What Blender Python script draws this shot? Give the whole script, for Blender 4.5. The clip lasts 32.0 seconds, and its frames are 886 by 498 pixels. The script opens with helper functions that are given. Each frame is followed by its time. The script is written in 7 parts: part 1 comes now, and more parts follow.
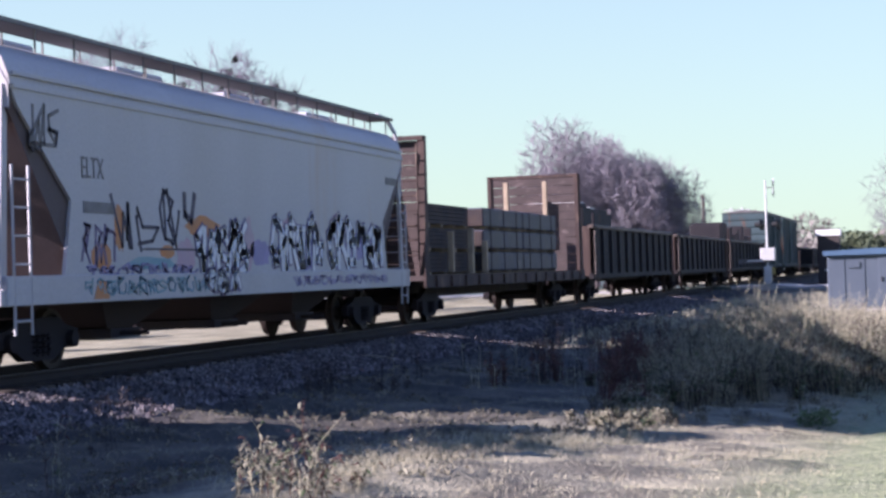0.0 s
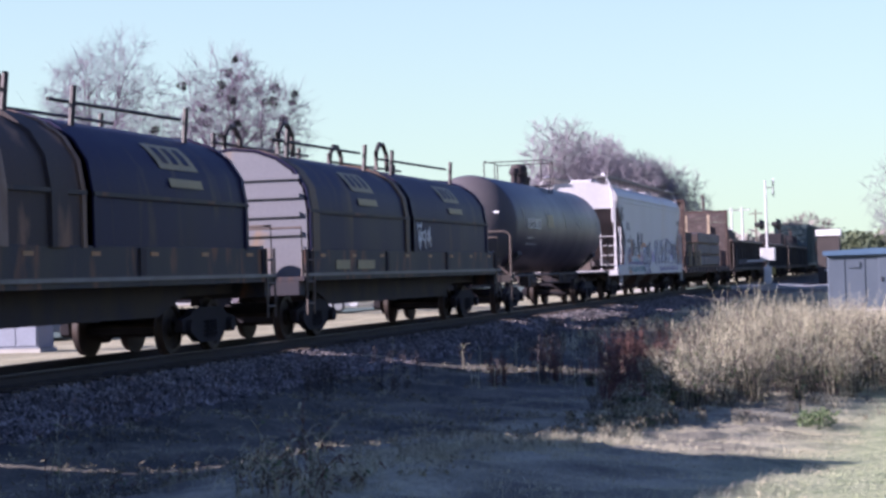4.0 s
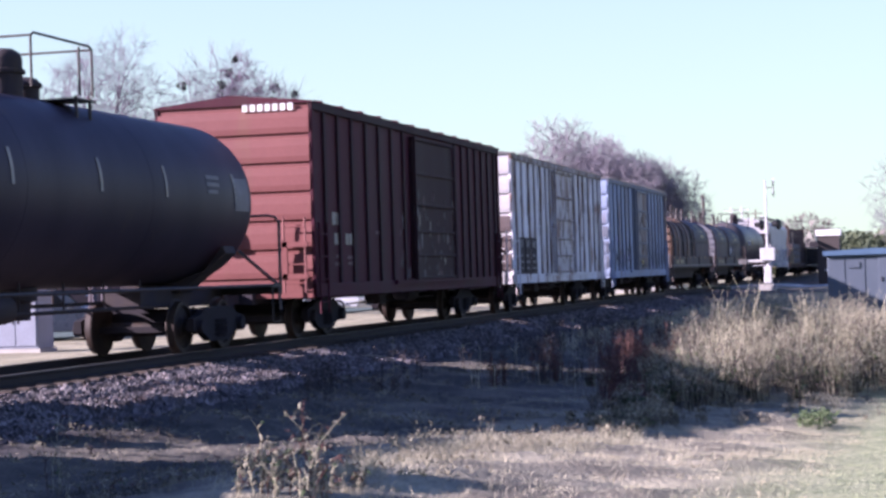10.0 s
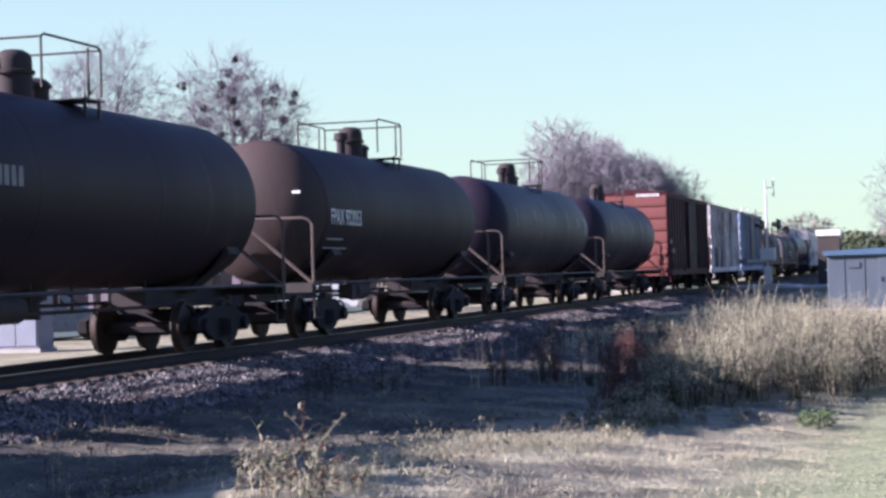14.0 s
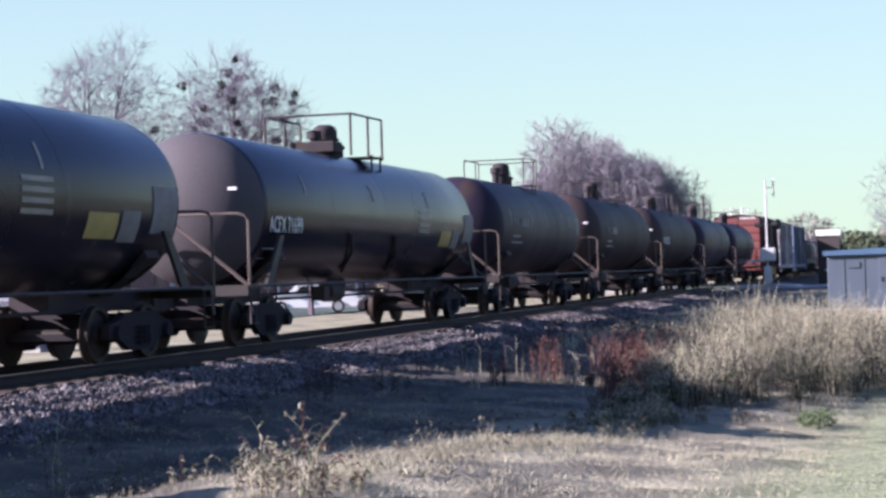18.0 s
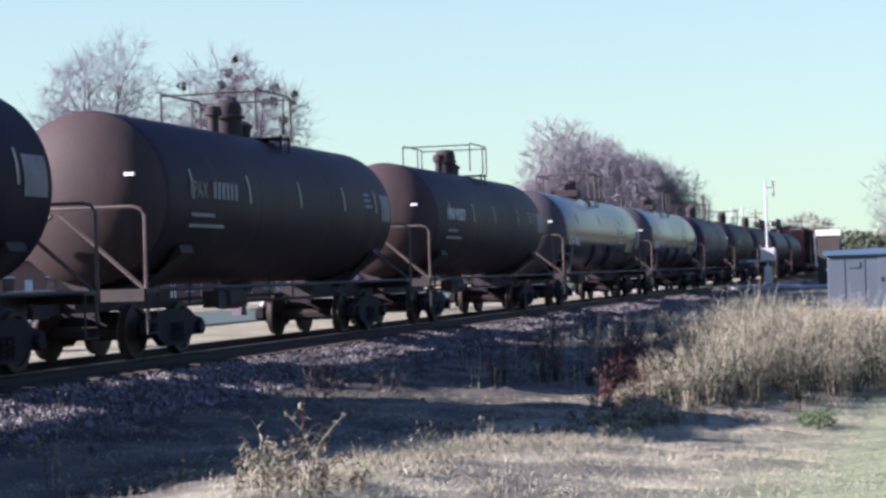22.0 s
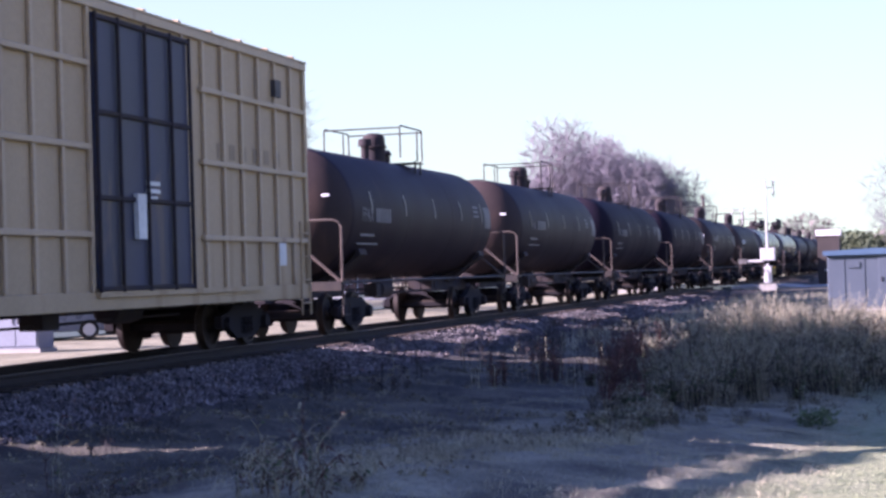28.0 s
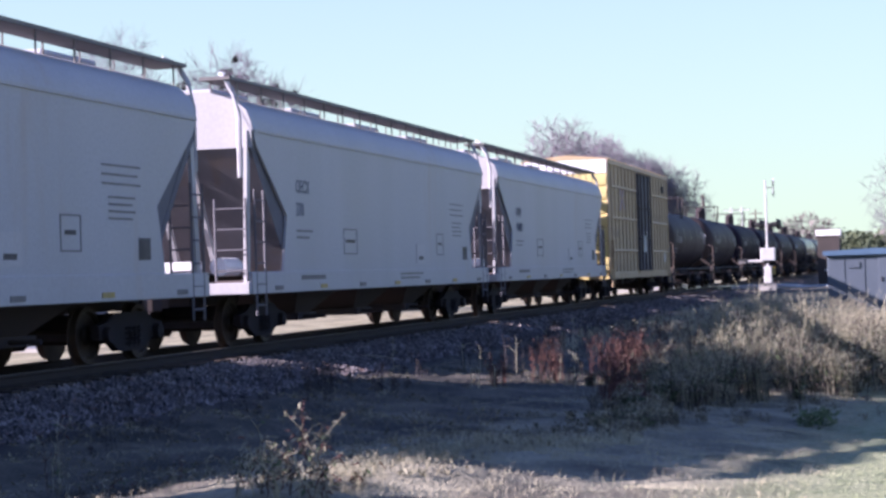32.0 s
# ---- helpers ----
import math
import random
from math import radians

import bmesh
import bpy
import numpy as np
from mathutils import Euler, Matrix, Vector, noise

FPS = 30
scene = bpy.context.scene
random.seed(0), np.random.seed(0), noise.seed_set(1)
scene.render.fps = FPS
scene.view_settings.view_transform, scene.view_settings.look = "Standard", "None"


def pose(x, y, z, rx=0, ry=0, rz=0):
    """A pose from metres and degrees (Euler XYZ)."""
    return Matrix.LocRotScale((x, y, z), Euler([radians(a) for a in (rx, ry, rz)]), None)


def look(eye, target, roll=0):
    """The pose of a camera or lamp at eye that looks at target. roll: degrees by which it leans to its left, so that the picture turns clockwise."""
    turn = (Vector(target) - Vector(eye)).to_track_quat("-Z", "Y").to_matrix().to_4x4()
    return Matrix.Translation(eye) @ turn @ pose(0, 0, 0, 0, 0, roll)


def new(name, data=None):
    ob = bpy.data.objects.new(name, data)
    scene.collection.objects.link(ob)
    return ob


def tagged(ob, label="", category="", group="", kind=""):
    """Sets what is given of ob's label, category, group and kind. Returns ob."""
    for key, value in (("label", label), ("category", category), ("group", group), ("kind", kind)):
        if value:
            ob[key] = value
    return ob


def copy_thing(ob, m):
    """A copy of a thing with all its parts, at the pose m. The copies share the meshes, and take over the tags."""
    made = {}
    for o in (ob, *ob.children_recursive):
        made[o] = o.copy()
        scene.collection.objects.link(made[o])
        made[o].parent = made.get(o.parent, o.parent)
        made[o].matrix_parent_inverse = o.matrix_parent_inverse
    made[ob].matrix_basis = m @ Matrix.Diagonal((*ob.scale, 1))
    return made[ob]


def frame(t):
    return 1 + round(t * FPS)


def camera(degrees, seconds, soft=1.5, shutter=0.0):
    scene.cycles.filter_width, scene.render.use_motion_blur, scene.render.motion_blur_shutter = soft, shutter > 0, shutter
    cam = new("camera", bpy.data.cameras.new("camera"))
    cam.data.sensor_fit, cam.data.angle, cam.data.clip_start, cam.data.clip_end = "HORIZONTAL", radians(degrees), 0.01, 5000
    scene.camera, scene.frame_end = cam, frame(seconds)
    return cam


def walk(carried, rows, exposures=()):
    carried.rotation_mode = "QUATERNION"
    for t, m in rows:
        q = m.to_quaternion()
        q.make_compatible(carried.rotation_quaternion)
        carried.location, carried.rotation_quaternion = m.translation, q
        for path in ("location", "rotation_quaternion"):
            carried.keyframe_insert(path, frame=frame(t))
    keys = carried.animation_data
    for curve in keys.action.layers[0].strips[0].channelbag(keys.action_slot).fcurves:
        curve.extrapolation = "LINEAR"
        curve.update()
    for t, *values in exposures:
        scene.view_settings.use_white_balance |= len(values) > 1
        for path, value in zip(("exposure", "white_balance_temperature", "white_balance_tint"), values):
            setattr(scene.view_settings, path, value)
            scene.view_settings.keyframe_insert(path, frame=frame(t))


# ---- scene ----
cam = camera(26.93, 32.0, soft=2.9, shutter=0.0)
CAM_Z = 1.16
walk(cam, [(0.0, pose(0, 0, CAM_Z, 90.78, 1.75, -75.35)), (32.0, pose(0, 0, CAM_Z, 90.78, 1.75, -75.35))],
     exposures=[(0.0, 1.67, 5900, 38), (2.0, 1.67, 5900, 35), (5.5, 1.73, 5900, 44), (7.5, 1.76, 5900, 47), (9.0, 1.84, 5900, 47), (11.0, 1.77, 5900, 39), (12.0, 1.67, 5900, 33), (13.0, 1.71, 5900, 35), (16.0, 1.69, 5900, 36), (24.0, 1.65, 5900, 31), (26.5, 1.75, 5900, 40),
                (28.0, 1.95, 5900, 53), (29.0, 1.83, 5900, 44), (30.0, 1.79, 5900, 45), (32.0, 1.75, 5900, 40)])

# World: x runs along the track the way the train goes, y away from the camera, z = 0 at the rail top.
TRACK_Y = 12.58
HALF_W = 1.58
SUN_TO = Vector((-0.43, 0.90, 0.45)).normalized()

# ---- light ----
world = bpy.data.worlds.new("sky")
scene.world = world
world.use_nodes = True
wn = world.node_tree.nodes
sky = wn.new("ShaderNodeTexSky")
sky.sky_type = "NISHITA"
sky.sun_disc = False
sky.sun_elevation = math.asin(SUN_TO.z)
sky.sun_rotation = math.atan2(SUN_TO.x, SUN_TO.y)
sky.air_density, sky.dust_density, sky.ozone_density = 1.0, 0.3, 6.0
wn["Background"].inputs["Strength"].default_value = 0.066
haze = wn.new("ShaderNodeMix")  # haze that thins out from the horizon to the zenith, all round
dome = wn.new("ShaderNodeTexCoord")
height = wn.new("ShaderNodeSeparateXYZ")
world.node_tree.links.new(dome.outputs["Generated"], height.inputs[0])
thin = wn.new("ShaderNodeValToRGB")
thin.color_ramp.elements[0].position, thin.color_ramp.elements[0].color = 0.0, (0.85, 0.85, 0.85, 1)
thin.color_ramp.elements[1].position, thin.color_ramp.elements[1].color = 0.30, (0.02, 0.02, 0.02, 1)
thin.color_ramp.elements.new(0.17).color = (0.55, 0.55, 0.55, 1)
world.node_tree.links.new(height.outputs["Z"], thin.inputs["Fac"])
haze.data_type = "RGBA"
world.node_tree.links.new(thin.outputs[0], haze.inputs["Factor"])
haze.inputs["B"].default_value = (3.4, 4.7, 2.9, 1)
world.node_tree.links.new(sky.outputs[0], haze.inputs["A"])
world.node_tree.links.new(haze.outputs["Result"], wn["Background"].inputs["Color"])
sun_data = bpy.data.lights.new("sun", "SUN")
sun_data.energy, sun_data.angle, sun_data.color = 5.0, radians(0.55), (1.0, 0.95, 0.82)
sun = new("sun", sun_data)
sun.matrix_world = look(SUN_TO * 50, (0, 0, 0))

# ---- materials ----


def material(name, base, rough=0.6, metal=0.0, alt=None, scale=1.5, stain=None, stain_amount=0.0, streak=1.0,
             bump=0.15, fine=18.0, per_piece=0.0, island=False, gloss=0.3, thin=0.0):
    """Base colour varied by a broad noise (towards alt) and a fine grain, with stains drawn out downwards by streak."""
    m = bpy.data.materials.new(name)
    m.use_nodes = True
    nt, n = m.node_tree, m.node_tree.nodes
    b = n["Principled BSDF"]
    ln = nt.links.new
    co = n.new("ShaderNodeTexCoord")
    mp = n.new("ShaderNodeMapping")
    mp.inputs["Scale"].default_value = (1, 1, 1 / streak)
    ln(co.outputs["Object"], mp.inputs["Vector"])
    big = n.new("ShaderNodeTexNoise")
    big.inputs["Scale"].default_value, big.inputs["Detail"].default_value = scale, 6
    ln(mp.outputs[0], big.inputs["Vector"])
    small = n.new("ShaderNodeTexNoise")
    small.inputs["Scale"].default_value, small.inputs["Detail"].default_value = fine, 4
    ln(co.outputs["Object"], small.inputs["Vector"])
    alt = alt or tuple(c * 0.72 for c in base)
    ramp = n.new("ShaderNodeValToRGB")
    ramp.color_ramp.elements[0].position, ramp.color_ramp.elements[1].position = 0.35, 0.65
    ramp.color_ramp.elements[0].color, ramp.color_ramp.elements[1].color = (*alt, 1), (*base, 1)
    ln(big.outputs["Fac"], ramp.inputs["Fac"])
    mix = n.new("ShaderNodeMix")
    mix.data_type, mix.blend_type = "RGBA", "MULTIPLY"
    mix.inputs["Factor"].default_value = 0.35
    ln(ramp.outputs["Color"], mix.inputs["A"])
    gr = n.new("ShaderNodeValToRGB")
    gr.color_ramp.elements[0].color, gr.color_ramp.elements[1].color = (0.45, 0.45, 0.45, 1), (1.25, 1.25, 1.25, 1)
    ln(small.outputs["Fac"], gr.inputs["Fac"])
    ln(gr.outputs["Color"], mix.inputs["B"])
    out = mix.outputs["Result"]
    if stain:
        st = n.new("ShaderNodeTexNoise")
        st.inputs["Scale"].default_value, st.inputs["Detail"].default_value = scale * 1.7, 8
        st.inputs["Distortion"].default_value = 0.6
        off = n.new("ShaderNodeVectorMath")
        off.operation = "ADD"
        off.inputs[1].default_value = (7.3, 2.1, 4.4)
        ln(mp.outputs[0], off.inputs[0])
        ln(off.outputs[0], st.inputs["Vector"])
        sr = n.new("ShaderNodeValToRGB")
        sr.color_ramp.elements[0].position = max(0.02, 0.66 - 0.5 * stain_amount)
        sr.color_ramp.elements[1].position = max(0.1, 0.80 - 0.5 * stain_amount)
        ln(st.outputs["Fac"], sr.inputs["Fac"])
        m2 = n.new("ShaderNodeMix")
        m2.data_type = "RGBA"
        ln(sr.outputs["Color"], m2.inputs["Factor"])
        ln(out, m2.inputs["A"])
        m2.inputs["B"].default_value = (*stain, 1)
        out = m2.outputs["Result"]
    if per_piece:
        if island:
            src = n.new("ShaderNodeNewGeometry").outputs["Random Per Island"]
        else:
            src = n.new("ShaderNodeObjectInfo").outputs["Random"]
        mr = n.new("ShaderNodeMapRange")
        mr.inputs["To Min"].default_value, mr.inputs["To Max"].default_value = 1 - per_piece, 1 + per_piece
        ln(src, mr.inputs["Value"])
        m3 = n.new("ShaderNodeVectorMath")
        m3.operation = "SCALE"
        ln(out, m3.inputs[0])
        ln(mr.outputs[0], m3.inputs["Scale"])
        out = m3.outputs[0]
    ln(out, b.inputs["Base Color"])
    b.inputs["Metallic"].default_value = metal
    b.inputs["Specular IOR Level"].default_value = gloss
    rr = n.new("ShaderNodeMapRange")
    rr.inputs["To Min"].default_value, rr.inputs["To Max"].default_value = max(0.05, rough - 0.1), min(1, rough + 0.12)
    ln(big.outputs["Fac"], rr.inputs["Value"])
    ln(rr.outputs[0], b.inputs["Roughness"])
    if bump:
        bp = n.new("ShaderNodeBump")
        bp.inputs["Strength"].default_value, bp.inputs["Distance"].default_value = bump, 0.02
        ln(small.outputs["Fac"], bp.inputs["Height"])
        ln(bp.outputs[0], b.inputs["Normal"])
    if thin:  # light that comes through a dry leaf
        tr = n.new("ShaderNodeBsdfTranslucent")
        ln(out, tr.inputs["Color"])
        both = n.new("ShaderNodeMixShader")
        both.inputs[0].default_value = thin
        ln(b.outputs[0], both.inputs[1])
        ln(tr.outputs[0], both.inputs[2])
        ln(both.outputs[0], n["Material Output"].inputs["Surface"])
    return m


RUST = (0.13, 0.055, 0.03)
M = {
    "steel_dark": material("grimy_black_steel", (0.032, 0.027, 0.036), 0.8, 0.0, (0.04, 0.03, 0.027), 2.0, gloss=0.25),
    "truck": material("oily_dusty_cast_steel", (0.02, 0.016, 0.02), 0.85, 0.0, (0.013, 0.011, 0.014), 3.0, gloss=0.25),
    "wheel": material("worn_steel_wheel", (0.024, 0.018, 0.017), 0.65, 0.2, (0.042, 0.027, 0.02), 4.0, gloss=0.3),
    "rail": material("rusty_rail_steel", (0.03, 0.022, 0.022), 0.8, 0.0, (0.02, 0.016, 0.016), 5.0),
    "railhead": material("polished_railhead", (0.14, 0.125, 0.12), 0.5, 0.5, (0.10, 0.09, 0.085), 5.0, bump=0.02),
    "tie": material("creosoted_wooden_tie", (0.04, 0.03, 0.025), 0.9, 0, (0.07, 0.055, 0.045), 3.0, per_piece=0.3),
    # dusty grey, raised further for sunlight on the rear head
    "tank_dust_lit": material("sunlit_dusty_tank_head", (0.07, 0.063, 0.07), 0.7, 0, (0.065, 0.056, 0.062), 0.8, gloss=0.3),
    "tank_black": material("dusty_black_tank_paint", (0.021, 0.016, 0.028), 0.5, 0, (0.03, 0.022, 0.036), 0.7,
                           (0.045, 0.032, 0.03), 0.08, 4.0, bump=0.05, gloss=0.16),
    "tank_jet": material("sooty_black_tank_paint", (0.018, 0.014, 0.023), 0.6, 0, (0.024, 0.018, 0.028), 0.7,
                         (0.032, 0.023, 0.022), 0.08, 4.0, bump=0.05, gloss=0.05),
    "tank_navy": material("blue_black_tank_paint", (0.019, 0.016, 0.036), 0.42, 0, (0.026, 0.022, 0.044), 0.7,
                          (0.05, 0.036, 0.036), 0.06, 4.0, bump=0.04, gloss=0.3),
    "tank_brown": material("browned_black_tank_paint", (0.027, 0.018, 0.024), 0.55, 0, (0.019, 0.014, 0.02), 0.6,
                           (0.05, 0.032, 0.03), 0.13, 4.0, bump=0.05, gloss=0.10),
    "tank_gloss": material("glossy_black_tank_paint", (0.016, 0.014, 0.022), 0.22, 0, (0.022, 0.019, 0.026), 0.6,
                           (0.05, 0.04, 0.04), 0.06, 4.0, bump=0.01, gloss=0.14),
    "hopper": material("pale_grey_hopper_paint", (0.40, 0.395, 0.42), 0.5, 0, (0.35, 0.345, 0.365), 0.5,
                       (0.36, 0.31, 0.28), 0.06, 5.0, bump=0.03),
    "hopper_white": material("off_white_hopper_paint", (0.43, 0.42, 0.44), 0.5, 0, (0.38, 0.365, 0.38), 0.5,
                             (0.40, 0.33, 0.29), 0.1, 5.0, bump=0.03),
    # brown bay paint with the shade under the hopper darkened into it
    "bay": material("shaded_brown_hopper_bay_paint", (0.055, 0.04, 0.04), 0.75, 0, (0.038, 0.029, 0.03), 1.0, gloss=0.3),
    # darkened paint: the shade under overhanging car ends is in the colour
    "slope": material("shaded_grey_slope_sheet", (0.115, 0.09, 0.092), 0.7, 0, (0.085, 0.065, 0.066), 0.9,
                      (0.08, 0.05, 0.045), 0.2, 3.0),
    "blue": material("faded_slate_blue_boxcar_paint", (0.24, 0.30, 0.43), 0.6, 0, (0.20, 0.245, 0.345), 0.8,
                     (0.15, 0.10, 0.085), 0.26, 6.0, bump=0.06),
    "blue_rib": material("grimy_dark_blue_rib_paint", (0.14, 0.165, 0.22), 0.65, 0, (0.10, 0.10, 0.12), 0.8, (0.09, 0.06, 0.055), 0.12, 6.0),
    "white_rust": material("peeling_white_boxcar_paint", (0.66, 0.65, 0.69), 0.65, 0, (0.52, 0.50, 0.52), 1.2,
                           (0.20, 0.105, 0.08), 0.27, 2.6, bump=0.1),
    "red": material("oxide_red_boxcar_paint", (0.07, 0.016, 0.026), 0.65, 0, (0.05, 0.013, 0.021), 0.8,
                    (0.05, 0.018, 0.022), 0.25, 6.0, bump=0.06, gloss=0.12),
    "white_door": material("rust_patched_white_door_paint", (0.50, 0.48, 0.49), 0.65, 0, (0.40, 0.36, 0.36), 1.2, (0.19, 0.11, 0.09), 0.34, 2.2, bump=0.1),
    # brighter copy of the yellow: sunlight on the end is in the colour
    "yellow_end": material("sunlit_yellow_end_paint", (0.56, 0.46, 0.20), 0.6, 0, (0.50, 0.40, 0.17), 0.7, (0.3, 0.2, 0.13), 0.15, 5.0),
    # lighter than the panels: light caught by the ribs is painted on
    "yellow_rib": material("lit_yellow_rib_paint", (0.50, 0.38, 0.25), 0.55, 0, (0.43, 0.32, 0.21), 0.7, (0.24, 0.15, 0.1), 0.15, 6.0),
    "red_rib": material("grimy_oxide_red_rib_paint", (0.032, 0.012, 0.017), 0.65, 0, (0.028, 0.012, 0.016), 0.8, (0.035, 0.02, 0.022), 0.2, 6.0, gloss=0.12),
    # rust stains, plus a darker base for the recess shade beside the ribs
    "white_rib": material("rusty_shaded_white_rib_paint", (0.36, 0.33, 0.34), 0.65, 0, (0.25, 0.21, 0.21), 2.0, (0.12, 0.07, 0.055), 0.42, 4.0, bump=0.1),
    # brighter copy of the red, with the sun on the end mixed in
    "red_end": material("sunlit_red_end_paint", (0.18, 0.058, 0.053), 0.6, 0, (0.15, 0.047, 0.044), 0.8, (0.15, 0.06, 0.045), 0.15, 5.0),
    "blue_door": material("rust_streaked_grey_blue_door_paint", (0.27, 0.26, 0.28), 0.65, 0, (0.20, 0.18, 0.185), 1.0,
                           (0.12, 0.075, 0.055), 0.42, 5.0, bump=0.1),
    "yellow": material("weathered_yellow_boxcar_paint", (0.45, 0.33, 0.20), 0.55, 0, (0.38, 0.275, 0.165), 0.7,
                       (0.29, 0.19, 0.10), 0.2, 6.0, bump=0.05),
    "door_blue": material("dark_blue_grey_door_paint", (0.05, 0.056, 0.095), 0.55, 0, (0.038, 0.04, 0.062), 1.2,
                          (0.13, 0.09, 0.07), 0.15, 5.0),
    "coil_blue": material("faded_navy_hood_paint", (0.021, 0.019, 0.048), 0.5, 0, (0.018, 0.016, 0.035), 0.8,
                          (0.07, 0.05, 0.042), 0.16, 5.0, bump=0.05, gloss=0.07),
    "coil_grey": material("dull_grey_hood_paint", (0.14, 0.14, 0.16), 0.5, 0, (0.15, 0.15, 0.165), 0.9,
                          (0.20, 0.14, 0.10), 0.2, 4.0),
    "coil_rust": material("rusted_tan_hood_paint", (0.22, 0.155, 0.125), 0.7, 0, (0.14, 0.09, 0.075), 1.0,
                          (0.11, 0.06, 0.04), 0.4, 4.0, bump=0.12),
    "coil_tan": material("tan_rusted_band_paint", (0.13, 0.085, 0.055), 0.7, 0, (0.09, 0.06, 0.042), 1.5, (0.06, 0.04, 0.035), 0.25, 4.0),
    "coil_dark": material("dark_brown_rusted_hood", (0.045, 0.032, 0.033), 0.75, 0, (0.033, 0.025, 0.026), 1.0, (0.16, 0.09, 0.06), 0.3, 4.0, bump=0.12),
    "coil_body": material("grimy_dark_trough_paint", (0.026, 0.023, 0.032), 0.65, 0, (0.03, 0.025, 0.025), 1.2, RUST, 0.2, 3.0, gloss=0.3),
    "rust": material("rusted_brown_steel", (0.075, 0.048, 0.042), 0.8, 0.1, (0.05, 0.034, 0.031), 1.5, (0.13, 0.09, 0.07), 0.2, 3.0),
    "timber": material("weathered_bulkhead_planks", (0.08, 0.06, 0.058), 0.85, 0, (0.055, 0.042, 0.04), 1.5, (0.13, 0.1, 0.095), 0.15, 0.4),
    "lumber_wrap": material("grey_lumber_wrap", (0.07, 0.068, 0.09), 0.6, 0, (0.05, 0.047, 0.06), 1.2, (0.12, 0.1, 0.1), 0.15, 1.0),
    "lumber_end": material("dark_lumber_ends", (0.04, 0.033, 0.036), 0.85, 0, (0.06, 0.042, 0.036), 3.0),
    "stake": material("pale_wooden_stake", (0.40, 0.31, 0.22), 0.8, 0, (0.3, 0.23, 0.16), 3.0),
    "gondola": material("dark_gondola_paint", (0.018, 0.016, 0.02), 0.75, 0, (0.026, 0.022, 0.024), 0.8, (0.05, 0.03, 0.024), 0.12, 4.0, gloss=0.25),
    "teal": material("dark_teal_boxcar_paint", (0.045, 0.075, 0.085), 0.6, 0, (0.04, 0.06, 0.065), 0.8, RUST, 0.2, 5.0),
    "white_mark": material("white_stencil_paint", (0.70, 0.70, 0.68), 0.6, 0, (0.55, 0.55, 0.53), 3.0),
    "hopper_mark": material("faded_blue_grey_stencil_paint", (0.10, 0.11, 0.15), 0.6, 0, (0.14, 0.15, 0.19), 3.0),
    "grey_mark": material("faded_grey_stencil_paint", (0.19, 0.18, 0.185), 0.6, 0, (0.13, 0.122, 0.125), 3.0),
    "faded_mark": material("faded_brown_stencil_paint", (0.26, 0.19, 0.12), 0.6, 0, (0.33, 0.24, 0.15), 3.0),
    "red_stencil": material("faded_pink_stencil_paint", (0.13, 0.075, 0.08), 0.6, 0, (0.1, 0.05, 0.055), 3.0),
    "dark_mark": material("black_stencil_paint", (0.05, 0.045, 0.045), 0.6, 0, (0.09, 0.08, 0.08), 3.0),
    # shell brown made lighter: the sun on the rear head is painted in
    "head_brown": material("sunlit_brown_tank_head_paint", (0.055, 0.038, 0.036), 0.65, 0, (0.04, 0.029, 0.029), 0.6, (0.09, 0.055, 0.045), 0.15, 4.0, gloss=0.2),
    "stripe": material("dusty_reflective_stripe", (0.30, 0.27, 0.23), 0.5, 0, (0.2, 0.18, 0.15), 3.0),
    "yellow_mark": material("yellow_reflective_strip", (0.40, 0.30, 0.09), 0.5, 0, (0.3, 0.22, 0.08), 3.0),
    "orange_mark": material("dusty_orange_reflector", (0.30, 0.13, 0.05), 0.5, 0, (0.22, 0.11, 0.05), 3.0),
    "logo_yellow": material("faded_yellow_emblem_paint", (0.27, 0.215, 0.12), 0.6, 0, (0.22, 0.18, 0.1), 3.0),
    "white_panel": material("bright_white_sheet_paint", (0.74, 0.74, 0.78), 0.5, 0, (0.68, 0.67, 0.70), 1.0, bump=0.03),
    "faded_blue": material("faded_blue_emblem_paint", (0.17, 0.18, 0.36), 0.6, 0, (0.30, 0.26, 0.30), 3.0),
    "faded_red": material("faded_red_emblem_paint", (0.50, 0.18, 0.14), 0.6, 0, (0.46, 0.26, 0.18), 3.0),
    "spray_violet": material("dark_violet_spray_paint", (0.14, 0.105, 0.19), 0.6, 0, (0.2, 0.16, 0.25), 2.0),
    "spray_pink": material("pink_spray_paint", (0.46, 0.30, 0.36), 0.6, 0, (0.42, 0.33, 0.37), 2.0),
    "orange": material("orange_spray_paint", (0.55, 0.22, 0.08), 0.6, 0, (0.42, 0.2, 0.10), 2.0),
    "violet": material("violet_spray_paint", (0.32, 0.27, 0.45), 0.6, 0, (0.25, 0.22, 0.36), 2.0),
    "spray_white": material("white_spray_paint", (0.74, 0.73, 0.74), 0.6, 0, (0.6, 0.6, 0.63), 2.0),
    "spray_black": material("black_spray_paint", (0.045, 0.04, 0.06), 0.6, 0, (0.07, 0.06, 0.09), 2.0),
    "spray_teal": material("teal_spray_paint", (0.16, 0.3, 0.36), 0.6, 0, (0.22, 0.33, 0.36), 2.0),
    "handrail": material("dusty_handrail_paint", (0.11, 0.085, 0.075), 0.6, 0.1, (0.075, 0.058, 0.052), 2.0),
    "handrail_dark": material("black_handrail_paint", (0.03, 0.026, 0.028), 0.6, 0.1, (0.05, 0.04, 0.035), 2.0),
    "galv": material("galvanised_walkway_steel", (0.17, 0.165, 0.165), 0.6, 0.4, (0.12, 0.11, 0.11), 2.0),
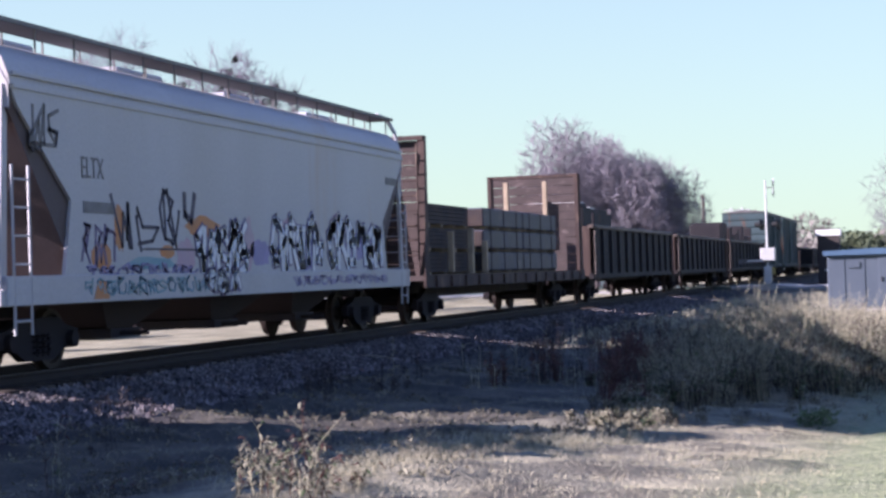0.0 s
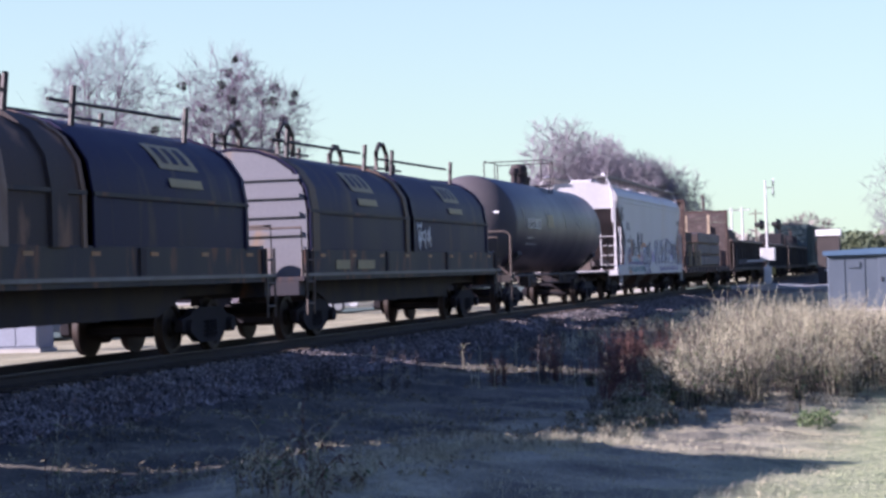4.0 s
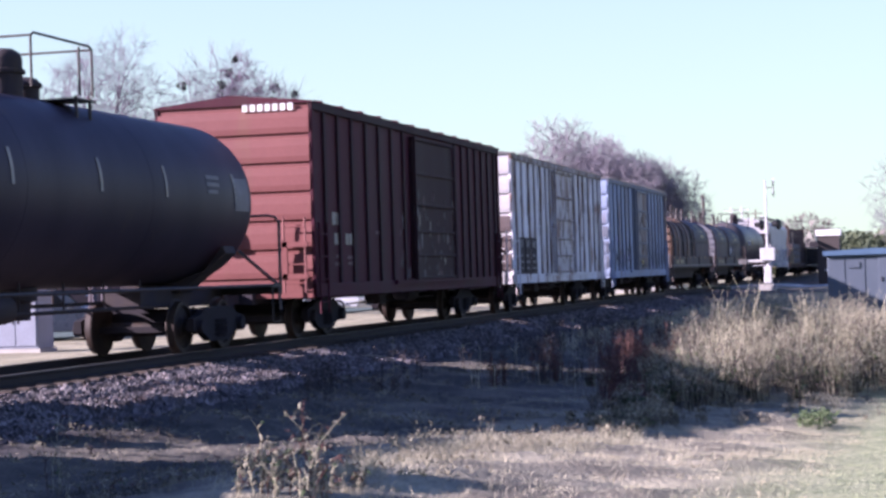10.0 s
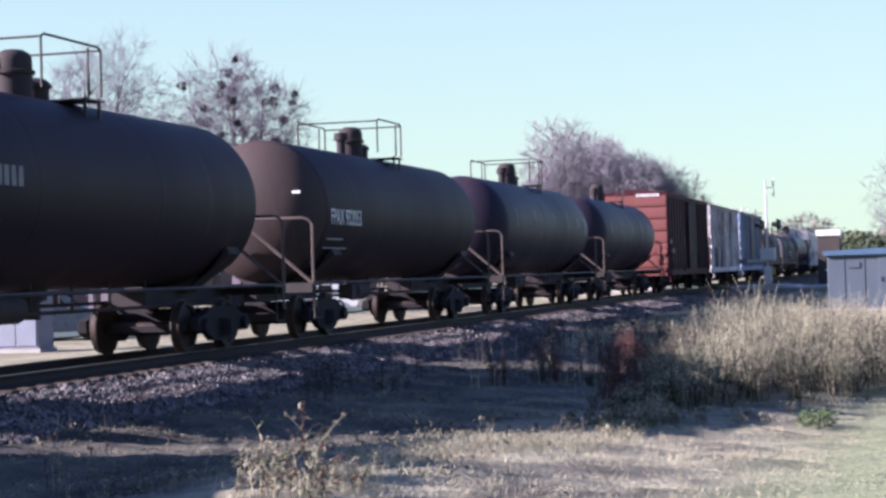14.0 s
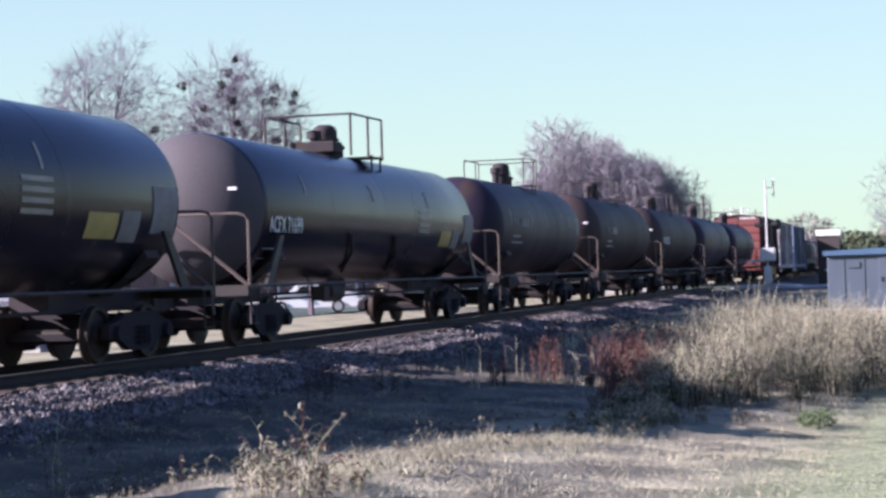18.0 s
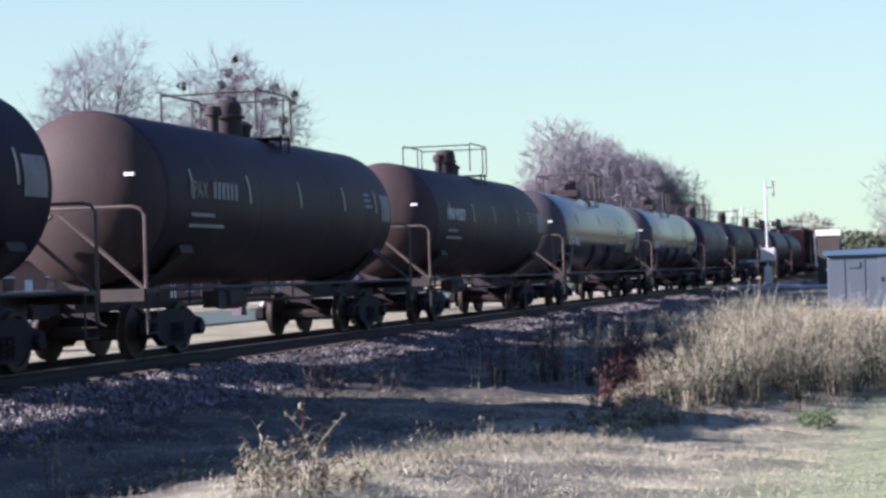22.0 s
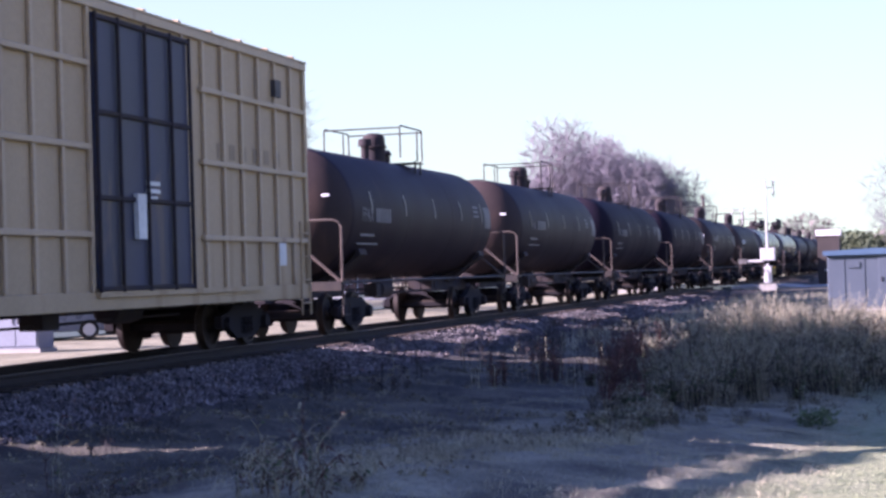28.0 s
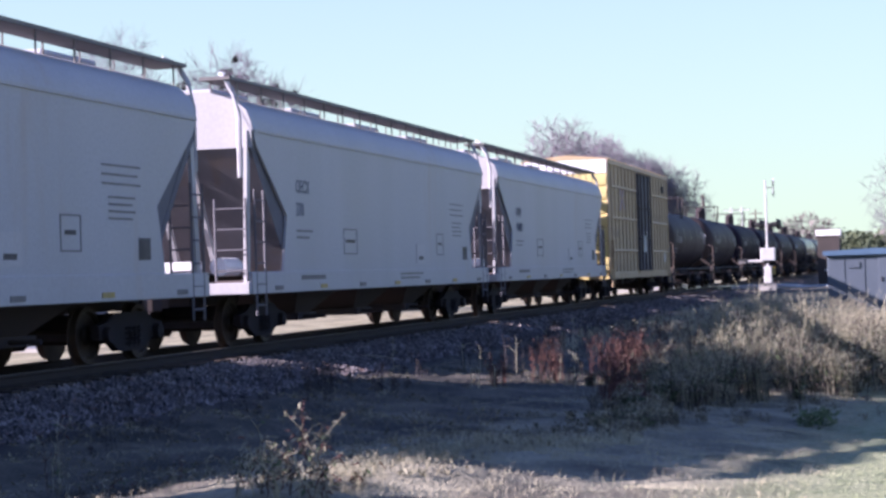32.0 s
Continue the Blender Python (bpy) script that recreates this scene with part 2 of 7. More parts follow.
    "gravel": material("grey_crushed_stone", (0.175, 0.158, 0.16), 0.9, 0, (0.065, 0.057, 0.063), 3.0, (0.15, 0.085, 0.07), 0.12, 1.0, per_piece=0.8, island=True, bump=0.3),
    # far darker than the stones: shadow under the cars is painted in
    "ballast": material("shaded_ballast_bed", (0.038, 0.034, 0.033), 0.95, 0, (0.023, 0.021, 0.02), 1.2, fine=30, bump=0.9),
    "shelter": material("grey_painted_steel_shelter", (0.09, 0.112, 0.14), 0.5, 0, (0.078, 0.098, 0.125), 0.6, bump=0.03),
    "shelter_roof": material("blue_grey_shelter_roof", (0.07, 0.125, 0.20), 0.5, 0, (0.06, 0.11, 0.175), 0.8),
    "aluminium": material("white_painted_mast", (0.50, 0.50, 0.50), 0.5, 0.1, (0.42, 0.42, 0.42), 2.0),
    "sign_black": material("black_signal_hood", (0.02, 0.02, 0.022), 0.6),
    "wood_pole": material("grey_utility_pole_wood", (0.16, 0.13, 0.11), 0.9, 0, (0.11, 0.09, 0.08), 3.0),
    "bark": material("grey_brown_bark", (0.085, 0.07, 0.085), 0.9, 0, (0.06, 0.05, 0.06), 2.0),
    "twig": material("pale_bare_twigs", (0.16, 0.135, 0.175), 0.9, 0, (0.125, 0.105, 0.135), 1.0, bump=0),
    # paler than the near twigs: haze is mixed into the colour
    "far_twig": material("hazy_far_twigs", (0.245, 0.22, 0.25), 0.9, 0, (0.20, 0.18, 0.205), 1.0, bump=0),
    "mistletoe": material("dark_green_mistletoe", (0.04, 0.042, 0.04), 0.8, 0, (0.028, 0.03, 0.03), 1.0),
    "evergreen": material("dull_evergreen_leaves", (0.10, 0.12, 0.065), 0.8, 0, (0.065, 0.085, 0.05), 1.0, per_piece=0.35, island=True, bump=0),
    # woods colour already washed out by distance haze
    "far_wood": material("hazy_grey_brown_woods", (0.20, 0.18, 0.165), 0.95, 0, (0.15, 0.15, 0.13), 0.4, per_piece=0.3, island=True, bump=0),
    "dull_brick": material("dull_brown_brick", (0.06, 0.05, 0.048), 0.9, 0, (0.05, 0.042, 0.04), 1.0),
    "brick_wall": material("peach_brick_wall", (0.27, 0.15, 0.12), 0.85, 0, (0.22, 0.12, 0.095), 1.0, fine=12),
    "roof": material("dark_shingle_roof", (0.08, 0.07, 0.07), 0.9, 0, (0.06, 0.055, 0.055), 2.0),
    "glass_dark": material("dark_window_glass", (0.02, 0.024, 0.03), 0.08, 0, bump=0),
    "car_dark": material("dark_grey_car_paint", (0.14, 0.15, 0.17), 0.25, 0.3, (0.12, 0.13, 0.15), 1.0, bump=0),
    "car_silver": material("silver_car_paint", (0.50, 0.51, 0.53), 0.3, 0.4, (0.45, 0.46, 0.48), 1.0, bump=0),
    "car_white": material("white_car_paint", (0.78, 0.78, 0.77), 0.3, 0, (0.7, 0.7, 0.7), 1.0, bump=0),
    "tyre": material("black_rubber_tyre", (0.02, 0.02, 0.02), 0.85, 0, bump=0.05),
    "asphalt": material("worn_asphalt", (0.075, 0.105, 0.095), 0.9, 0, (0.065, 0.09, 0.08), 0.5, fine=25, gloss=0.2),
    "concrete": material("sunlit_concrete", (0.38, 0.365, 0.34), 0.85, 0, (0.31, 0.295, 0.275), 0.8),
    "cabinet": material("blue_grey_cabinet_paint", (0.22, 0.24, 0.30), 0.5, 0, (0.19, 0.205, 0.25), 0.9),
    "dry_grass": material("straw_dry_grass", (0.47, 0.435, 0.30), 0.9, 0, (0.30, 0.275, 0.19), 0.5, per_piece=0.2, island=True, bump=0),
    "green_grass": material("winter_lawn_grass", (0.30, 0.34, 0.17), 0.9, 0, (0.42, 0.42, 0.26), 0.5, per_piece=0.2, island=True, bump=0),
    "weed": material("grey_tan_dead_weeds", (0.29, 0.272, 0.19), 0.9, 0, (0.12, 0.106, 0.085), 0.9, per_piece=0.55, island=True, bump=0, thin=0.4),
    "pale_weed": material("pale_weed_heads", (0.50, 0.475, 0.34), 0.9, 0, (0.33, 0.305, 0.225), 0.7, per_piece=0.4, island=True, bump=0, thin=0.45),
    "dark_weed": material("dark_brown_dead_weeds", (0.085, 0.07, 0.068), 0.9, 0, (0.05, 0.042, 0.045), 0.8, per_piece=0.5, island=True, bump=0, thin=0.25),
    "green_leaf": material("dull_green_bramble_leaves", (0.13, 0.18, 0.08), 0.8, 0, (0.085, 0.12, 0.06), 0.8, per_piece=0.4, island=True, bump=0, thin=0.35),
    # darkened hopper paint for the shaded slopes; ladders share it
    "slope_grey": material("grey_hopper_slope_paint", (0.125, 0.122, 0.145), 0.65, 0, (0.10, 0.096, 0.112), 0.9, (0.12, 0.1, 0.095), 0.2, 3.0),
    "red_weed": material("red_brown_dead_stalks", (0.18, 0.095, 0.075), 0.9, 0, (0.10, 0.052, 0.05), 0.8, per_piece=0.5, island=True, bump=0, thin=0.4),
    "lamp_red": material("red_lamp_lens", (0.3, 0.02, 0.02), 0.3),
}

# ---- mesh tools ----


def bm_box(bm, x0, x1, y0, y1, z0, z1):
    v = [bm.verts.new((x, y, z)) for x in (x0, x1) for y in (y0, y1) for z in (z0, z1)]
    for f in ((0, 1, 3, 2), (4, 6, 7, 5), (0, 4, 5, 1), (2, 3, 7, 6), (0, 2, 6, 4), (1, 5, 7, 3)):
        bm.faces.new([v[i] for i in f])
    return v


def bm_prism(bm, outline, axis, a, b):
    """A closed outline pulled along an axis from a to b: for x the outline is (y, z), for y (x, z), for z (x, y)."""
    def at(p, s):
        return {"x": (s, p[0], p[1]), "y": (p[0], s, p[1]), "z": (p[0], p[1], s)}[axis]
    lo = [bm.verts.new(at(p, a)) for p in outline]
    hi = [bm.verts.new(at(p, b)) for p in outline]
    n = len(outline)
    bm.faces.new(lo[::-1])
    bm.faces.new(hi)
    for i in range(n):
        bm.faces.new((lo[i], lo[(i + 1) % n], hi[(i + 1) % n], hi[i]))


def bm_tube(bm, points, r, seg=6, r_end=None):
    """A round bar along a chain of points."""
    points = [Vector(p) for p in points]
    rings = []
    for i, p in enumerate(points):
        d = (points[min(i + 1, len(points) - 1)] - points[max(i - 1, 0)]).normalized()
        side = d.orthogonal().normalized() if abs(d.z) > 0.98 else d.cross(Vector((0, 0, 1))).normalized()
        up = side.cross(d)
        rr = r if r_end is None else r + (r_end - r) * i / (len(points) - 1)
        rings.append([bm.verts.new(p + (side * math.cos(2 * math.pi * k / seg) + up * math.sin(2 * math.pi * k / seg)) * rr)
                      for k in range(seg)])
    for a, b in zip(rings, rings[1:]):
        for k in range(seg):
            bm.faces.new((a[k], a[(k + 1) % seg], b[(k + 1) % seg], b[k]))
    bm.faces.new(rings[0][::-1])
    bm.faces.new(rings[-1])


def bm_lathe(bm, profile, axis, centre, seg=24):
    """A profile of (along, radius) turned about an axis through centre."""
    cx, cy, cz = centre
    rings = []
    for s, r in profile:
        ring = []
        for k in range(seg):
            c, d = r * math.cos(2 * math.pi * k / seg), r * math.sin(2 * math.pi * k / seg)
            ring.append(bm.verts.new({"x": (cx + s, cy + c, cz + d), "y": (cx + c, cy + s, cz + d), "z": (cx + c, cy + d, cz + s)}[axis]))
        rings.append(ring)
    for a, b in zip(rings, rings[1:]):
        for k in range(seg):
            bm.faces.new((a[k], a[(k + 1) % seg], b[(k + 1) % seg], b[k]))
    bm.faces.new(rings[0][::-1])
    bm.faces.new(rings[-1])


def finish(name, bm, mat, smooth=False, bevel=0.0):
    if bevel:
        bmesh.ops.bevel(bm, geom=list(bm.edges), offset=bevel, segments=1, affect="EDGES", clamp_overlap=True)
    bmesh.ops.recalc_face_normals(bm, faces=list(bm.faces))
    me = bpy.data.meshes.new(name)
    bm.to_mesh(me)
    bm.free()
    me.materials.append(mat)
    if smooth:
        me.shade_smooth()
        if smooth != "all":
            me.set_sharp_from_angle(angle=radians(40))
    return me


def part(name, bm, mat, parent, label="", smooth=False, bevel=0.0):
    me = bm if isinstance(bm, bpy.types.Mesh) else finish(name, bm, mat, smooth, bevel)
    ob = new(name, me)
    ob.parent = parent
    if label:
        ob["label"] = label
    return ob


def box_part(name, x0, x1, y0, y1, z0, z1, mat, parent, label="", bevel=0.0):
    bm = bmesh.new()
    bm_box(bm, x0, x1, y0, y1, z0, z1)
    return part(name, bm, mat, parent, label, False, bevel)


def thing(name, label, category, group="", kind="", at=(0, 0, 0)):
    ob = new(name)
    ob.location = at
    ob.empty_display_size = 0.3
    return tagged(ob, label, category, group, kind)


def raw_mesh(name, verts, faces, mat):
    me = bpy.data.meshes.new(name)
    me.from_pydata(verts, [], faces)
    me.materials.append(mat)
    return me


LETTERS = {}


def lettering(text, height, mat, parent, x, y, z, name="lettering", wide=1.0):
    """Stencilled text on the side that faces the camera's side of the track; x is its left end."""
    key = (text, height, mat.name, wide)
    if key not in LETTERS:
        cu = bpy.data.curves.new("lettering", "FONT")
        cu.body, cu.size, cu.extrude = text, height * 1.4, 0.003
        tmp = bpy.data.objects.new("lettering", cu)
        scene.collection.objects.link(tmp)
        dg = bpy.context.evaluated_depsgraph_get()
        me = bpy.data.meshes.new_from_object(tmp.evaluated_get(dg))
        bpy.data.objects.remove(tmp)
        me.transform(Matrix.Diagonal((wide, 1, 1, 1)))
        me.transform(Matrix.Rotation(radians(90), 4, "X"))
        me.materials.clear()
        me.materials.append(mat)
        LETTERS[key] = me
    ob = new(name, LETTERS[key])
    ob.parent = parent
    ob.location = (x, y - 0.006, z)
    return ob


def bars(parent, x, y, z, rows, mat, name="stencil_bar", h=0.06, gap=0.05):
    """Unreadable small print: one bar a line."""
    for i, w in enumerate(rows):
        zz = z - i * (h + gap)
        box_part(name, x, x + w, y - 0.008, y - 0.002, zz - h, zz, mat, parent)


# ---- train: running gear ----
WHEEL_R = 0.43
SPAN = 0.89
SPINNING = []
GEAR = {}


def gear_meshes():
    bm = bmesh.new()
    for s in (-1, 1):
        y = 0.72 * s
        bm_lathe(bm, [(-0.07 * s, 0.455), (-0.045 * s, 0.46), (-0.035 * s, WHEEL_R), (0.065 * s, WHEEL_R - 0.012), (0.065 * s, 0.35),
                      (0.02 * s, 0.32), (0.03 * s, 0.16), (0.09 * s, 0.13), (0.09 * s, 0.05)][::s], "y", (0, y, 0), 28)
    bm_lathe(bm, [(-1.02, 0.07), (-0.8, 0.085), (0.8, 0.085), (1.02, 0.07)], "y", (0, 0, 0), 12)
    GEAR["wheelset"] = finish("wheelset", bm, M["wheel"], True)
    bm = bmesh.new()
    outline = [(-1.12, 0.36), (-1.14, 0.56), (-0.8, 0.62), (-0.55, 0.74), (0.55, 0.74), (0.8, 0.62), (1.14, 0.56), (1.12, 0.36),
               (0.72, 0.33), (0.42, 0.17), (-0.42, 0.17), (-0.72, 0.33)]
    bm_prism(bm, outline, "y", -1.06, -0.93)
    for s in (-1, 1):
        bm_lathe(bm, [(-0.09, 0.115), (0.09, 0.13)], "y", (s * SPAN, -1.06, 0.43), 12)
    GEAR["sideframe"] = finish("sideframe", bm, M["truck"], True)
    bm = bmesh.new()
    for dx in (-0.16, 0.0, 0.16):
        pts = [(dx + 0.06 * math.cos(a), -1.08 + 0.06 * math.sin(a), 0.24 + 0.012 * a) for a in np.arange(0, 25, 1.05)]
        bm_tube(bm, pts, 0.016, 4)
    GEAR["spring"] = finish("spring", bm, M["truck"], True)
    bm = bmesh.new()
    bm_prism(bm, [(-0.2, 0.5), (-0.16, 0.72), (0.16, 0.72), (0.2, 0.5)], "y", -1.0, 1.0)
    bm_box(bm, -1.05, -0.98, -0.75, 0.75, 0.35, 0.45)
    bm_box(bm, 0.98, 1.05, -0.75, 0.75, 0.35, 0.45)
    GEAR["bolster"] = finish("bolster", bm, M["truck"])
    bm = bmesh.new()
    bm_prism(bm, [(-0.62, 0.35), (-0.46, 0.28), (-0.4, 0.62), (-0.5, 0.66)], "y", -0.8, 0.8)
    bm_prism(bm, [(0.62, 0.35), (0.46, 0.28), (0.4, 0.62), (0.5, 0.66)], "y", -0.8, 0.8)
    GEAR["brake_rigging"] = finish("brake_rigging", bm, M["truck"])


gear_meshes()


def bogie(parent, x):
    b = part("bogie", GEAR["bolster"], None, parent)
    b.location = (x, 0, 0)
    for s in (-1, 1):
        f = part("sideframe", GEAR["sideframe"], None, b)
        g = part("spring", GEAR["spring"], None, b)
        if s == 1:
            f.rotation_euler = g.rotation_euler = (0, 0, math.pi)
    part("brake_rigging", GEAR["brake_rigging"], None, b)
    for dx in (-SPAN, SPAN):
        w = part("wheelset", GEAR["wheelset"], None, b)
        w.location = (dx, 0, WHEEL_R)
        SPINNING.append((w, dx))
    return b


def coupler(parent, x, s):
    bm = bmesh.new()
    bm_box(bm, *sorted((x, x + s * 0.55)), -0.09, 0.09, 0.72, 0.92)
    bm_prism(bm, [(x + s * 0.5, -0.17), (x + s * 0.78, -0.13), (x + s * 0.8, 0.1), (x + s * 0.62, 0.2), (x + s * 0.5, 0.15)], "z", 0.68, 0.98)
    part("coupler", bm, M["steel_dark"], parent, bevel=0.01)
    bm = bmesh.new()
    bm_tube(bm, [(x, 0.25, 0.7), (x + s * 0.25, 0.25, 0.42), (x + s * 0.5, 0.2, 0.33), (x + s * 0.7, 0.12, 0.45)], 0.025)
    part("air_hose", bm, M["steel_dark"], parent, smooth=True)


def ladder(parent, x0, x1, y0, y1, z0, z1, mat, rungs, name="ladder"):
    bm = bmesh.new()
    bm_tube(bm, [(x0, y0, z0), (x0, y0, z1)], 0.022, 5)
    bm_tube(bm, [(x1, y1, z0), (x1, y1, z1)], 0.022, 5)
    for i in range(rungs):
        z = z0 + (z1 - z0) * (i + 0.5) / rungs
        bm_tube(bm, [(x0, y0, z), (x1, y1, z)], 0.016, 5)
    return part(name, bm, mat, parent)


CARS = []


def car(name, label, category, front, rear, group=""):
    """A car as an empty on the track, midway between its ends; front and rear are distances along the train, behind its zero mark."""
    ob = thing(name, label, category, group)
    CARS.append((ob, (front + rear) / 2))
    return ob, rear - front


K = 0.03849  # metres of train per train mark


def marks(a, b):
    return a * K, b * K


# ---- train: kinds of car ----


GLOSS_X = 4.6  # where the placards of the long tank cars begin


def tank_car(front, rear, label, paint, radius=1.40, zc=2.50, rails="full", text=None, gloss=False, seed=0, rail_mat="handrail",
             head=None, sub=None, stripes=True, logo=False):
    rnd = random.Random(seed)
    ob, L = car("tank_car", label, "tank car", *marks(front, rear), group="tank cars of the train")
    mat = M[paint]
    h = L / 2
    e = h - 0.55
    prof = []
    for i in range(9):
        a = math.pi / 2 * i / 8
        prof.append((-e + 0.75 * (1 - math.sin(a)), radius * math.cos(a) if i < 8 else 0.02))
    prof = prof[::-1]
    left = [(s, r) for s, r in prof]
    right = [(-s, r) for s, r in prof[::-1]]
    mid = []
    n = 4 if gloss else 3
    for i in range(1, n):
        s = -e + 0.75 + (2 * e - 1.5) * i / n
        mid.append((s, radius))
        ring = bmesh.new()
        bm_lathe(ring, [(s - 0.02, radius - 0.01), (s - 0.016, radius + 0.002), (s + 0.016, radius + 0.002), (s + 0.02, radius - 0.01)], "x", (0, 0, zc), 48)
        part("weld_band", ring, mat, ob, smooth=True)
    bm = bmesh.new()
    bm_lathe(bm, left + mid + right, "x", (0, 0, zc), 48)
    part("tank_shell", bm, mat, ob, smooth=True)
    # the rear head's sunlight is partly in this lighter paint
    if head:
        bm = bmesh.new()
        bm_lathe(bm, [(s - 0.006, r + 0.003) for s, r in left[:-1]] + [(left[-1][0] - 0.01, 1.0)], "x", (0, 0, zc), 40)
        part("tank_head", bm, M[head], ob, "rear tank head in lighter, sunlit colour", smooth=True)
    # underframe
    for s in (-1, 1):
        bm = bmesh.new()
        bm_box(bm, *sorted((s * (h - 3.6), s * h)), -0.32, 0.32, 0.74, 1.06)
        part("stub_sill", bm, M["steel_dark"], ob)
        bm = bmesh.new()
        zt = zc - radius * 0.55
        bm_prism(bm, [(-1.25, zt), (-1.3, zt - 0.12), (-0.45, 0.98), (0.45, 0.98), (1.3, zt - 0.12), (1.25, zt), (0.9, zc - radius * 0.85), (0, zc - radius - 0.02), (-0.9, zc - radius * 0.85)],
                 "x", s * (h - 2.05) - 0.25, s * (h - 2.05) + 0.25)
        part("saddle", bm, M["steel_dark"], ob)
        bm = bmesh.new()
        bm_box(bm, *sorted((s * (h - 0.55), s * h)), -1.45, 1.45, 1.02, 1.08)
        bm_box(bm, s * (h - 0.02), s * h + s * 0.03, -1.45, 1.45, 0.9, 1.08) if s > 0 else bm_box(bm, -h - 0.03, -h + 0.02, -1.45, 1.45, 0.9, 1.08)
        part("end_platform", bm, M["handrail_dark"], ob)
        bm = bmesh.new()
        x = s * (h - 0.06)
        bm_tube(bm, [(x, -1.45, 1.05), (x, -1.45, 2.17), (x, -1.38, 2.27), (x, -1.25, 2.30), (x, 1.25, 2.30), (x, 1.38, 2.27), (x, 1.45, 2.17), (x, 1.45, 1.05)], 0.028, 6)
        part("end_handrail", bm, M[rail_mat], ob, smooth=True)
        bogie(ob, s * (h - 2.05))
        coupler(ob, s * h, s)
        for y in (-1.45, 1.45):
            bm = bmesh.new()
            bm_tube(bm, [(x - s * 0.02, y, 1.02), (x - s * 0.02, y, 0.42), (x - s * 0.42, y, 0.42), (x - s * 0.42, y, 1.02)], 0.02, 5)
            part("sill_step", bm, M["handrail_dark"], ob)
        for y in (-1.4, 1.4):
            bm = bmesh.new()
            bm_tube(bm, [(s * (h - 0.12), y * 0.05, zc - 0.28), (s * (h - 0.1), y * 1.02, 1.06), (s * (h - 0.1), y * 1.04, 0.62)], 0.034, 5)
            part("sill_brace", bm, M[rail_mat], ob)
    bm = bmesh.new()
    for y in (-1.46, 1.46):
        bm_tube(bm, [(-h + 0.55, y, 1.06), (h - 0.55, y, 1.06)], 0.028, 5)
    part("side_handrail", bm, M["handrail_dark"], ob)
    bm = bmesh.new()
    bm_lathe(bm, [(0, 0.09), (0, 0.2), (0.25, 0.2), (0.28, 0.3), (0.5, 0.3)], "z", (0.2, 0, 0.68), 14)
    part("bottom_outlet", bm, M["steel_dark"], ob, smooth=True)
    bm = bmesh.new()
    bm_tube(bm, [(-h + 3.0, -0.5, 0.78), (h - 3.0, -0.5, 0.78)], 0.03, 5)
    bm_tube(bm, [(-h + 3.0, 0.35, 0.86), (h - 3.0, 0.35, 0.86)], 0.03, 5)
    for i in range(6):
        x = -h + 4.0 + i * (L - 8) / 5
        bm_tube(bm, [(x, -0.5, 0.78), (x, -0.5, zc - radius + 0.1)], 0.018, 4)
        bm_tube(bm, [(x, 0.35, 0.86), (x, 0.35, zc - radius + 0.1)], 0.018, 4)
    part("brake_pipe", bm, M["steel_dark"], ob)
    bm = bmesh.new()
    bm_lathe(bm, [(-0.45, 0.12), (-0.4, 0.2), (0.4, 0.2), (0.45, 0.12)], "x", (-1.6, -0.55, 0.86), 12)
    bm_box(bm, -2.6, -2.25, -0.75, -0.45, 0.7, 1.0)
    part("brake_cylinder", bm, M["steel_dark"], ob, smooth=True)
    # top fittings
    zt = zc + radius
    w, d = (0.95, 0.92) if rails == "full" else (1.15, 0.95)
    bm = bmesh.new()
    bm_box(bm, 0.42, w + 0.12, -d, d, zt - 0.06, zt - 0.035)
    for x in (0.5, w):
        for y in (-d + 0.05, d - 0.05):
            bm_box(bm, x - 0.02, x + 0.02, y - 0.02, y + 0.02, zt - 0.36, zt)
    part("top_platform", bm, M["handrail_dark"], ob)
    bm = bmesh.new()
    bm_lathe(bm, [(-0.1, 0.27), (0.3, 0.27), (0.31, 0.31), (0.36, 0.31), (0.37, 0.27), (0.52, 0.27), (0.6, 0.24), (0.66, 0.14), (0.67, 0.02)], "z", (0.0, 0, zt), 20)
    part("manway", bm, M["steel_dark"], ob, smooth=True)
    bm = bmesh.new()
    bm_lathe(bm, [(0, 0.1), (0.34, 0.1), (0.34, 0.17), (0.5, 0.15), (0.52, 0.03)], "z", (-0.72, 0.0, zt - 0.02), 12)
    part("relief_valve", bm, M["steel_dark"], ob, smooth=True)
    bm = bmesh.new()
    bm_lathe(bm, [(-0.05, 0.2), (0.16, 0.2), (0.17, 0.24), (0.22, 0.24), (0.3, 0.16), (0.33, 0.02)], "z", (0.66, 0.0, zt), 12)
    part("vent_valve", bm, M["steel_dark"], ob, smooth=True)
    if rails == "full":
        top = zt + 0.74
        bm = bmesh.new()
        for y in (-d, d):
            for x in (-w, w * 0.55, w):
                bm_tube(bm, [(x, y, zt), (x, y, top - 0.04)], 0.02, 5)
            bm_tube(bm, [(-w, y, top - 0.05), (-w + 0.08, y, top), (w - 0.08, y, top), (w, y, top - 0.05)], 0.02, 5)
        for x in (-w, w):
            bm_tube(bm, [(x, -d, top - 0.04), (x, d, top - 0.04)], 0.018, 5)
        part("top_handrail", bm, M["handrail_dark"], ob)
    else:
        top = zt + 0.78
        bm = bmesh.new()
        for x, y in ((-w, -d), (-w, d), (w, -d), (w, d), (0.1, -d), (0.1, d)):
            bm_tube(bm, [(x, y, zt - 0.1), (x, y, top)], 0.03, 5)
        bm_tube(bm, [(-w, -d, top), (w, -d, top + 0.02)], 0.025, 5)
        bm_tube(bm, [(-w, d, top), (w, d, top + 0.02)], 0.025, 5)
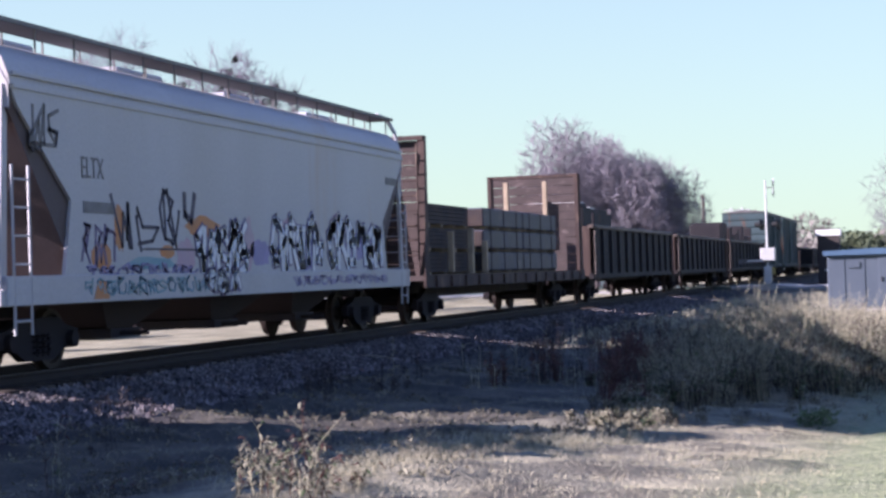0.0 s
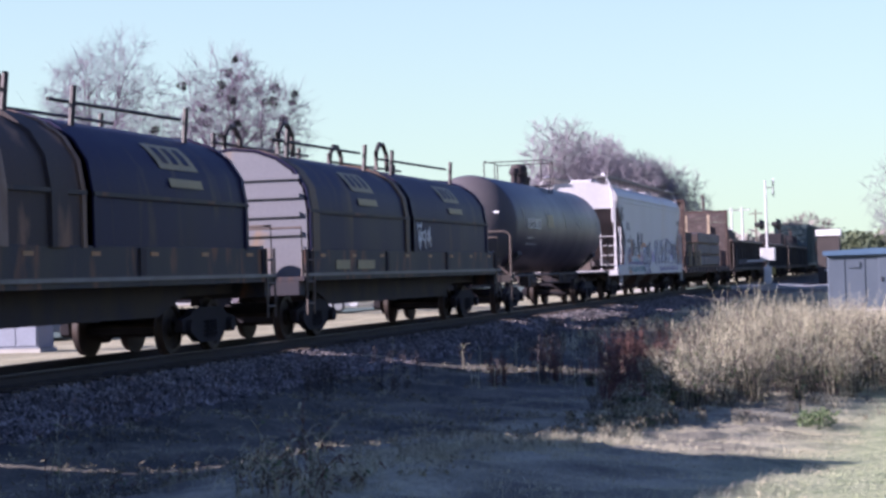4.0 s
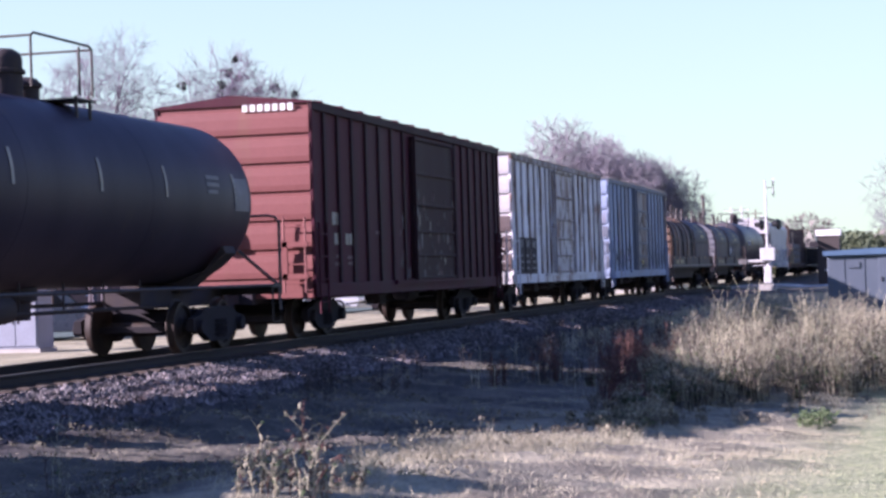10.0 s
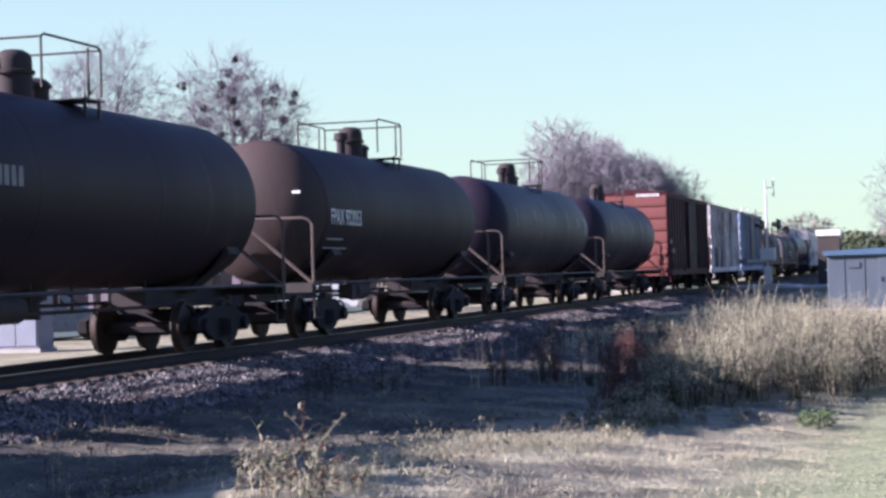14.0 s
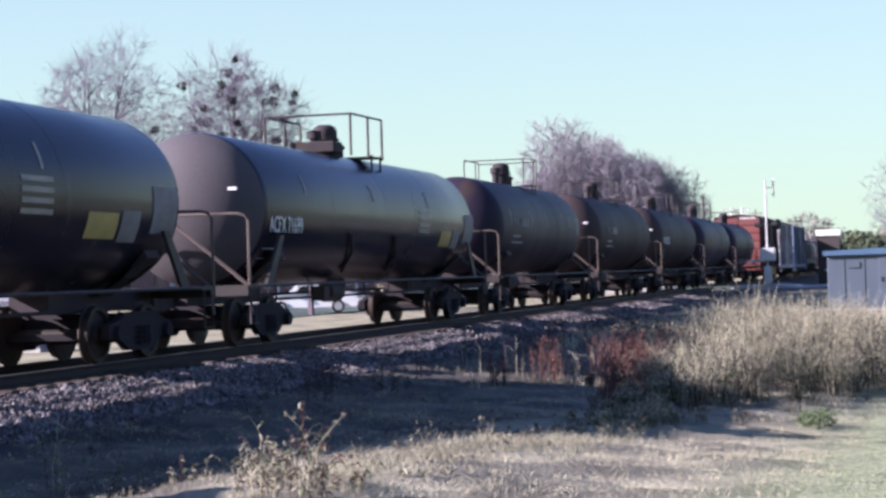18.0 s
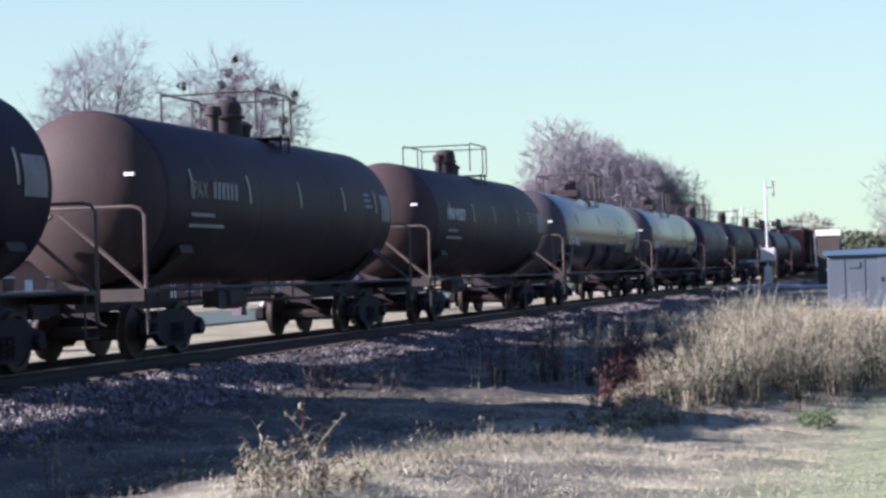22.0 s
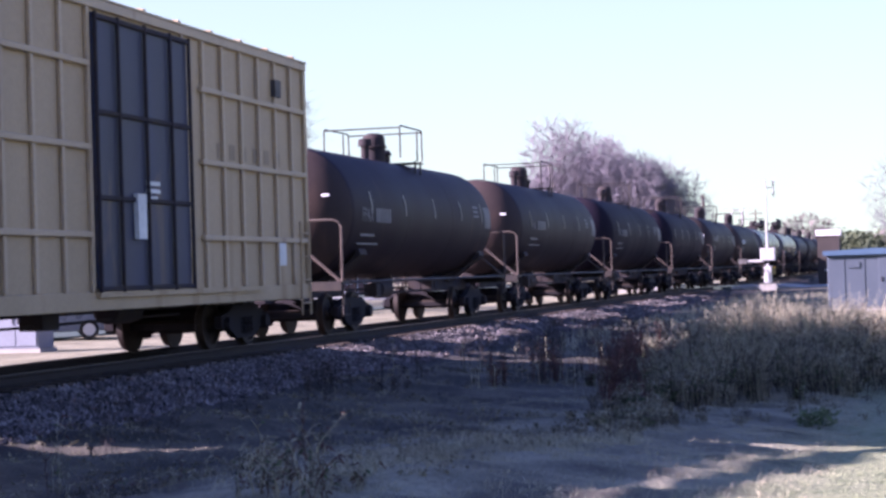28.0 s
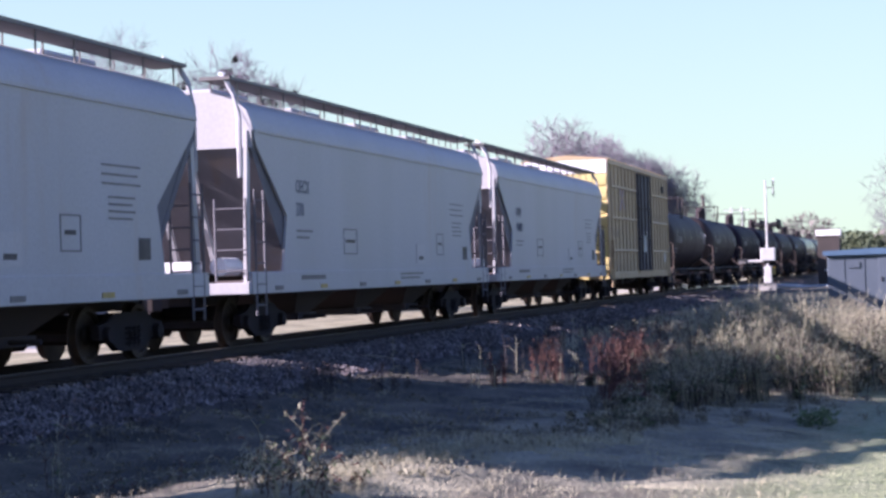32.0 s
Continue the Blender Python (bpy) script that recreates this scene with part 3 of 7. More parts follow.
        bm_tube(bm, [(-w, -d, top), (-w, d, top)], 0.025, 5)
        part("top_handrail", bm, M["handrail_dark"], ob)
        bm = bmesh.new()
        bm_box(bm, -0.9, -0.3, -0.5, 0.5, zt, zt + 0.25)
        part("valve_box", bm, M["steel_dark"], ob, bevel=0.03)
    # marks on the shell, laid on its curve
    def plate(name, x0, x1, a0, a1, m):
        bm = bmesh.new()
        n = 6
        vs = []
        for i in range(n + 1):
            a = radians(a0 + (a1 - a0) * i / n)
            for r in (radius + 0.003, radius + 0.009):
                vs.append([bm.verts.new((x, -r * math.sin(a), zc + r * math.cos(a))) for x in (x0, x1)])
        for i in range(n):
            b0, t0, b1, t1 = vs[2 * i], vs[2 * i + 1], vs[2 * i + 2], vs[2 * i + 3]
            bm.faces.new((t0[0], t0[1], t1[1], t1[0]))
            bm.faces.new((b0[0], b0[1], b1[1], b1[0]))
            bm.faces.new((b0[0], t0[0], t1[0], b1[0]))
            bm.faces.new((b0[1], t0[1], t1[1], b1[1]))
        part(name, bm, m, ob)
    if stripes:
        for i in range(5):
            x = -h + 2.4 + i * (L - 4.6) / 4 + rnd.uniform(-0.3, 0.3)
            plate("reflective_stripe", x, x + 0.075, 71, 91, M["stripe"])
        plate("stencil_panel", h - 2.0, h - 1.35, 74, 97, M["grey_mark"])
        for i in range(3):
            plate("stencil_line", h - 3.2, h - 2.7 + rnd.uniform(-0.1, 0.1), 74 + 5 * i, 76.5 + 5 * i, M["grey_mark"])
    if text:
        t, tx, tz, size, tm = text
        yy = -math.sqrt(max(0.05, radius ** 2 - (tz + size / 2 - zc) ** 2)) - 0.012
        lettering(t, size, M[tm], ob, tx, yy, tz, wide=0.8)
        if len(t) == 4:
            for k in range(6):
                box_part("number_bar", tx + 1.0 + 0.19 * k, tx + 1.13 + 0.19 * k, yy - 0.006, yy + 0.03, tz, tz + size, M[tm], ob)
        for i, ww in enumerate((1.0, 1.5)):
            zz = tz - 0.3 - 0.17 * i
            yy2 = -math.sqrt(max(0.05, radius ** 2 - (zz - zc) ** 2)) - 0.01
            box_part("stencil_bar", tx + 0.1, tx + 0.1 + ww, yy2 - 0.006, yy2 + 0.03, zz, zz + 0.06, M["grey_mark"], ob)
    if head:
        box_part("head_placard", -e + 0.17, -e + 0.23, -1.0, -0.84, zc + 0.30, zc + 0.35, M["white_panel"], ob)
    if gloss:
        plate("yellow_placard", GLOSS_X, GLOSS_X + 1.0, 100, 116, M["yellow_mark"])
        plate("stencil_panel", GLOSS_X + 1.12, GLOSS_X + 1.75, 98, 118, M["grey_mark"])
        plate("stencil_panel", GLOSS_X + 2.2, GLOSS_X + 3.1, 82, 112, M["grey_mark"])
        for k in range(4):
            plate("stencil_line", GLOSS_X - 2.0, GLOSS_X - 1.1, 82 + 6 * k, 85 + 6 * k, M["stripe"])
        for k in range(3):
            x = -h + 3.4 + 4.4 * k
            plate("reflective_stripe", x, x + 0.07, 62, 78, M["stripe"])
    if logo:
        plate("yellow_panel", logo, logo + 0.95, 76, 92, M["logo_yellow"])
    if gloss:
        bm = bmesh.new()
        for x in (-2.6, 0.6):
            bm_tube(bm, [(x, -radius * 0.97 - 0.02, zc - radius * 0.3), (x + 0.45, -radius * 0.86 - 0.03, zc - radius * 0.56), (x + 0.9, -radius * 0.6, zc - radius * 0.84)], 0.035, 5)
        part("drain_pipe", bm, M["steel_dark"], ob, smooth=True)
        for s in (-1, 1):
            bm = bmesh.new()
            x = s * (h - 1.9)
            bm_prism(bm, [(x - s * 0.05, 1.95), (x + s * 0.16, 1.95), (x + s * 0.95, 1.05), (x + s * 0.62, 1.05)], "y", -1.43, -1.37)
            part("bolster_web", bm, M["handrail_dark"], ob)
    return ob


def spray_stroke(bm, pts, w, y0, y1):
    """A flat sprayed line of width w through points (x, z)."""
    for a, b in zip(pts, pts[1:]):
        a, b = Vector(a), Vector(b)
        d = (b - a).normalized() * w / 2
        n = Vector((-d.y, d.x))
        a, b = a - d * 0.8, b + d * 0.8
        bm_prism(bm, [tuple(a + n), tuple(a - n), tuple(b - n), tuple(b + n)], "y", y0, y1)


ARC = [(math.cos(a), math.sin(a)) for a in np.linspace(math.pi, 0, 7)]
LOOPS = [
    [(0, 0), (0, 0.6)] + [(0.5 + 0.5 * c, 0.6 + 0.4 * q) for c, q in ARC] + [(1, 0)],
    [(0, 1), (0, 0.4)] + [(0.5 + 0.5 * c, 0.4 - 0.4 * q) for c, q in ARC] + [(1, 1)],
    [(0.5 + 0.5 * math.cos(a), 0.5 + 0.5 * math.sin(a)) for a in np.linspace(0.6, 6.6, 12)],
    [(0, 1), (0.3, 0), (0.55, 0.7), (0.75, 0), (1.0, 1)],
    [(0.9, 1), (0.1, 0.8), (0.2, 0.5), (0.9, 0.45), (0.8, 0.1), (0, 0)],
    [(0.1, 0), (0.1, 1), (0.8, 0.85), (0.2, 0.5), (0.95, 0)],
    [(0, 0), (0.4, 1), (0.55, 0.2), (0.8, 1), (1, 0)],
]


def graffiti(parent, x, z0, z1, n, fill, line, y, rnd, width=0.62, stroke=0.11, edge=0.035):
    """Sprayed tags nobody can read: bent thick strokes in a pale fill on a wider dark stroke."""
    for i in range(n):
        a, b = rnd.choice(LOOPS), rnd.choice(LOOPS)
        gl = [(p + rnd.uniform(-0.16, 0.16), q + rnd.uniform(-0.12, 0.12)) for p, q in a[:rnd.randrange(4, 6)] + b[rnd.randrange(1, 3):]]
        hh, lift, lean = (z1 - z0) * rnd.uniform(0.82, 1.1), rnd.uniform(-0.06, 0.06) * (z1 - z0), rnd.uniform(-0.1, 0.15)
        pts = [(x + width * (i + 0.08 + 0.8 * p) + lean * q * hh, z0 + lift + q * hh) for p, q in gl]
        lift_y = 0.001 * (i % 3)
        bm = bmesh.new()
        spray_stroke(bm, pts, stroke + 2 * edge if fill else stroke, y - 0.003 - lift_y, y + 0.01)
        part("sprayed_outline", bm, M[line], parent)
        if fill:
            bm = bmesh.new()
            spray_stroke(bm, pts, stroke, y - 0.008 - lift_y, y - 0.002)
            part("sprayed_letter", bm, M[fill], parent)


def sprayed_cloud(parent, x, z, rx, rz, mat, y, rnd):
    pts = [(x + rx * math.cos(a) * rnd.uniform(0.75, 1.15), z + rz * math.sin(a) * rnd.uniform(0.75, 1.15)) for a in np.arange(0, 6.28, 0.35)]
    bm = bmesh.new()
    bm_prism(bm, pts, "y", y - 0.002, y + 0.02)
    part("sprayed_patch", bm, M[mat], parent)


def hopper_car(front, rear, label, paint, style="plain", seed=0, mark=None):
    rnd = random.Random(seed)
    ob, L = car("covered_hopper", label, "hopper car", *marks(front, rear), group="covered hoppers of the train")
    h = L / 2
    W = HALF_W - 0.03
    zs, ze = 1.30, 3.72
    for s in (-1, 1):
        bm = bmesh.new()
        outline = [(-h + 1.75, zs), (-h + 2.0, 2.30), (-h + 0.55, 3.45), (-h + 0.35, ze), (h - 0.35, ze), (h - 0.55, 3.45), (h - 2.0, 2.30), (h - 1.75, zs)]
        bm_prism(bm, outline, "y", s * W, s * (W - 0.05))
        part("side_sheet", bm, M[paint], ob)
        bm = bmesh.new()
        bm_box(bm, -h + 0.1, h - 0.1, *sorted((s * (W - 0.06), s * (W + 0.03))), 0.92, zs)
        part("side_sill", bm, M[paint], ob, bevel=0.012)
    roof = [(-W, ze), (-W + 0.02, ze + 0.12), (-W + 0.1, ze + 0.34), (-W + 0.3, ze + 0.52), (-0.75, ze + 0.68), (0, ze + 0.72), (0.75, ze + 0.68),
            (W - 0.3, ze + 0.52), (W - 0.1, ze + 0.34), (W - 0.02, ze + 0.12), (W, ze)]
    bm = bmesh.new()
    bm_prism(bm, roof, "x", -h + 0.35, h - 0.35)
    part("roof", bm, M[paint], ob, smooth=True)
    for z in ((ze - 0.02, ze + 0.14) if style != "plain" else (ze,)):
        bm = bmesh.new()
        bm_box(bm, -h + 0.4, h - 0.4, -W - 0.025, -W + 0.02, z - 0.03, z + 0.02)
        bm_box(bm, -h + 0.4, h - 0.4, W - 0.02, W + 0.025, z - 0.03, z + 0.02)
        part("top_stiffener", bm, M[paint], ob)
    for s in (-1, 1):
        # slope sheet and gussets: shade below the overhang comes from their dark paint
        bm = bmesh.new()
        bm_prism(bm, [(s * (h - 0.36), ze + 0.1), (s * (h - 0.36), 3.42), (s * (h - 2.15), zs), (s * (h - 2.25), zs), (s * (h - 0.5), 3.5), (s * (h - 0.5), ze + 0.1)],
                 "y", -W + 0.05, W - 0.05)
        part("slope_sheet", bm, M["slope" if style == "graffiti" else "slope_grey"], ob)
        for q in (-1, 1):
            bm = bmesh.new()
            bm_prism(bm, [(s * (h - 2.2), zs), (s * (h - 0.4), 3.42), (s * (h - 0.6), 3.5), (s * (h - 2.6), 2.6), (s * (h - 2.4), zs)], "y", q * (W - 0.06), q * (W - 0.09))
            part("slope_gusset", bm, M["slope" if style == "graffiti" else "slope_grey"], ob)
        bm = bmesh.new()
        bm_prism(bm, [(-W + 0.02, 3.42), (-W + 0.02, ze), (-W + 0.3, ze + 0.5), (W - 0.3, ze + 0.5), (W - 0.02, ze), (W - 0.02, 3.42)], "x", s * (h - 0.34), s * (h - 0.37))
        part("end_sheet", bm, M[paint], ob)
        for y in (-W + 0.12, W - 0.12):
            bm = bmesh.new()
            bm_prism(bm, [(s * (h - 0.12), 1.1), (s * (h - 0.3), 1.1), (s * (h - 0.45), ze), (s * (h - 0.32), ze)], "y", y - 0.03, y + 0.03)
            part("end_post", bm, M[paint], ob)
        for y in (-0.35, 0.35):
            bm = bmesh.new()
            bm_prism(bm, [(s * (h - 1.5), 1.3), (s * (h - 1.62), 1.3), (s * (h - 0.52), 3.35), (s * (h - 0.42), 3.35)], "y", y - 0.04, y + 0.04)
            part("slope_stiffener", bm, M[paint], ob)
        box_part("end_sill", *sorted((s * (h - 0.35), s * h)), -W, W, 0.92, 1.12, M[paint], ob, bevel=0.012)
        bm = bmesh.new()
        bm_box(bm, *sorted((s * (h - 2.6), s * (h - 0.3))), -0.35, 0.35, 0.74, 1.1)
        part("draft_sill", bm, M["steel_dark"], ob)
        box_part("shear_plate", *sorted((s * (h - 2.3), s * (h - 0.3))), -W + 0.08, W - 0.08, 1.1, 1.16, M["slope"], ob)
        ladder(ob, s * (h - 0.08), s * (h - 0.08), -W + 0.06, -W + 0.62, 1.15, 2.55, M[paint if style == "graffiti" else "slope_grey"], 4)
        ladder(ob, s * (h - 0.75), s * (h - 0.3), -W - 0.02, -W - 0.02, 0.55, 2.7, M[paint if style == "graffiti" else "slope_grey"], 6, "side_ladder")
        x = s * (h - 0.12)
        for y in (-W + 0.15, W - 0.15):
            bm = bmesh.new()
            q = 1 if y > 0 else -1
            bm_tube(bm, [(x, y, 2.9), (x, y, ze + 0.2), (x, y - q * 0.08, ze + 0.6), (x, y - q * 0.25, ze + 0.9), (x - s * 0.25, y - q * 0.4, ze + 0.98)], 0.045, 6)
            part("roof_grab_iron", bm, M[paint], ob, smooth=True)
        bogie(ob, s * (h - 1.95))
        coupler(ob, s * h, s)
    x = -h - 0.02
    bm = bmesh.new()
    bm_lathe(bm, [(-0.03, 0.24), (0.03, 0.24), (0.03, 0.2), (-0.03, 0.2)], "x", (x - 0.12, 0.45, 2.1), 16)
    bm_tube(bm, [(x - 0.12, 0.22, 2.1), (x - 0.12, 0.68, 2.1)], 0.015, 4)
    bm_tube(bm, [(x - 0.12, 0.45, 1.87), (x - 0.12, 0.45, 2.33)], 0.015, 4)
    part("brake_wheel", bm, M["handrail"], ob)
    bm = bmesh.new()
    bm_box(bm, -h + 0.15, -h + 0.55, -0.5, 0.3, 1.15, 1.5)
    bm_lathe(bm, [(-0.4, 0.16), (0.4, 0.16)], "x", (-h + 0.9, -0.8, 1.4), 12)
    # plain hoppers: bright white stands for sun on the brake gear
    part("brake_gear", bm, M["handrail" if style == "graffiti" else "white_panel"], ob)
    for y0, y1 in ((-1.28, -0.72), (0.72, 1.28)):
        bm = bmesh.new()
        bm_box(bm, -h + 0.05, h - 0.05, y0, y1, ze + 0.85, ze + 0.91)
        n = int(L / 1.2)
        for i in range(n + 1):
            xx = -h + 0.5 + i * (L - 1.0) / n
            bm_tube(bm, [(xx, y0 + 0.04, ze + 0.5), (xx, y0 + 0.04, ze + 0.87)], 0.016, 4)
            bm_tube(bm, [(xx, y1 - 0.04, ze + 0.6), (xx, y1 - 0.04, ze + 0.87)], 0.016, 4)
        part("running_board", bm, M["galv"], ob)
    for i in range(4):
        xx = -h + 2.4 + i * (L - 4.8) / 3
        box_part("roof_hatch", xx - 0.9, xx + 0.9, -0.4, 0.4, ze + 0.72, ze + 0.86, M[paint], ob, bevel=0.03)
    n = 3
    for i in range(n):
        cx = (i - 1) * (L - 6.2) / 3
        bm = bmesh.new()
        w = (L - 6.6) / 6
        vs = [bm.verts.new(p) for p in ((cx - w, -1.35, 1.25), (cx + w, -1.35, 1.25), (cx + w, 1.35, 1.25), (cx - w, 1.35, 1.25),
                                        (cx - 0.45, -0.75, 0.5), (cx + 0.45, -0.75, 0.5), (cx + 0.45, 0.75, 0.5), (cx - 0.45, 0.75, 0.5))]
        for f in ((0, 1, 5, 4), (1, 2, 6, 5), (2, 3, 7, 6), (3, 0, 4, 7), (4, 5, 6, 7), (3, 2, 1, 0)):
            bm.faces.new([vs[q] for q in f])
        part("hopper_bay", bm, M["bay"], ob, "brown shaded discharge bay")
        bm = bmesh.new()
        bm_box(bm, cx - 0.55, cx + 0.55, -0.85, 0.85, 0.36, 0.5)
        bm_tube(bm, [(cx - 0.2, -1.3, 0.43), (cx - 0.2, 1.3, 0.43)], 0.04, 6)
        part("outlet_gate", bm, M["steel_dark"], ob)
    y = -W
    if style == "graffiti":
        lettering("ELTX", 0.3, M["grey_mark"], ob, -h + 2.3, y, 2.62, wide=0.75)
        bars(ob, -h + 2.35, y, 2.3, [1.0], M["grey_mark"], h=0.16)
        bars(ob, h - 1.7, y, 3.25, [0.8], M["grey_mark"], h=0.16)
        for xx, zz, rx, rz, col in ((2.9, 1.55, 0.35, 0.2, "orange"), (3.5, 1.95, 0.16, 0.35, "orange"), (6.6, 2.02, 0.75, 0.16, "orange"), (5.9, 1.55, 0.4, 0.3, "spray_pink"),
                                    (6.9, 1.45, 0.5, 0.25, "violet"), (8.6, 1.75, 0.3, 0.45, "spray_pink"), (9.2, 1.6, 0.5, 0.25, "violet"), (10.6, 2.1, 0.25, 0.15, "spray_pink"), (13.4, 2.2, 0.35, 0.2, "spray_pink"),
                                    (14.6, 1.75, 0.7, 0.3, "violet"), (11.6, 1.6, 0.9, 0.28, "violet"), (4.6, 1.45, 0.9, 0.1, "spray_teal"), (5.2, 1.62, 0.3, 0.1, "orange"), (15.9, 1.7, 0.3, 0.35, "violet")):
            sprayed_cloud(ob, -h + xx, zz, rx, rz, col, y, rnd)
        bm = bmesh.new()
        bm_prism(bm, [(-h + 2.55, 0.96), (-h + 3.05, 0.96), (-h + 2.95, 1.2), (-h + 2.7, 1.22)], "y", y - 0.036, y - 0.028)
        part("sprayed_patch", bm, M["orange"], ob)
        graffiti(ob, -h + 2.2, 1.45, 2.0, 3, None, "spray_violet", y - 0.003, rnd, 0.4, 0.05)
        graffiti(ob, -h + 3.3, 1.75, 2.42, 1, None, "spray_black", y - 0.006, rnd, 0.75, 0.06)
        graffiti(ob, -h + 4.15, 1.75, 2.5, 2, None, "spray_black", y - 0.006, rnd, 0.8, 0.055)
        bm = bmesh.new()
        spray_stroke(bm, [(-h + 5.9, 2.5), (-h + 5.9, 2.2), (-h + 6.15, 2.1), (-h + 6.3, 2.5)], 0.12, y - 0.008, y)
        spray_stroke(bm, [(-h + 4.3, 1.66), (-h + 6.3, 1.66)], 0.03, y - 0.008, y)
        part("sprayed_stroke", bm, M["spray_black"], ob)
        graffiti(ob, -h + 6.3, 1.2, 2.0, 5, "spray_white", "spray_violet", y - 0.008, rnd, 0.46, 0.12, 0.04)
        graffiti(ob, -h + 6.6, 1.02, 1.3, 3, "spray_white", "spray_violet", y - 0.036, rnd, 0.5, 0.06, 0.04)
        graffiti(ob, -h + 9.7, 1.4, 2.15, 6, "spray_white", "spray_violet", y - 0.008, rnd, 0.48, 0.13, 0.035)
        graffiti(ob, -h + 12.9, 1.4, 2.2, 6, "spray_white", "spray_violet", y - 0.008, rnd, 0.6, 0.17, 0.035)
        graffiti(ob, -h + 2.2, 1.03, 1.23, 14, None, "spray_teal", y - 0.034, rnd, 0.36, 0.035)
        graffiti(ob, -h + 2.4, 1.30, 1.42, 12, None, "violet", y - 0.006, rnd, 0.36, 0.035)
        graffiti(ob, h - 7.8, 1.05, 1.2, 12, None, "violet", y - 0.034, rnd, 0.5, 0.035)
        graffiti(ob, -h + 0.85, 2.95, 3.55, 2, None, "grey_mark", y - 0.006, rnd, 0.45, 0.05)
    else:
        if mark:
            for word, z in zip(mark, (2.72, 2.30)):
                lettering(word, 0.25, M["hopper_mark"], ob, -h + 2.5, y, z, wide=0.8)
        else:
            for k in range(4):
                box_part("letter_bar", -h + 2.52 + 0.2 * k, -h + 2.66 + 0.2 * k, y - 0.008, y - 0.002, 2.72, 2.95, M["hopper_mark"], ob)
        for q, w in ((-h + 5.3, 0.85), (h - 5.2, 0.6)):
            bm = bmesh.new()
            spray_stroke(bm, [(q, 1.62), (q + w, 1.62), (q + w, 2.1), (q, 2.1), (q, 1.62)], 0.025, y - 0.006, y)
            part("stencil_frame", bm, M["grey_mark"], ob)
            box_part("stencil_bar", q + 0.12, q + w - 0.15, y - 0.009, y - 0.002, 1.84, 1.9, M["dark_mark"], ob)
        bars(ob, -h + 2.5, y, 2.05, [0.9, 0.7], M["grey_mark"], h=0.04, gap=0.08)
        bars(ob, h - 3.9, y, 2.85, [1.3, 1.2, 1.3], M["grey_mark"], h=0.03, gap=0.1)
        bars(ob, h - 3.7, y, 2.4, [0.9, 0.8, 0.9, 0.8], M["grey_mark"], h=0.03, gap=0.07)
        box_part("data_plate", h - 2.7, h - 2.3, y - 0.01, y, 1.5, 1.82, M["dark_mark"], ob)
        box_part("card_board", h - 7.0, h - 6.3, y - 0.012, y, 1.42, 1.85, M["hopper_white"], ob)
        box_part("card", h - 6.8, h - 6.45, y - 0.018, y - 0.012, 1.5, 1.58, M["dark_mark"], ob)
        for i in range(7):
            xx = -h + 1.2 + i * (L - 2.6) / 6
            box_part("reflective_strip", xx, xx + 0.4, y - 0.042, y - 0.03, 0.97, 1.05, M["yellow_mark"] if i % 2 else M["grey_mark"], ob)
        bars(ob, -h + 2.6, y - 0.032, 1.22, [1.4], M["grey_mark"], h=0.08)
        bars(ob, 0.4, y - 0.032, 1.22, [1.8, 1.5], M["grey_mark"], h=0.04, gap=0.05)
    return ob


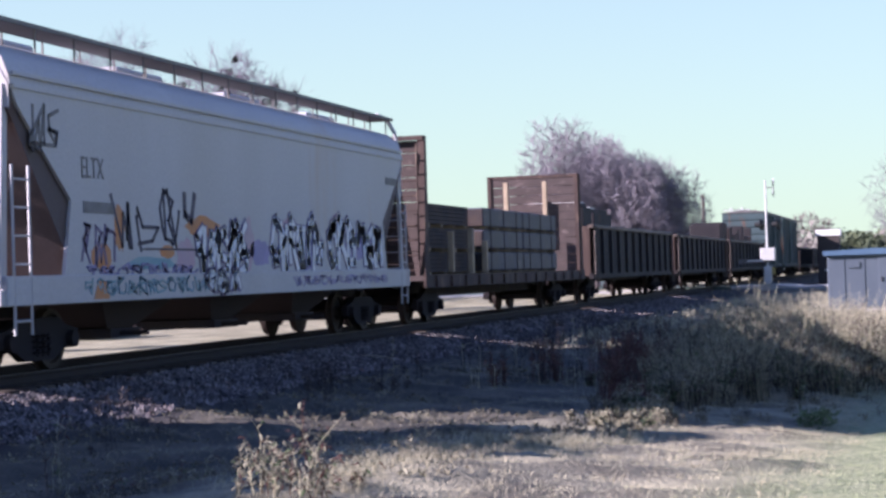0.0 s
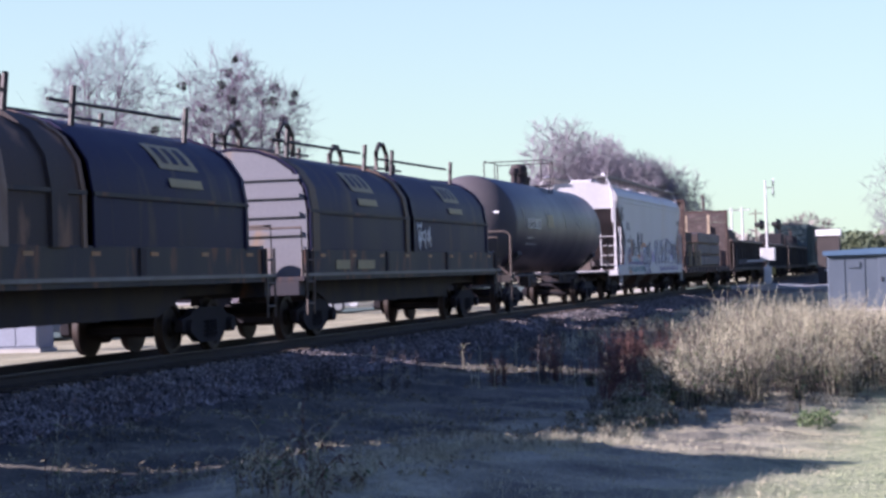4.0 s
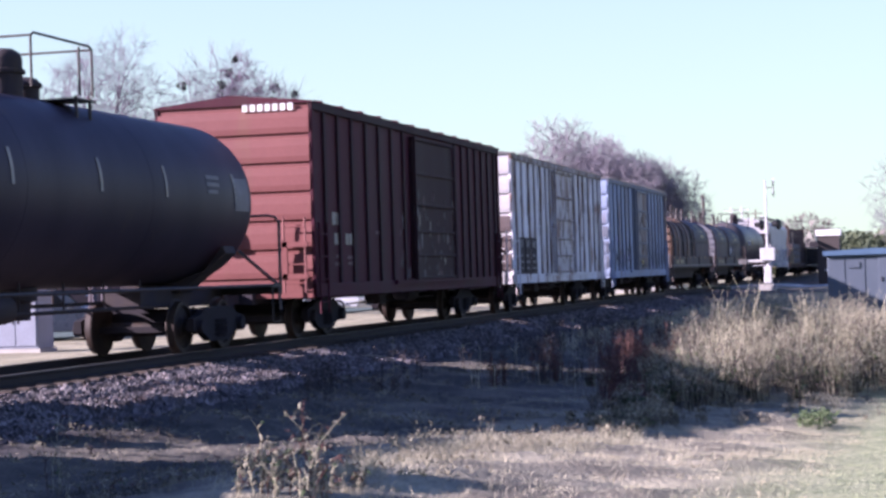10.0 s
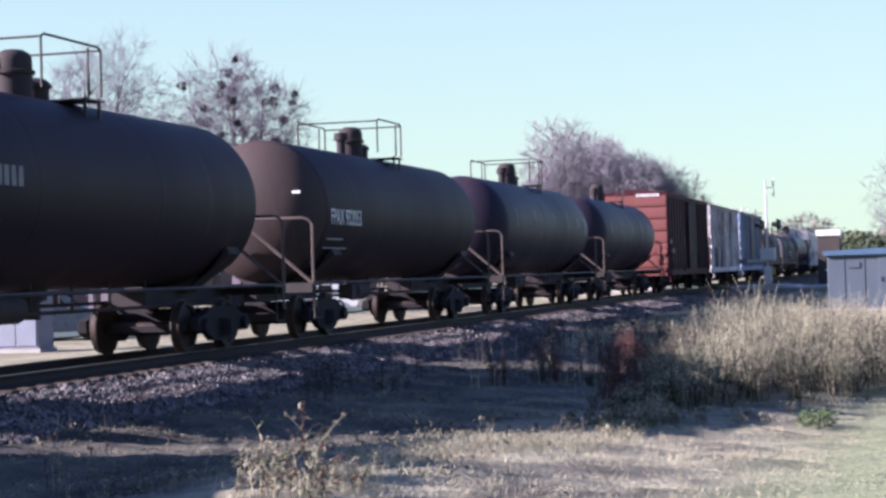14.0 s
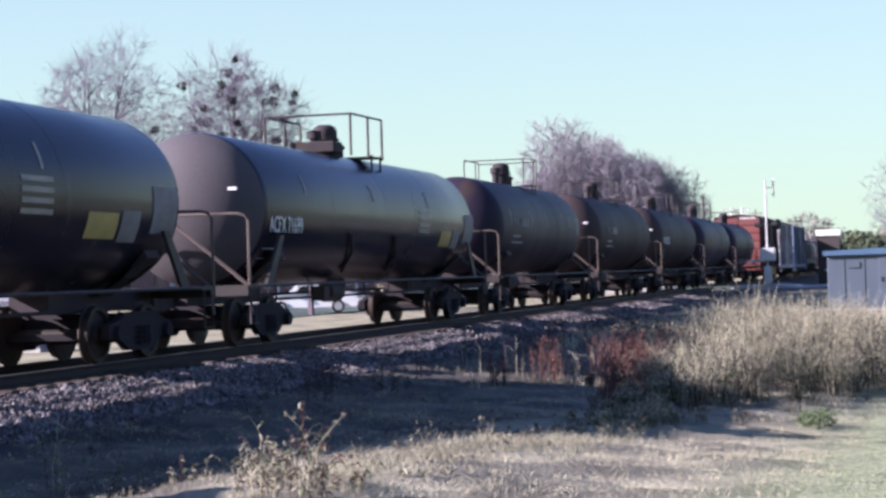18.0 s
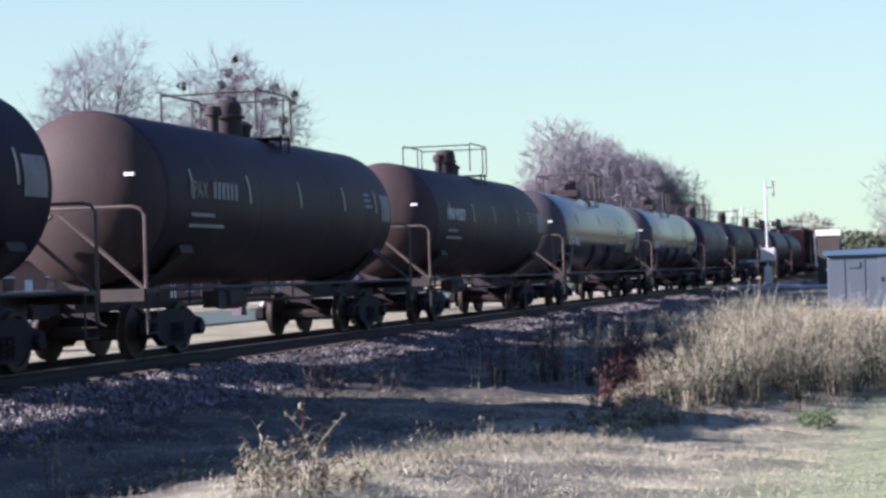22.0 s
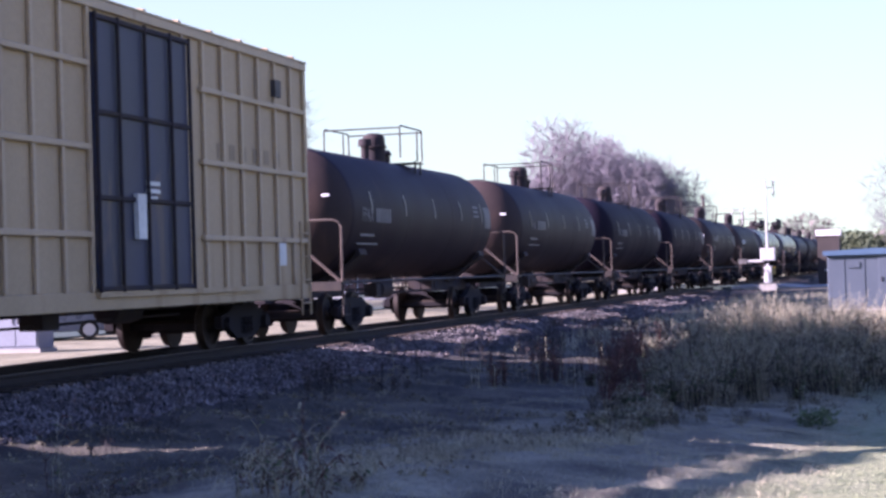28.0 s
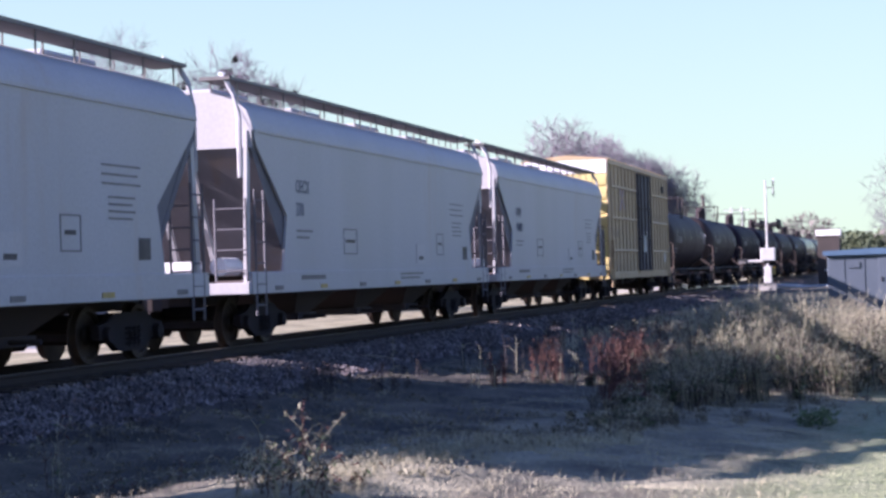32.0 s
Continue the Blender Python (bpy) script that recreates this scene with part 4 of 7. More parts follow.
def box_car(front, rear, label, paint, rib, end_mat, ztop, zsill, posts, door, door_mat, seed=0, style="", rib_w=0.06, rib_d=0.05, bands=()):
    rnd = random.Random(seed)
    ob, L = car("boxcar", label, "boxcar", *marks(front, rear), group="boxcars of the train")
    h, W = L / 2, HALF_W - 0.06
    body = bmesh.new()
    bm_box(body, -h + 0.05, h - 0.05, -W, W, zsill + 0.12, ztop - 0.05)
    part("body", body, M[paint], ob)
    for s in (-1, 1):
        box_part("side_sill", -h, h, *sorted((s * (W - 0.02), s * (W + 0.05))), zsill, zsill + 0.26, M[paint], ob, bevel=0.01)
        box_part("eave_rail", -h, h, *sorted((s * (W - 0.02), s * (W + 0.07))), ztop - 0.14, ztop, M[rib], ob, bevel=0.01)
        for p in posts:
            x = -h + p * L
            box_part("side_post", x - rib_w, x + rib_w, *sorted((s * W, s * (W + rib_d))), zsill + 0.26, ztop - 0.14, M[rib], ob, bevel=0.012)
        for s2 in (-1, 1):
            box_part("corner_post", *sorted((s2 * h, s2 * (h - 0.14))), *sorted((s * (W - 0.03), s * (W + 0.055))), zsill, ztop - 0.14, M[paint], ob, bevel=0.015)
    bm = bmesh.new()
    bm_prism(bm, [(-W - 0.08, ztop), (-W - 0.08, ztop + 0.03), (0, ztop + 0.2), (W + 0.08, ztop + 0.03), (W + 0.08, ztop)], "x", -h - 0.02, h + 0.02)
    for i in range(12):
        x = -h + (i + 0.5) * L / 12
        bm_prism(bm, [(-W - 0.06, ztop + 0.03), (-W - 0.06, ztop + 0.07), (0, ztop + 0.24), (W + 0.06, ztop + 0.07), (W + 0.06, ztop + 0.03), (0, ztop + 0.2)], "x", x - 0.05, x + 0.05)
    part("roof", bm, M["galv"] if style not in ("yellow", "red") else M[paint], ob)
    for s in (-1, 1):
        n = 6 if ztop < 4.8 else 7
        rib_top = ztop - 0.5 if style == "yellow" else ztop
        step = (rib_top - zsill - (0.3 if style == "yellow" else 0.4)) / n
        for i in range(n):
            z = zsill + 0.3 + i * step
            bm = bmesh.new()
            bm_prism(bm, [(s * (h - 0.06), z + 0.05), (s * (h + 0.012), z + 0.085), (s * (h + 0.024), z + step * 0.35), (s * (h + 0.02), z + step * 0.7), (s * (h + 0.006), z + step * 0.96), (s * (h - 0.06), z + step * 0.985)], "y", -W + 0.005, W - 0.005)
            # lower three ribs in darker paint, for the shading beneath their bulges
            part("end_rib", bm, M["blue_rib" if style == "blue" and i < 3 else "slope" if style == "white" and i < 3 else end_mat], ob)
        bm = bmesh.new()
        bm_prism(bm, [(-W, zsill), (-W, ztop), (0, ztop + 0.17), (W, ztop), (W, zsill)], "x", s * (h - 0.06), s * (h - 0.03))
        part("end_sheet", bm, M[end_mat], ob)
        if style == "yellow":
            bm = bmesh.new()
            bm_prism(bm, [(-W, ztop - 0.48), (-W, ztop - 0.01), (0, ztop + 0.16), (W, ztop - 0.01), (W, ztop - 0.48)], "x", s * (h - 0.03), s * (h + 0.015))
            part("end_cap", bm, M["white_panel"], ob, "white sheet over the ribbed end")
        ladder(ob, s * (h + 0.13), s * (h + 0.13), -W + 0.1, -W + 0.52, zsill + 0.1, zsill + 1.5, M[end_mat], 4)
        ladder(ob, s * (h - 0.62), s * (h - 0.14), -W - 0.09, -W - 0.09, zsill - 0.3, zsill + 1.4, M[paint], 4, "side_ladder")
        box_part("draft_sill", *sorted((s * (h - 2.5), s * (h + 0.15))), -0.35, 0.35, 0.7, zsill + 0.13, M["steel_dark"], ob)
        bogie(ob, s * (h - 2.1))
        coupler(ob, s * (h + 0.1), s)
        if style in ("red", "yellow"):
            bm = bmesh.new()
            bm_box(bm, *sorted((s * (h + 0.1), s * (h + 0.16))), -W + 0.05, -W + 0.55, zsill + 0.35, zsill + 0.45)
            bm_box(bm, *sorted((s * (h + 0.1), s * (h + 0.16))), -W + 0.05, -W + 0.55, zsill + 0.95, zsill + 1.05)
            bm_box(bm, *sorted((s * (h + 0.1), s * (h + 0.16))), -W + 0.45, -W + 0.55, zsill + 0.35, zsill + 1.05)
            part("grab_bracket", bm, M[end_mat], ob)
    bm = bmesh.new()
    bm_lathe(bm, [(-0.03, 0.26), (0.03, 0.26), (0.03, 0.21), (-0.03, 0.21)], "x", (-h - 0.25, 0.5, zsill + 1.3), 16)
    bm_tube(bm, [(-h - 0.25, 0.26, zsill + 1.3), (-h - 0.25, 0.74, zsill + 1.3)], 0.015, 4)
    bm_tube(bm, [(-h, 0.5, zsill + 1.3), (-h - 0.26, 0.5, zsill + 1.3)], 0.03, 6)
    part("brake_wheel", bm, M["handrail"], ob)
    bm = bmesh.new()
    bm_prism(bm, [(-h + 0.4, zsill + 0.12), (h - 0.4, zsill + 0.12), (h - 3.4, 0.72), (-h + 3.4, 0.72)], "y", -0.35, 0.35)
    part("centre_sill", bm, M["steel_dark"], ob)
    for i in range(7):
        x = -h + 3.6 + i * (L - 7.2) / 6
        box_part("crossbearer", x - 0.06, x + 0.06, -W + 0.1, W - 0.1, zsill - 0.02, zsill + 0.12, M["steel_dark"], ob)
    bm = bmesh.new()
    bm_lathe(bm, [(-0.5, 0.14), (-0.45, 0.22), (0.45, 0.22), (0.5, 0.14)], "x", (1.4, -0.7, 0.78), 12)
    bm_box(bm, -1.6, -1.1, -0.95, -0.6, 0.55, 0.95)
    bm_tube(bm, [(-3.5, -0.8, 0.6), (3.5, -0.8, 0.65)], 0.02, 4)
    part("brake_gear", bm, M["steel_dark"], ob, smooth=True)
    # doors
    d0, d1 = -h + door[0] * L, -h + door[1] * L
    for s in (-1, 1):
        dr = box_part("door", d0, d1, *sorted((s * (W + 0.01), s * (W + 0.09))), zsill + 0.3, ztop - 0.2, M[door_mat], ob, "sliding plug door", bevel=0.015)
        zz = [zsill + 0.3 + (ztop - zsill - 0.5) * q for q in ((0.0, 0.16, 0.33, 0.52, 0.74, 0.985) if style != "yellow" else (0.0, 0.33, 0.64, 0.985))]
        for z in zz:
            box_part("door_bar", d0 - 0.02, d1 + 0.02, *sorted((s * (W + 0.09), s * (W + 0.14))), z - 0.035, z + 0.035, M["steel_dark" if style == "yellow" else rib], dr, bevel=0.01)
        for q in ((0.0, 0.22, 0.5, 0.78, 1.0) if style == "yellow" else (0.0, 1.0)):
            x = d0 + (d1 - d0) * q
            bm = bmesh.new()
            bm_tube(bm, [(x, s * (W + 0.13), zsill + 0.25), (x, s * (W + 0.13), ztop - 0.2)], 0.03, 6)
            part("lock_rod", bm, M["steel_dark" if style == "yellow" else rib], dr)
        box_part("door_track", d0 - 0.25 * L * (0 if style == "yellow" else 0.4), d1 + 0.2 * L, *sorted((s * (W + 0.05), s * (W + 0.12))), zsill + 0.18, zsill + 0.26, M[paint], ob)
        for z in bands:
            for a, b in ((-h + 0.14, d0 - 0.12), (d1 + 0.12, h - 0.14)):
                if s == -1:
                    box_part("side_band", a + 0.5, b, -W - 0.085, -W, z - 0.045, z + 0.045, M[rib], ob, bevel=0.012)
    y = -W
    if style == "yellow":
        bm = bmesh.new()
        for a, b, m in (((-h + 2.3, 4.25), (-h + 3.6, 3.4), 0), ((-h + 2.4, 3.35), (-h + 3.5, 4.2), 0)):
            bm_prism(bm, [(a[0], a[1]), (a[0] + 0.18, a[1]), (b[0] + 0.18, b[1]), (b[0], b[1])], "y", y - rib_d - 0.006, y - rib_d)
        part("painted_cross_emblem", bm, M["faded_blue"], ob, "faded blue and red painted cross")
        box_part("emblem_stroke", -h + 2.95, -h + 3.07, y - rib_d - 0.012, y - rib_d - 0.006, 3.35, 4.15, M["faded_red"], ob)
        for k, q in enumerate((1.45, 2.0, 2.35, 3.3)):
            box_part("letter_bar", -h + q, -h + q + 0.2, y - 0.008, y - 0.002, 2.35, 2.62, M["dark_mark" if k == 3 else "faded_mark"], ob)
        for k, q in enumerate((2.1, 2.75, 3.9)):
            box_part("letter_bar", -h + q, -h + q + 0.2, y - 0.008, y - 0.002, 2.9, 3.1, M["faded_mark"], ob)
        for k in range(6):
            box_part("number_bar", h - 4.4 + 0.55 * k, h - 4.15 + 0.55 * k, y - 0.008, y - 0.002, 3.15, 3.4, M["faded_mark"], ob)
        box_part("route_card", d0 + 1.2, d0 + 1.5, y - 0.17, y - 0.1, zsill + 1.0, zsill + 1.65, M["white_mark"], ob)
        bars(ob, d0 + 1.65, y - 0.1, zsill + 1.85, [0.5, 0.5, 0.4], M["white_mark"], h=0.06)
        box_part("data_panel", h - 1.7, h - 1.35, y - rib_d - 0.01, y, zsill + 0.6, zsill + 1.0, M["white_mark"], ob)
        box_part("vent_plate", h - 1.75, h - 1.45, y - rib_d - 0.03, y, ztop - 0.75, ztop - 0.45, M["dark_mark"], ob)
    elif style == "red":
        for xx, zz, ww, hh in ((1.2, 2.42, 0.22, 0.24), (1.5, 2.42, 0.2, 0.24), (1.32, 2.02, 0.17, 0.22), (1.56, 2.02, 0.15, 0.22), (2.03, 2.02, 0.17, 0.22), (2.26, 2.02, 0.17, 0.22)):
            box_part("stencil_bar", -h + xx, -h + xx + ww, y - 0.012, y - 0.002, zz - hh, zz, M["stripe"], ob)
        for xx, zz, ww in ((1.35, 1.6, 0.3), (1.3, 1.45, 0.35), (2.1, 1.58, 0.35), (2.15, 1.46, 0.3), (4.1, 2.1, 0.35)):
            box_part("stencil_bar", -h + xx, -h + xx + ww, y - 0.012, y - 0.002, zz - 0.06, zz, M["red_stencil"], ob)
        for i in range(7):
            box_part("end_number_bar", -h - 0.045, -h - 0.03, -W + 0.3 + i * 0.15, -W + 0.4 + i * 0.15, ztop - 0.13, ztop - 0.0, M["white_mark"], ob)
        for i in range(60):
            xx, zz = d0 + rnd.uniform(-0.9, d1 - d0 + 0.1), zsill + 0.35 + 1.9 * rnd.random() ** 1.6
            on_door = xx > d0 + 0.05
            sprayed_cloud(ob, xx, zz, rnd.uniform(0.015, 0.05), rnd.uniform(0.04, 0.2), rnd.choice(("grey_mark", "red_stencil", "stripe", "dark_mark", "red_stencil")), y - (0.092 if on_door else 0.001) - 0.001 * (i % 5), rnd)
    elif style == "white":
        for i in range(70):
            on_door = i % 3 == 0
            xx = d0 + rnd.uniform(0.1, d1 - d0 - 0.1) if on_door else -h + rnd.choice((rnd.uniform(0.3, 5.6), rnd.uniform(9.2, 14.2)))
            sprayed_cloud(ob, xx, zsill + rnd.uniform(0.3, 3.2), rnd.uniform(0.015, 0.06), rnd.uniform(0.06, 0.35), rnd.choice(("rust", "coil_rust", "coil_rust", "white_rib")), y - (0.093 if on_door else 0.001) - 0.001 * (i % 4), rnd)
        for a, b in ((0.75, 1.5), (1.6, 2.35), (2.45, 3.2)):
            box_part("dark_panel", -h + a, -h + b, y - rib_d - 0.01, y - 0.002, zsill + 0.28, zsill + 1.3, M["steel_dark"], ob)
            bars(ob, -h + a + 0.1, y - rib_d - 0.009, zsill + 1.22, [0.14], M["grey_mark"], h=0.2)
            bars(ob, -h + a + 0.32, y - rib_d - 0.009, zsill + 1.22, [0.14], M["grey_mark"], h=0.2)
            bars(ob, -h + a + 0.1, y - rib_d - 0.009, zsill + 0.82, [0.3, 0.42, 0.35], M["grey_mark"], h=0.06, gap=0.12)
    elif style == "blue":
        for i in range(46):
            xx = rnd.choice((rnd.uniform(0.4, 5.7), rnd.uniform(9.6, 14.6)))
            sprayed_cloud(ob, -h + xx, zsill + rnd.uniform(0.35, 1.5), rnd.uniform(0.03, 0.14), rnd.uniform(0.06, 0.3), rnd.choice(("rust", "blue_rib", "blue_rib", "shelter_roof", "violet", "coil_grey")), y - 0.001 * (i % 5), rnd)
        for i in range(64):
            xx = d0 + rnd.uniform(0.2, d1 - d0 - 0.2)
            sprayed_cloud(ob, xx, zsill + 0.4 + 2.2 * rnd.random() ** 1.8, rnd.uniform(0.02, 0.09), rnd.uniform(0.03, 0.16), rnd.choice(("rust", "dark_mark", "coil_grey", "shelter_roof", "rust")), y - 0.095 - 0.001 * (i % 4), rnd)
        graffiti(ob, -h + 0.5, zsill + 0.45, zsill + 1.2, 9, None, "spray_black", y - 0.004, rnd, 0.55, 0.035)
        graffiti(ob, h - 4.8, zsill + 0.45, zsill + 1.1, 7, None, "blue_rib", y - 0.004, rnd, 0.6, 0.05)
        box_part("door_post", d0 - 0.2, d0 - 0.06, y - 0.1, y, zsill + 0.26, ztop - 0.14, M["blue_rib"], ob, "dark streaked door post")
        box_part("orange_placard", d0 + 1.1, d0 + 1.4, y - 0.12, y - 0.09, zsill + 0.5, zsill + 0.65, M["yellow_mark"], ob)
    return ob


def hood(parent, x0, x1, mat, z0=1.67, zt=3.62, ribs=0, logo=True, seed=0, rib_mat=None, end_mat=None, bails="bar", sprayed=False):
    W = HALF_W - 0.1
    def outline(g):
        pts = [(-W - g, z0)]
        zk = z0 + 0.75
        for i in range(11):
            a = math.pi * i / 10
            pts.append((-(W + g) * math.cos(a) * (1.0 if 0 < i < 10 else 1.0), zk + (zt + g - zk) * math.sin(a) ** 0.85))
        pts.append((W + g, z0))
        return pts
    bm = bmesh.new()
    bm_prism(bm, outline(0), "x", x0, x1)
    hd = part("hood", bm, M[mat], parent, "round-topped steel coil hood", smooth=True)
    if end_mat:
        bm = bmesh.new()
        bm_prism(bm, outline(-0.03), "x", x0 - 0.02, x0 + 0.01)
        for i in range(4):
            bm_box(bm, x0 - 0.07, x0 - 0.01, -W + 0.15, W - 0.15, z0 + 0.3 + 0.35 * i, z0 + 0.38 + 0.35 * i)
        part("hood_end", bm, M[end_mat], hd)
    n = ribs
    for i in range(n):
        x = x0 + (i + 0.5) * (x1 - x0) / n
        bm = bmesh.new()
        o, q = outline(0.06), outline(0.0)
        bm_prism(bm, o, "x", x - 0.24, x + 0.24)
        part("hood_rib", bm, M[(rib_mat or mat) if i % 2 else mat], hd, smooth=True)
    for x in (x0 + 0.06, x1 - 0.06):
        bm = bmesh.new()
        bm_prism(bm, outline(0.035), "x", x - 0.06, x + 0.06)
        part("hood_rim", bm, M[mat if rib_mat is None else rib_mat], hd, smooth=True)
    if rib_mat is None and end_mat:
        bm = bmesh.new()
        bm_prism(bm, outline(0.045), "x", x1 - 0.34, x1 - 0.125)
        part("hood_band", bm, M["coil_tan"], hd, "tan rusted end band", smooth=True)
        bm = bmesh.new()
        bm_prism(bm, outline(0.045), "x", x0 + 0.125, x0 + 0.52)
        part("hood_band", bm, M["coil_tan"], hd, "tan rusted end band", smooth=True)
    bm = bmesh.new()
    bm_box(bm, x0, x1, -W - 0.05, -W + 0.02, z0 + 0.72, z0 + 0.78)
    bm_box(bm, x0, x1, W - 0.02, W + 0.05, z0 + 0.72, z0 + 0.78)
    part("hood_seam", bm, M["coil_body"], hd)
    for x in (x0 + 0.9, x1 - 0.9):
        for y in (-0.75, 0.75):
            bm = bmesh.new()
            bm_tube(bm, [(x, y, zt - 0.35), (x + 0.12, y * 1.02, zt + 0.42)], 0.05, 5)
            part("lifting_post", bm, M["handrail_dark"], hd)
    bm = bmesh.new()
    if bails == "arch":
        xm = x1 - 0.9 if ribs else x0 + (1.5 if end_mat else 0.9)
        for y in (-0.55, 0.55):
            bm_tube(bm, [(xm - 0.5, y, zt - 0.05), (xm - 0.45, y, zt + 0.36), (xm - 0.2, y, zt + 0.56), (xm + 0.1, y, zt + 0.56), (xm + 0.35, y, zt + 0.36), (xm + 0.4, y, zt - 0.05)], 0.055, 6)
    bm_tube(bm, [(x0 + 0.5, -0.6, zt + 0.2), (x1 - 0.7, -0.6, zt + 0.25)], 0.03, 5)
    bm_tube(bm, [(x0 + 0.5, 0.6, zt + 0.2), (x1 - 0.7, 0.6, zt + 0.25)], 0.03, 5)
    part("lifting_bar", bm, M["handrail_dark"], hd, smooth=True)
    if sprayed:
        rnd = random.Random(12)
        graffiti(hd, x0 + 0.35, z0 + 0.12, z0 + 0.55, 3, "spray_white", "coil_grey", -W - 0.004, rnd, 0.4, 0.04, 0.01)
    if logo:
        xm = (x0 + x1) / 2 + 0.3
        bm = bmesh.new()
        def on(a, g):
            zk = z0 + 0.75
            return (-(W + g) * math.cos(a), zk + (zt + g - zk) * math.sin(a) ** 0.85)
        for a0, a1, xa, xb in ((0.34, 0.75, -0.75, 0.75), (0.12, 0.22, -0.6, 0.7)):
            vs = [[bm.verts.new((xm + q - 0.25 * (a - 0.5), *on(a, 0.01))) for q in (xa, xb)] for a in np.linspace(a0, a1, 5)]
            for p, q in zip(vs, vs[1:]):
                bm.faces.new((p[0], p[1], q[1], q[0]))
        part("emblem_panel", bm, M["logo_yellow"], hd, "faded yellow emblem block")
        bm = bmesh.new()
        for k in (-0.42, -0.02, 0.4):
            vs = [[bm.verts.new((xm + k + q - 0.25 * (a - 0.5), *on(a, 0.016))) for q in (-0.12, 0.12)] for a in np.linspace(0.42, 0.68, 4)]
            for p, q in zip(vs, vs[1:]):
                bm.faces.new((p[0], p[1], q[1], q[0]))
        part("emblem_bar", bm, M["coil_blue"], hd)
    return hd


def coil_car(front, rear, label, hoods, seed=0):
    rnd = random.Random(seed)
    ob, L = car("coil_car", label, "coil car", *marks(front, rear), group="steel coil cars of the train")
    h, W = L / 2, HALF_W - 0.05
    bm = bmesh.new()
    bm_prism(bm, [(-h + 0.3, 1.22), (h - 0.3, 1.22), (h - 0.3, 0.95), (h - 2.6, 0.92), (h - 3.6, 0.62), (-h + 3.6, 0.62), (-h + 2.6, 0.92), (-h + 0.3, 0.95)], "y", -0.85, 0.85)
    part("fishbelly_sill", bm, M["steel_dark"], ob)
    bm = bmesh.new()
    bm_box(bm, -h, h, -W, W, 1.12, 1.2)
    part("deck", bm, M["coil_body"], ob)
    for s in (-1, 1):
        box_part("trough_side", -h + 0.3, h - 0.3, *sorted((s * (W - 0.14), s * (W - 0.04))), 1.2, 1.7, M["coil_body"], ob, bevel=0.01)
        for i in range(4):
            x = -h + 0.5 + i * (L - 1.0) / 3
            box_part("trough_post", x - 0.1, x + 0.1, *sorted((s * (W - 0.05), s * (W + 0.0))), 1.2, 1.68, M["steel_dark"], ob)
        for i in range(8):
            if s < 0:
                x = -h + 1.1 + i * (L - 2.4) / 7
                box_part("reflective_strip", x, x + 0.28, -W + 0.03, -W + 0.05, 1.56, 1.62, M["orange_mark"], ob)
        box_part("trough_ledge", -h + 0.1, h - 0.1, *sorted((s * (W - 0.03), s * (W + 0.04))), 1.2, 1.26, M["galv"], ob)
        box_part("trough_end", *sorted((s * (h - 0.3), s * (h - 0.42))), -W + 0.1, W - 0.1, 1.2, 1.75, M["coil_grey"], ob)
        box_part("end_sill", *sorted((s * h, s * (h - 0.3))), -W + 0.1, W - 0.1, 0.85, 1.12, M["coil_body"], ob, bevel=0.01)
        bogie(ob, s * (h - 2.0))
        coupler(ob, s * h, s)
        ladder(ob, s * (h - 0.5), s * (h - 0.1), -W - 0.02, -W - 0.02, 0.5, 1.7, M["handrail"], 3, "side_ladder")
        bm = bmesh.new()
        bm_tube(bm, [(s * (h - 0.05), -W + 0.05, 1.2), (s * (h - 0.05), -W + 0.05, 2.1), (s * (h - 0.05), W - 0.05, 2.1), (s * (h - 0.05), W - 0.05, 1.2)], 0.025, 5)
        part("end_handrail", bm, M["handrail"], ob)
    bars(ob, -h + 2.0, -W + 0.03, 1.5, [0.9], M["logo_yellow"], h=0.18)
    bars(ob, -h + 3.4, -W + 0.03, 1.5, [1.2], M["logo_yellow"], h=0.18)
    bm = bmesh.new()
    bm_lathe(bm, [(-0.04, 0.34), (0.04, 0.34), (0.04, 0.28), (-0.04, 0.28)], "x", (-h - 0.1, -0.4, 1.45), 18)
    bm_tube(bm, [(-h - 0.1, -0.72, 1.45), (-h - 0.1, -0.08, 1.45)], 0.02, 4)
    bm_tube(bm, [(-h - 0.1, -0.4, 1.13), (-h - 0.1, -0.4, 1.77)], 0.02, 4)
    part("brake_wheel", bm, M["steel_dark"], ob)
    for kw in hoods:
        x0, x1 = kw.pop("span")
        hood(ob, -h + x0 * L, -h + x1 * L, **kw)
    return ob


def plank_wall(parent, x, z0, z1, n, depth, W):
    for i in range(n):
        z = z0 + (z1 - z0) * i / n
        box_part("plank", x, x + depth, -W, W, z + 0.008, z + (z1 - z0) / n - 0.008, M["timber"], parent)


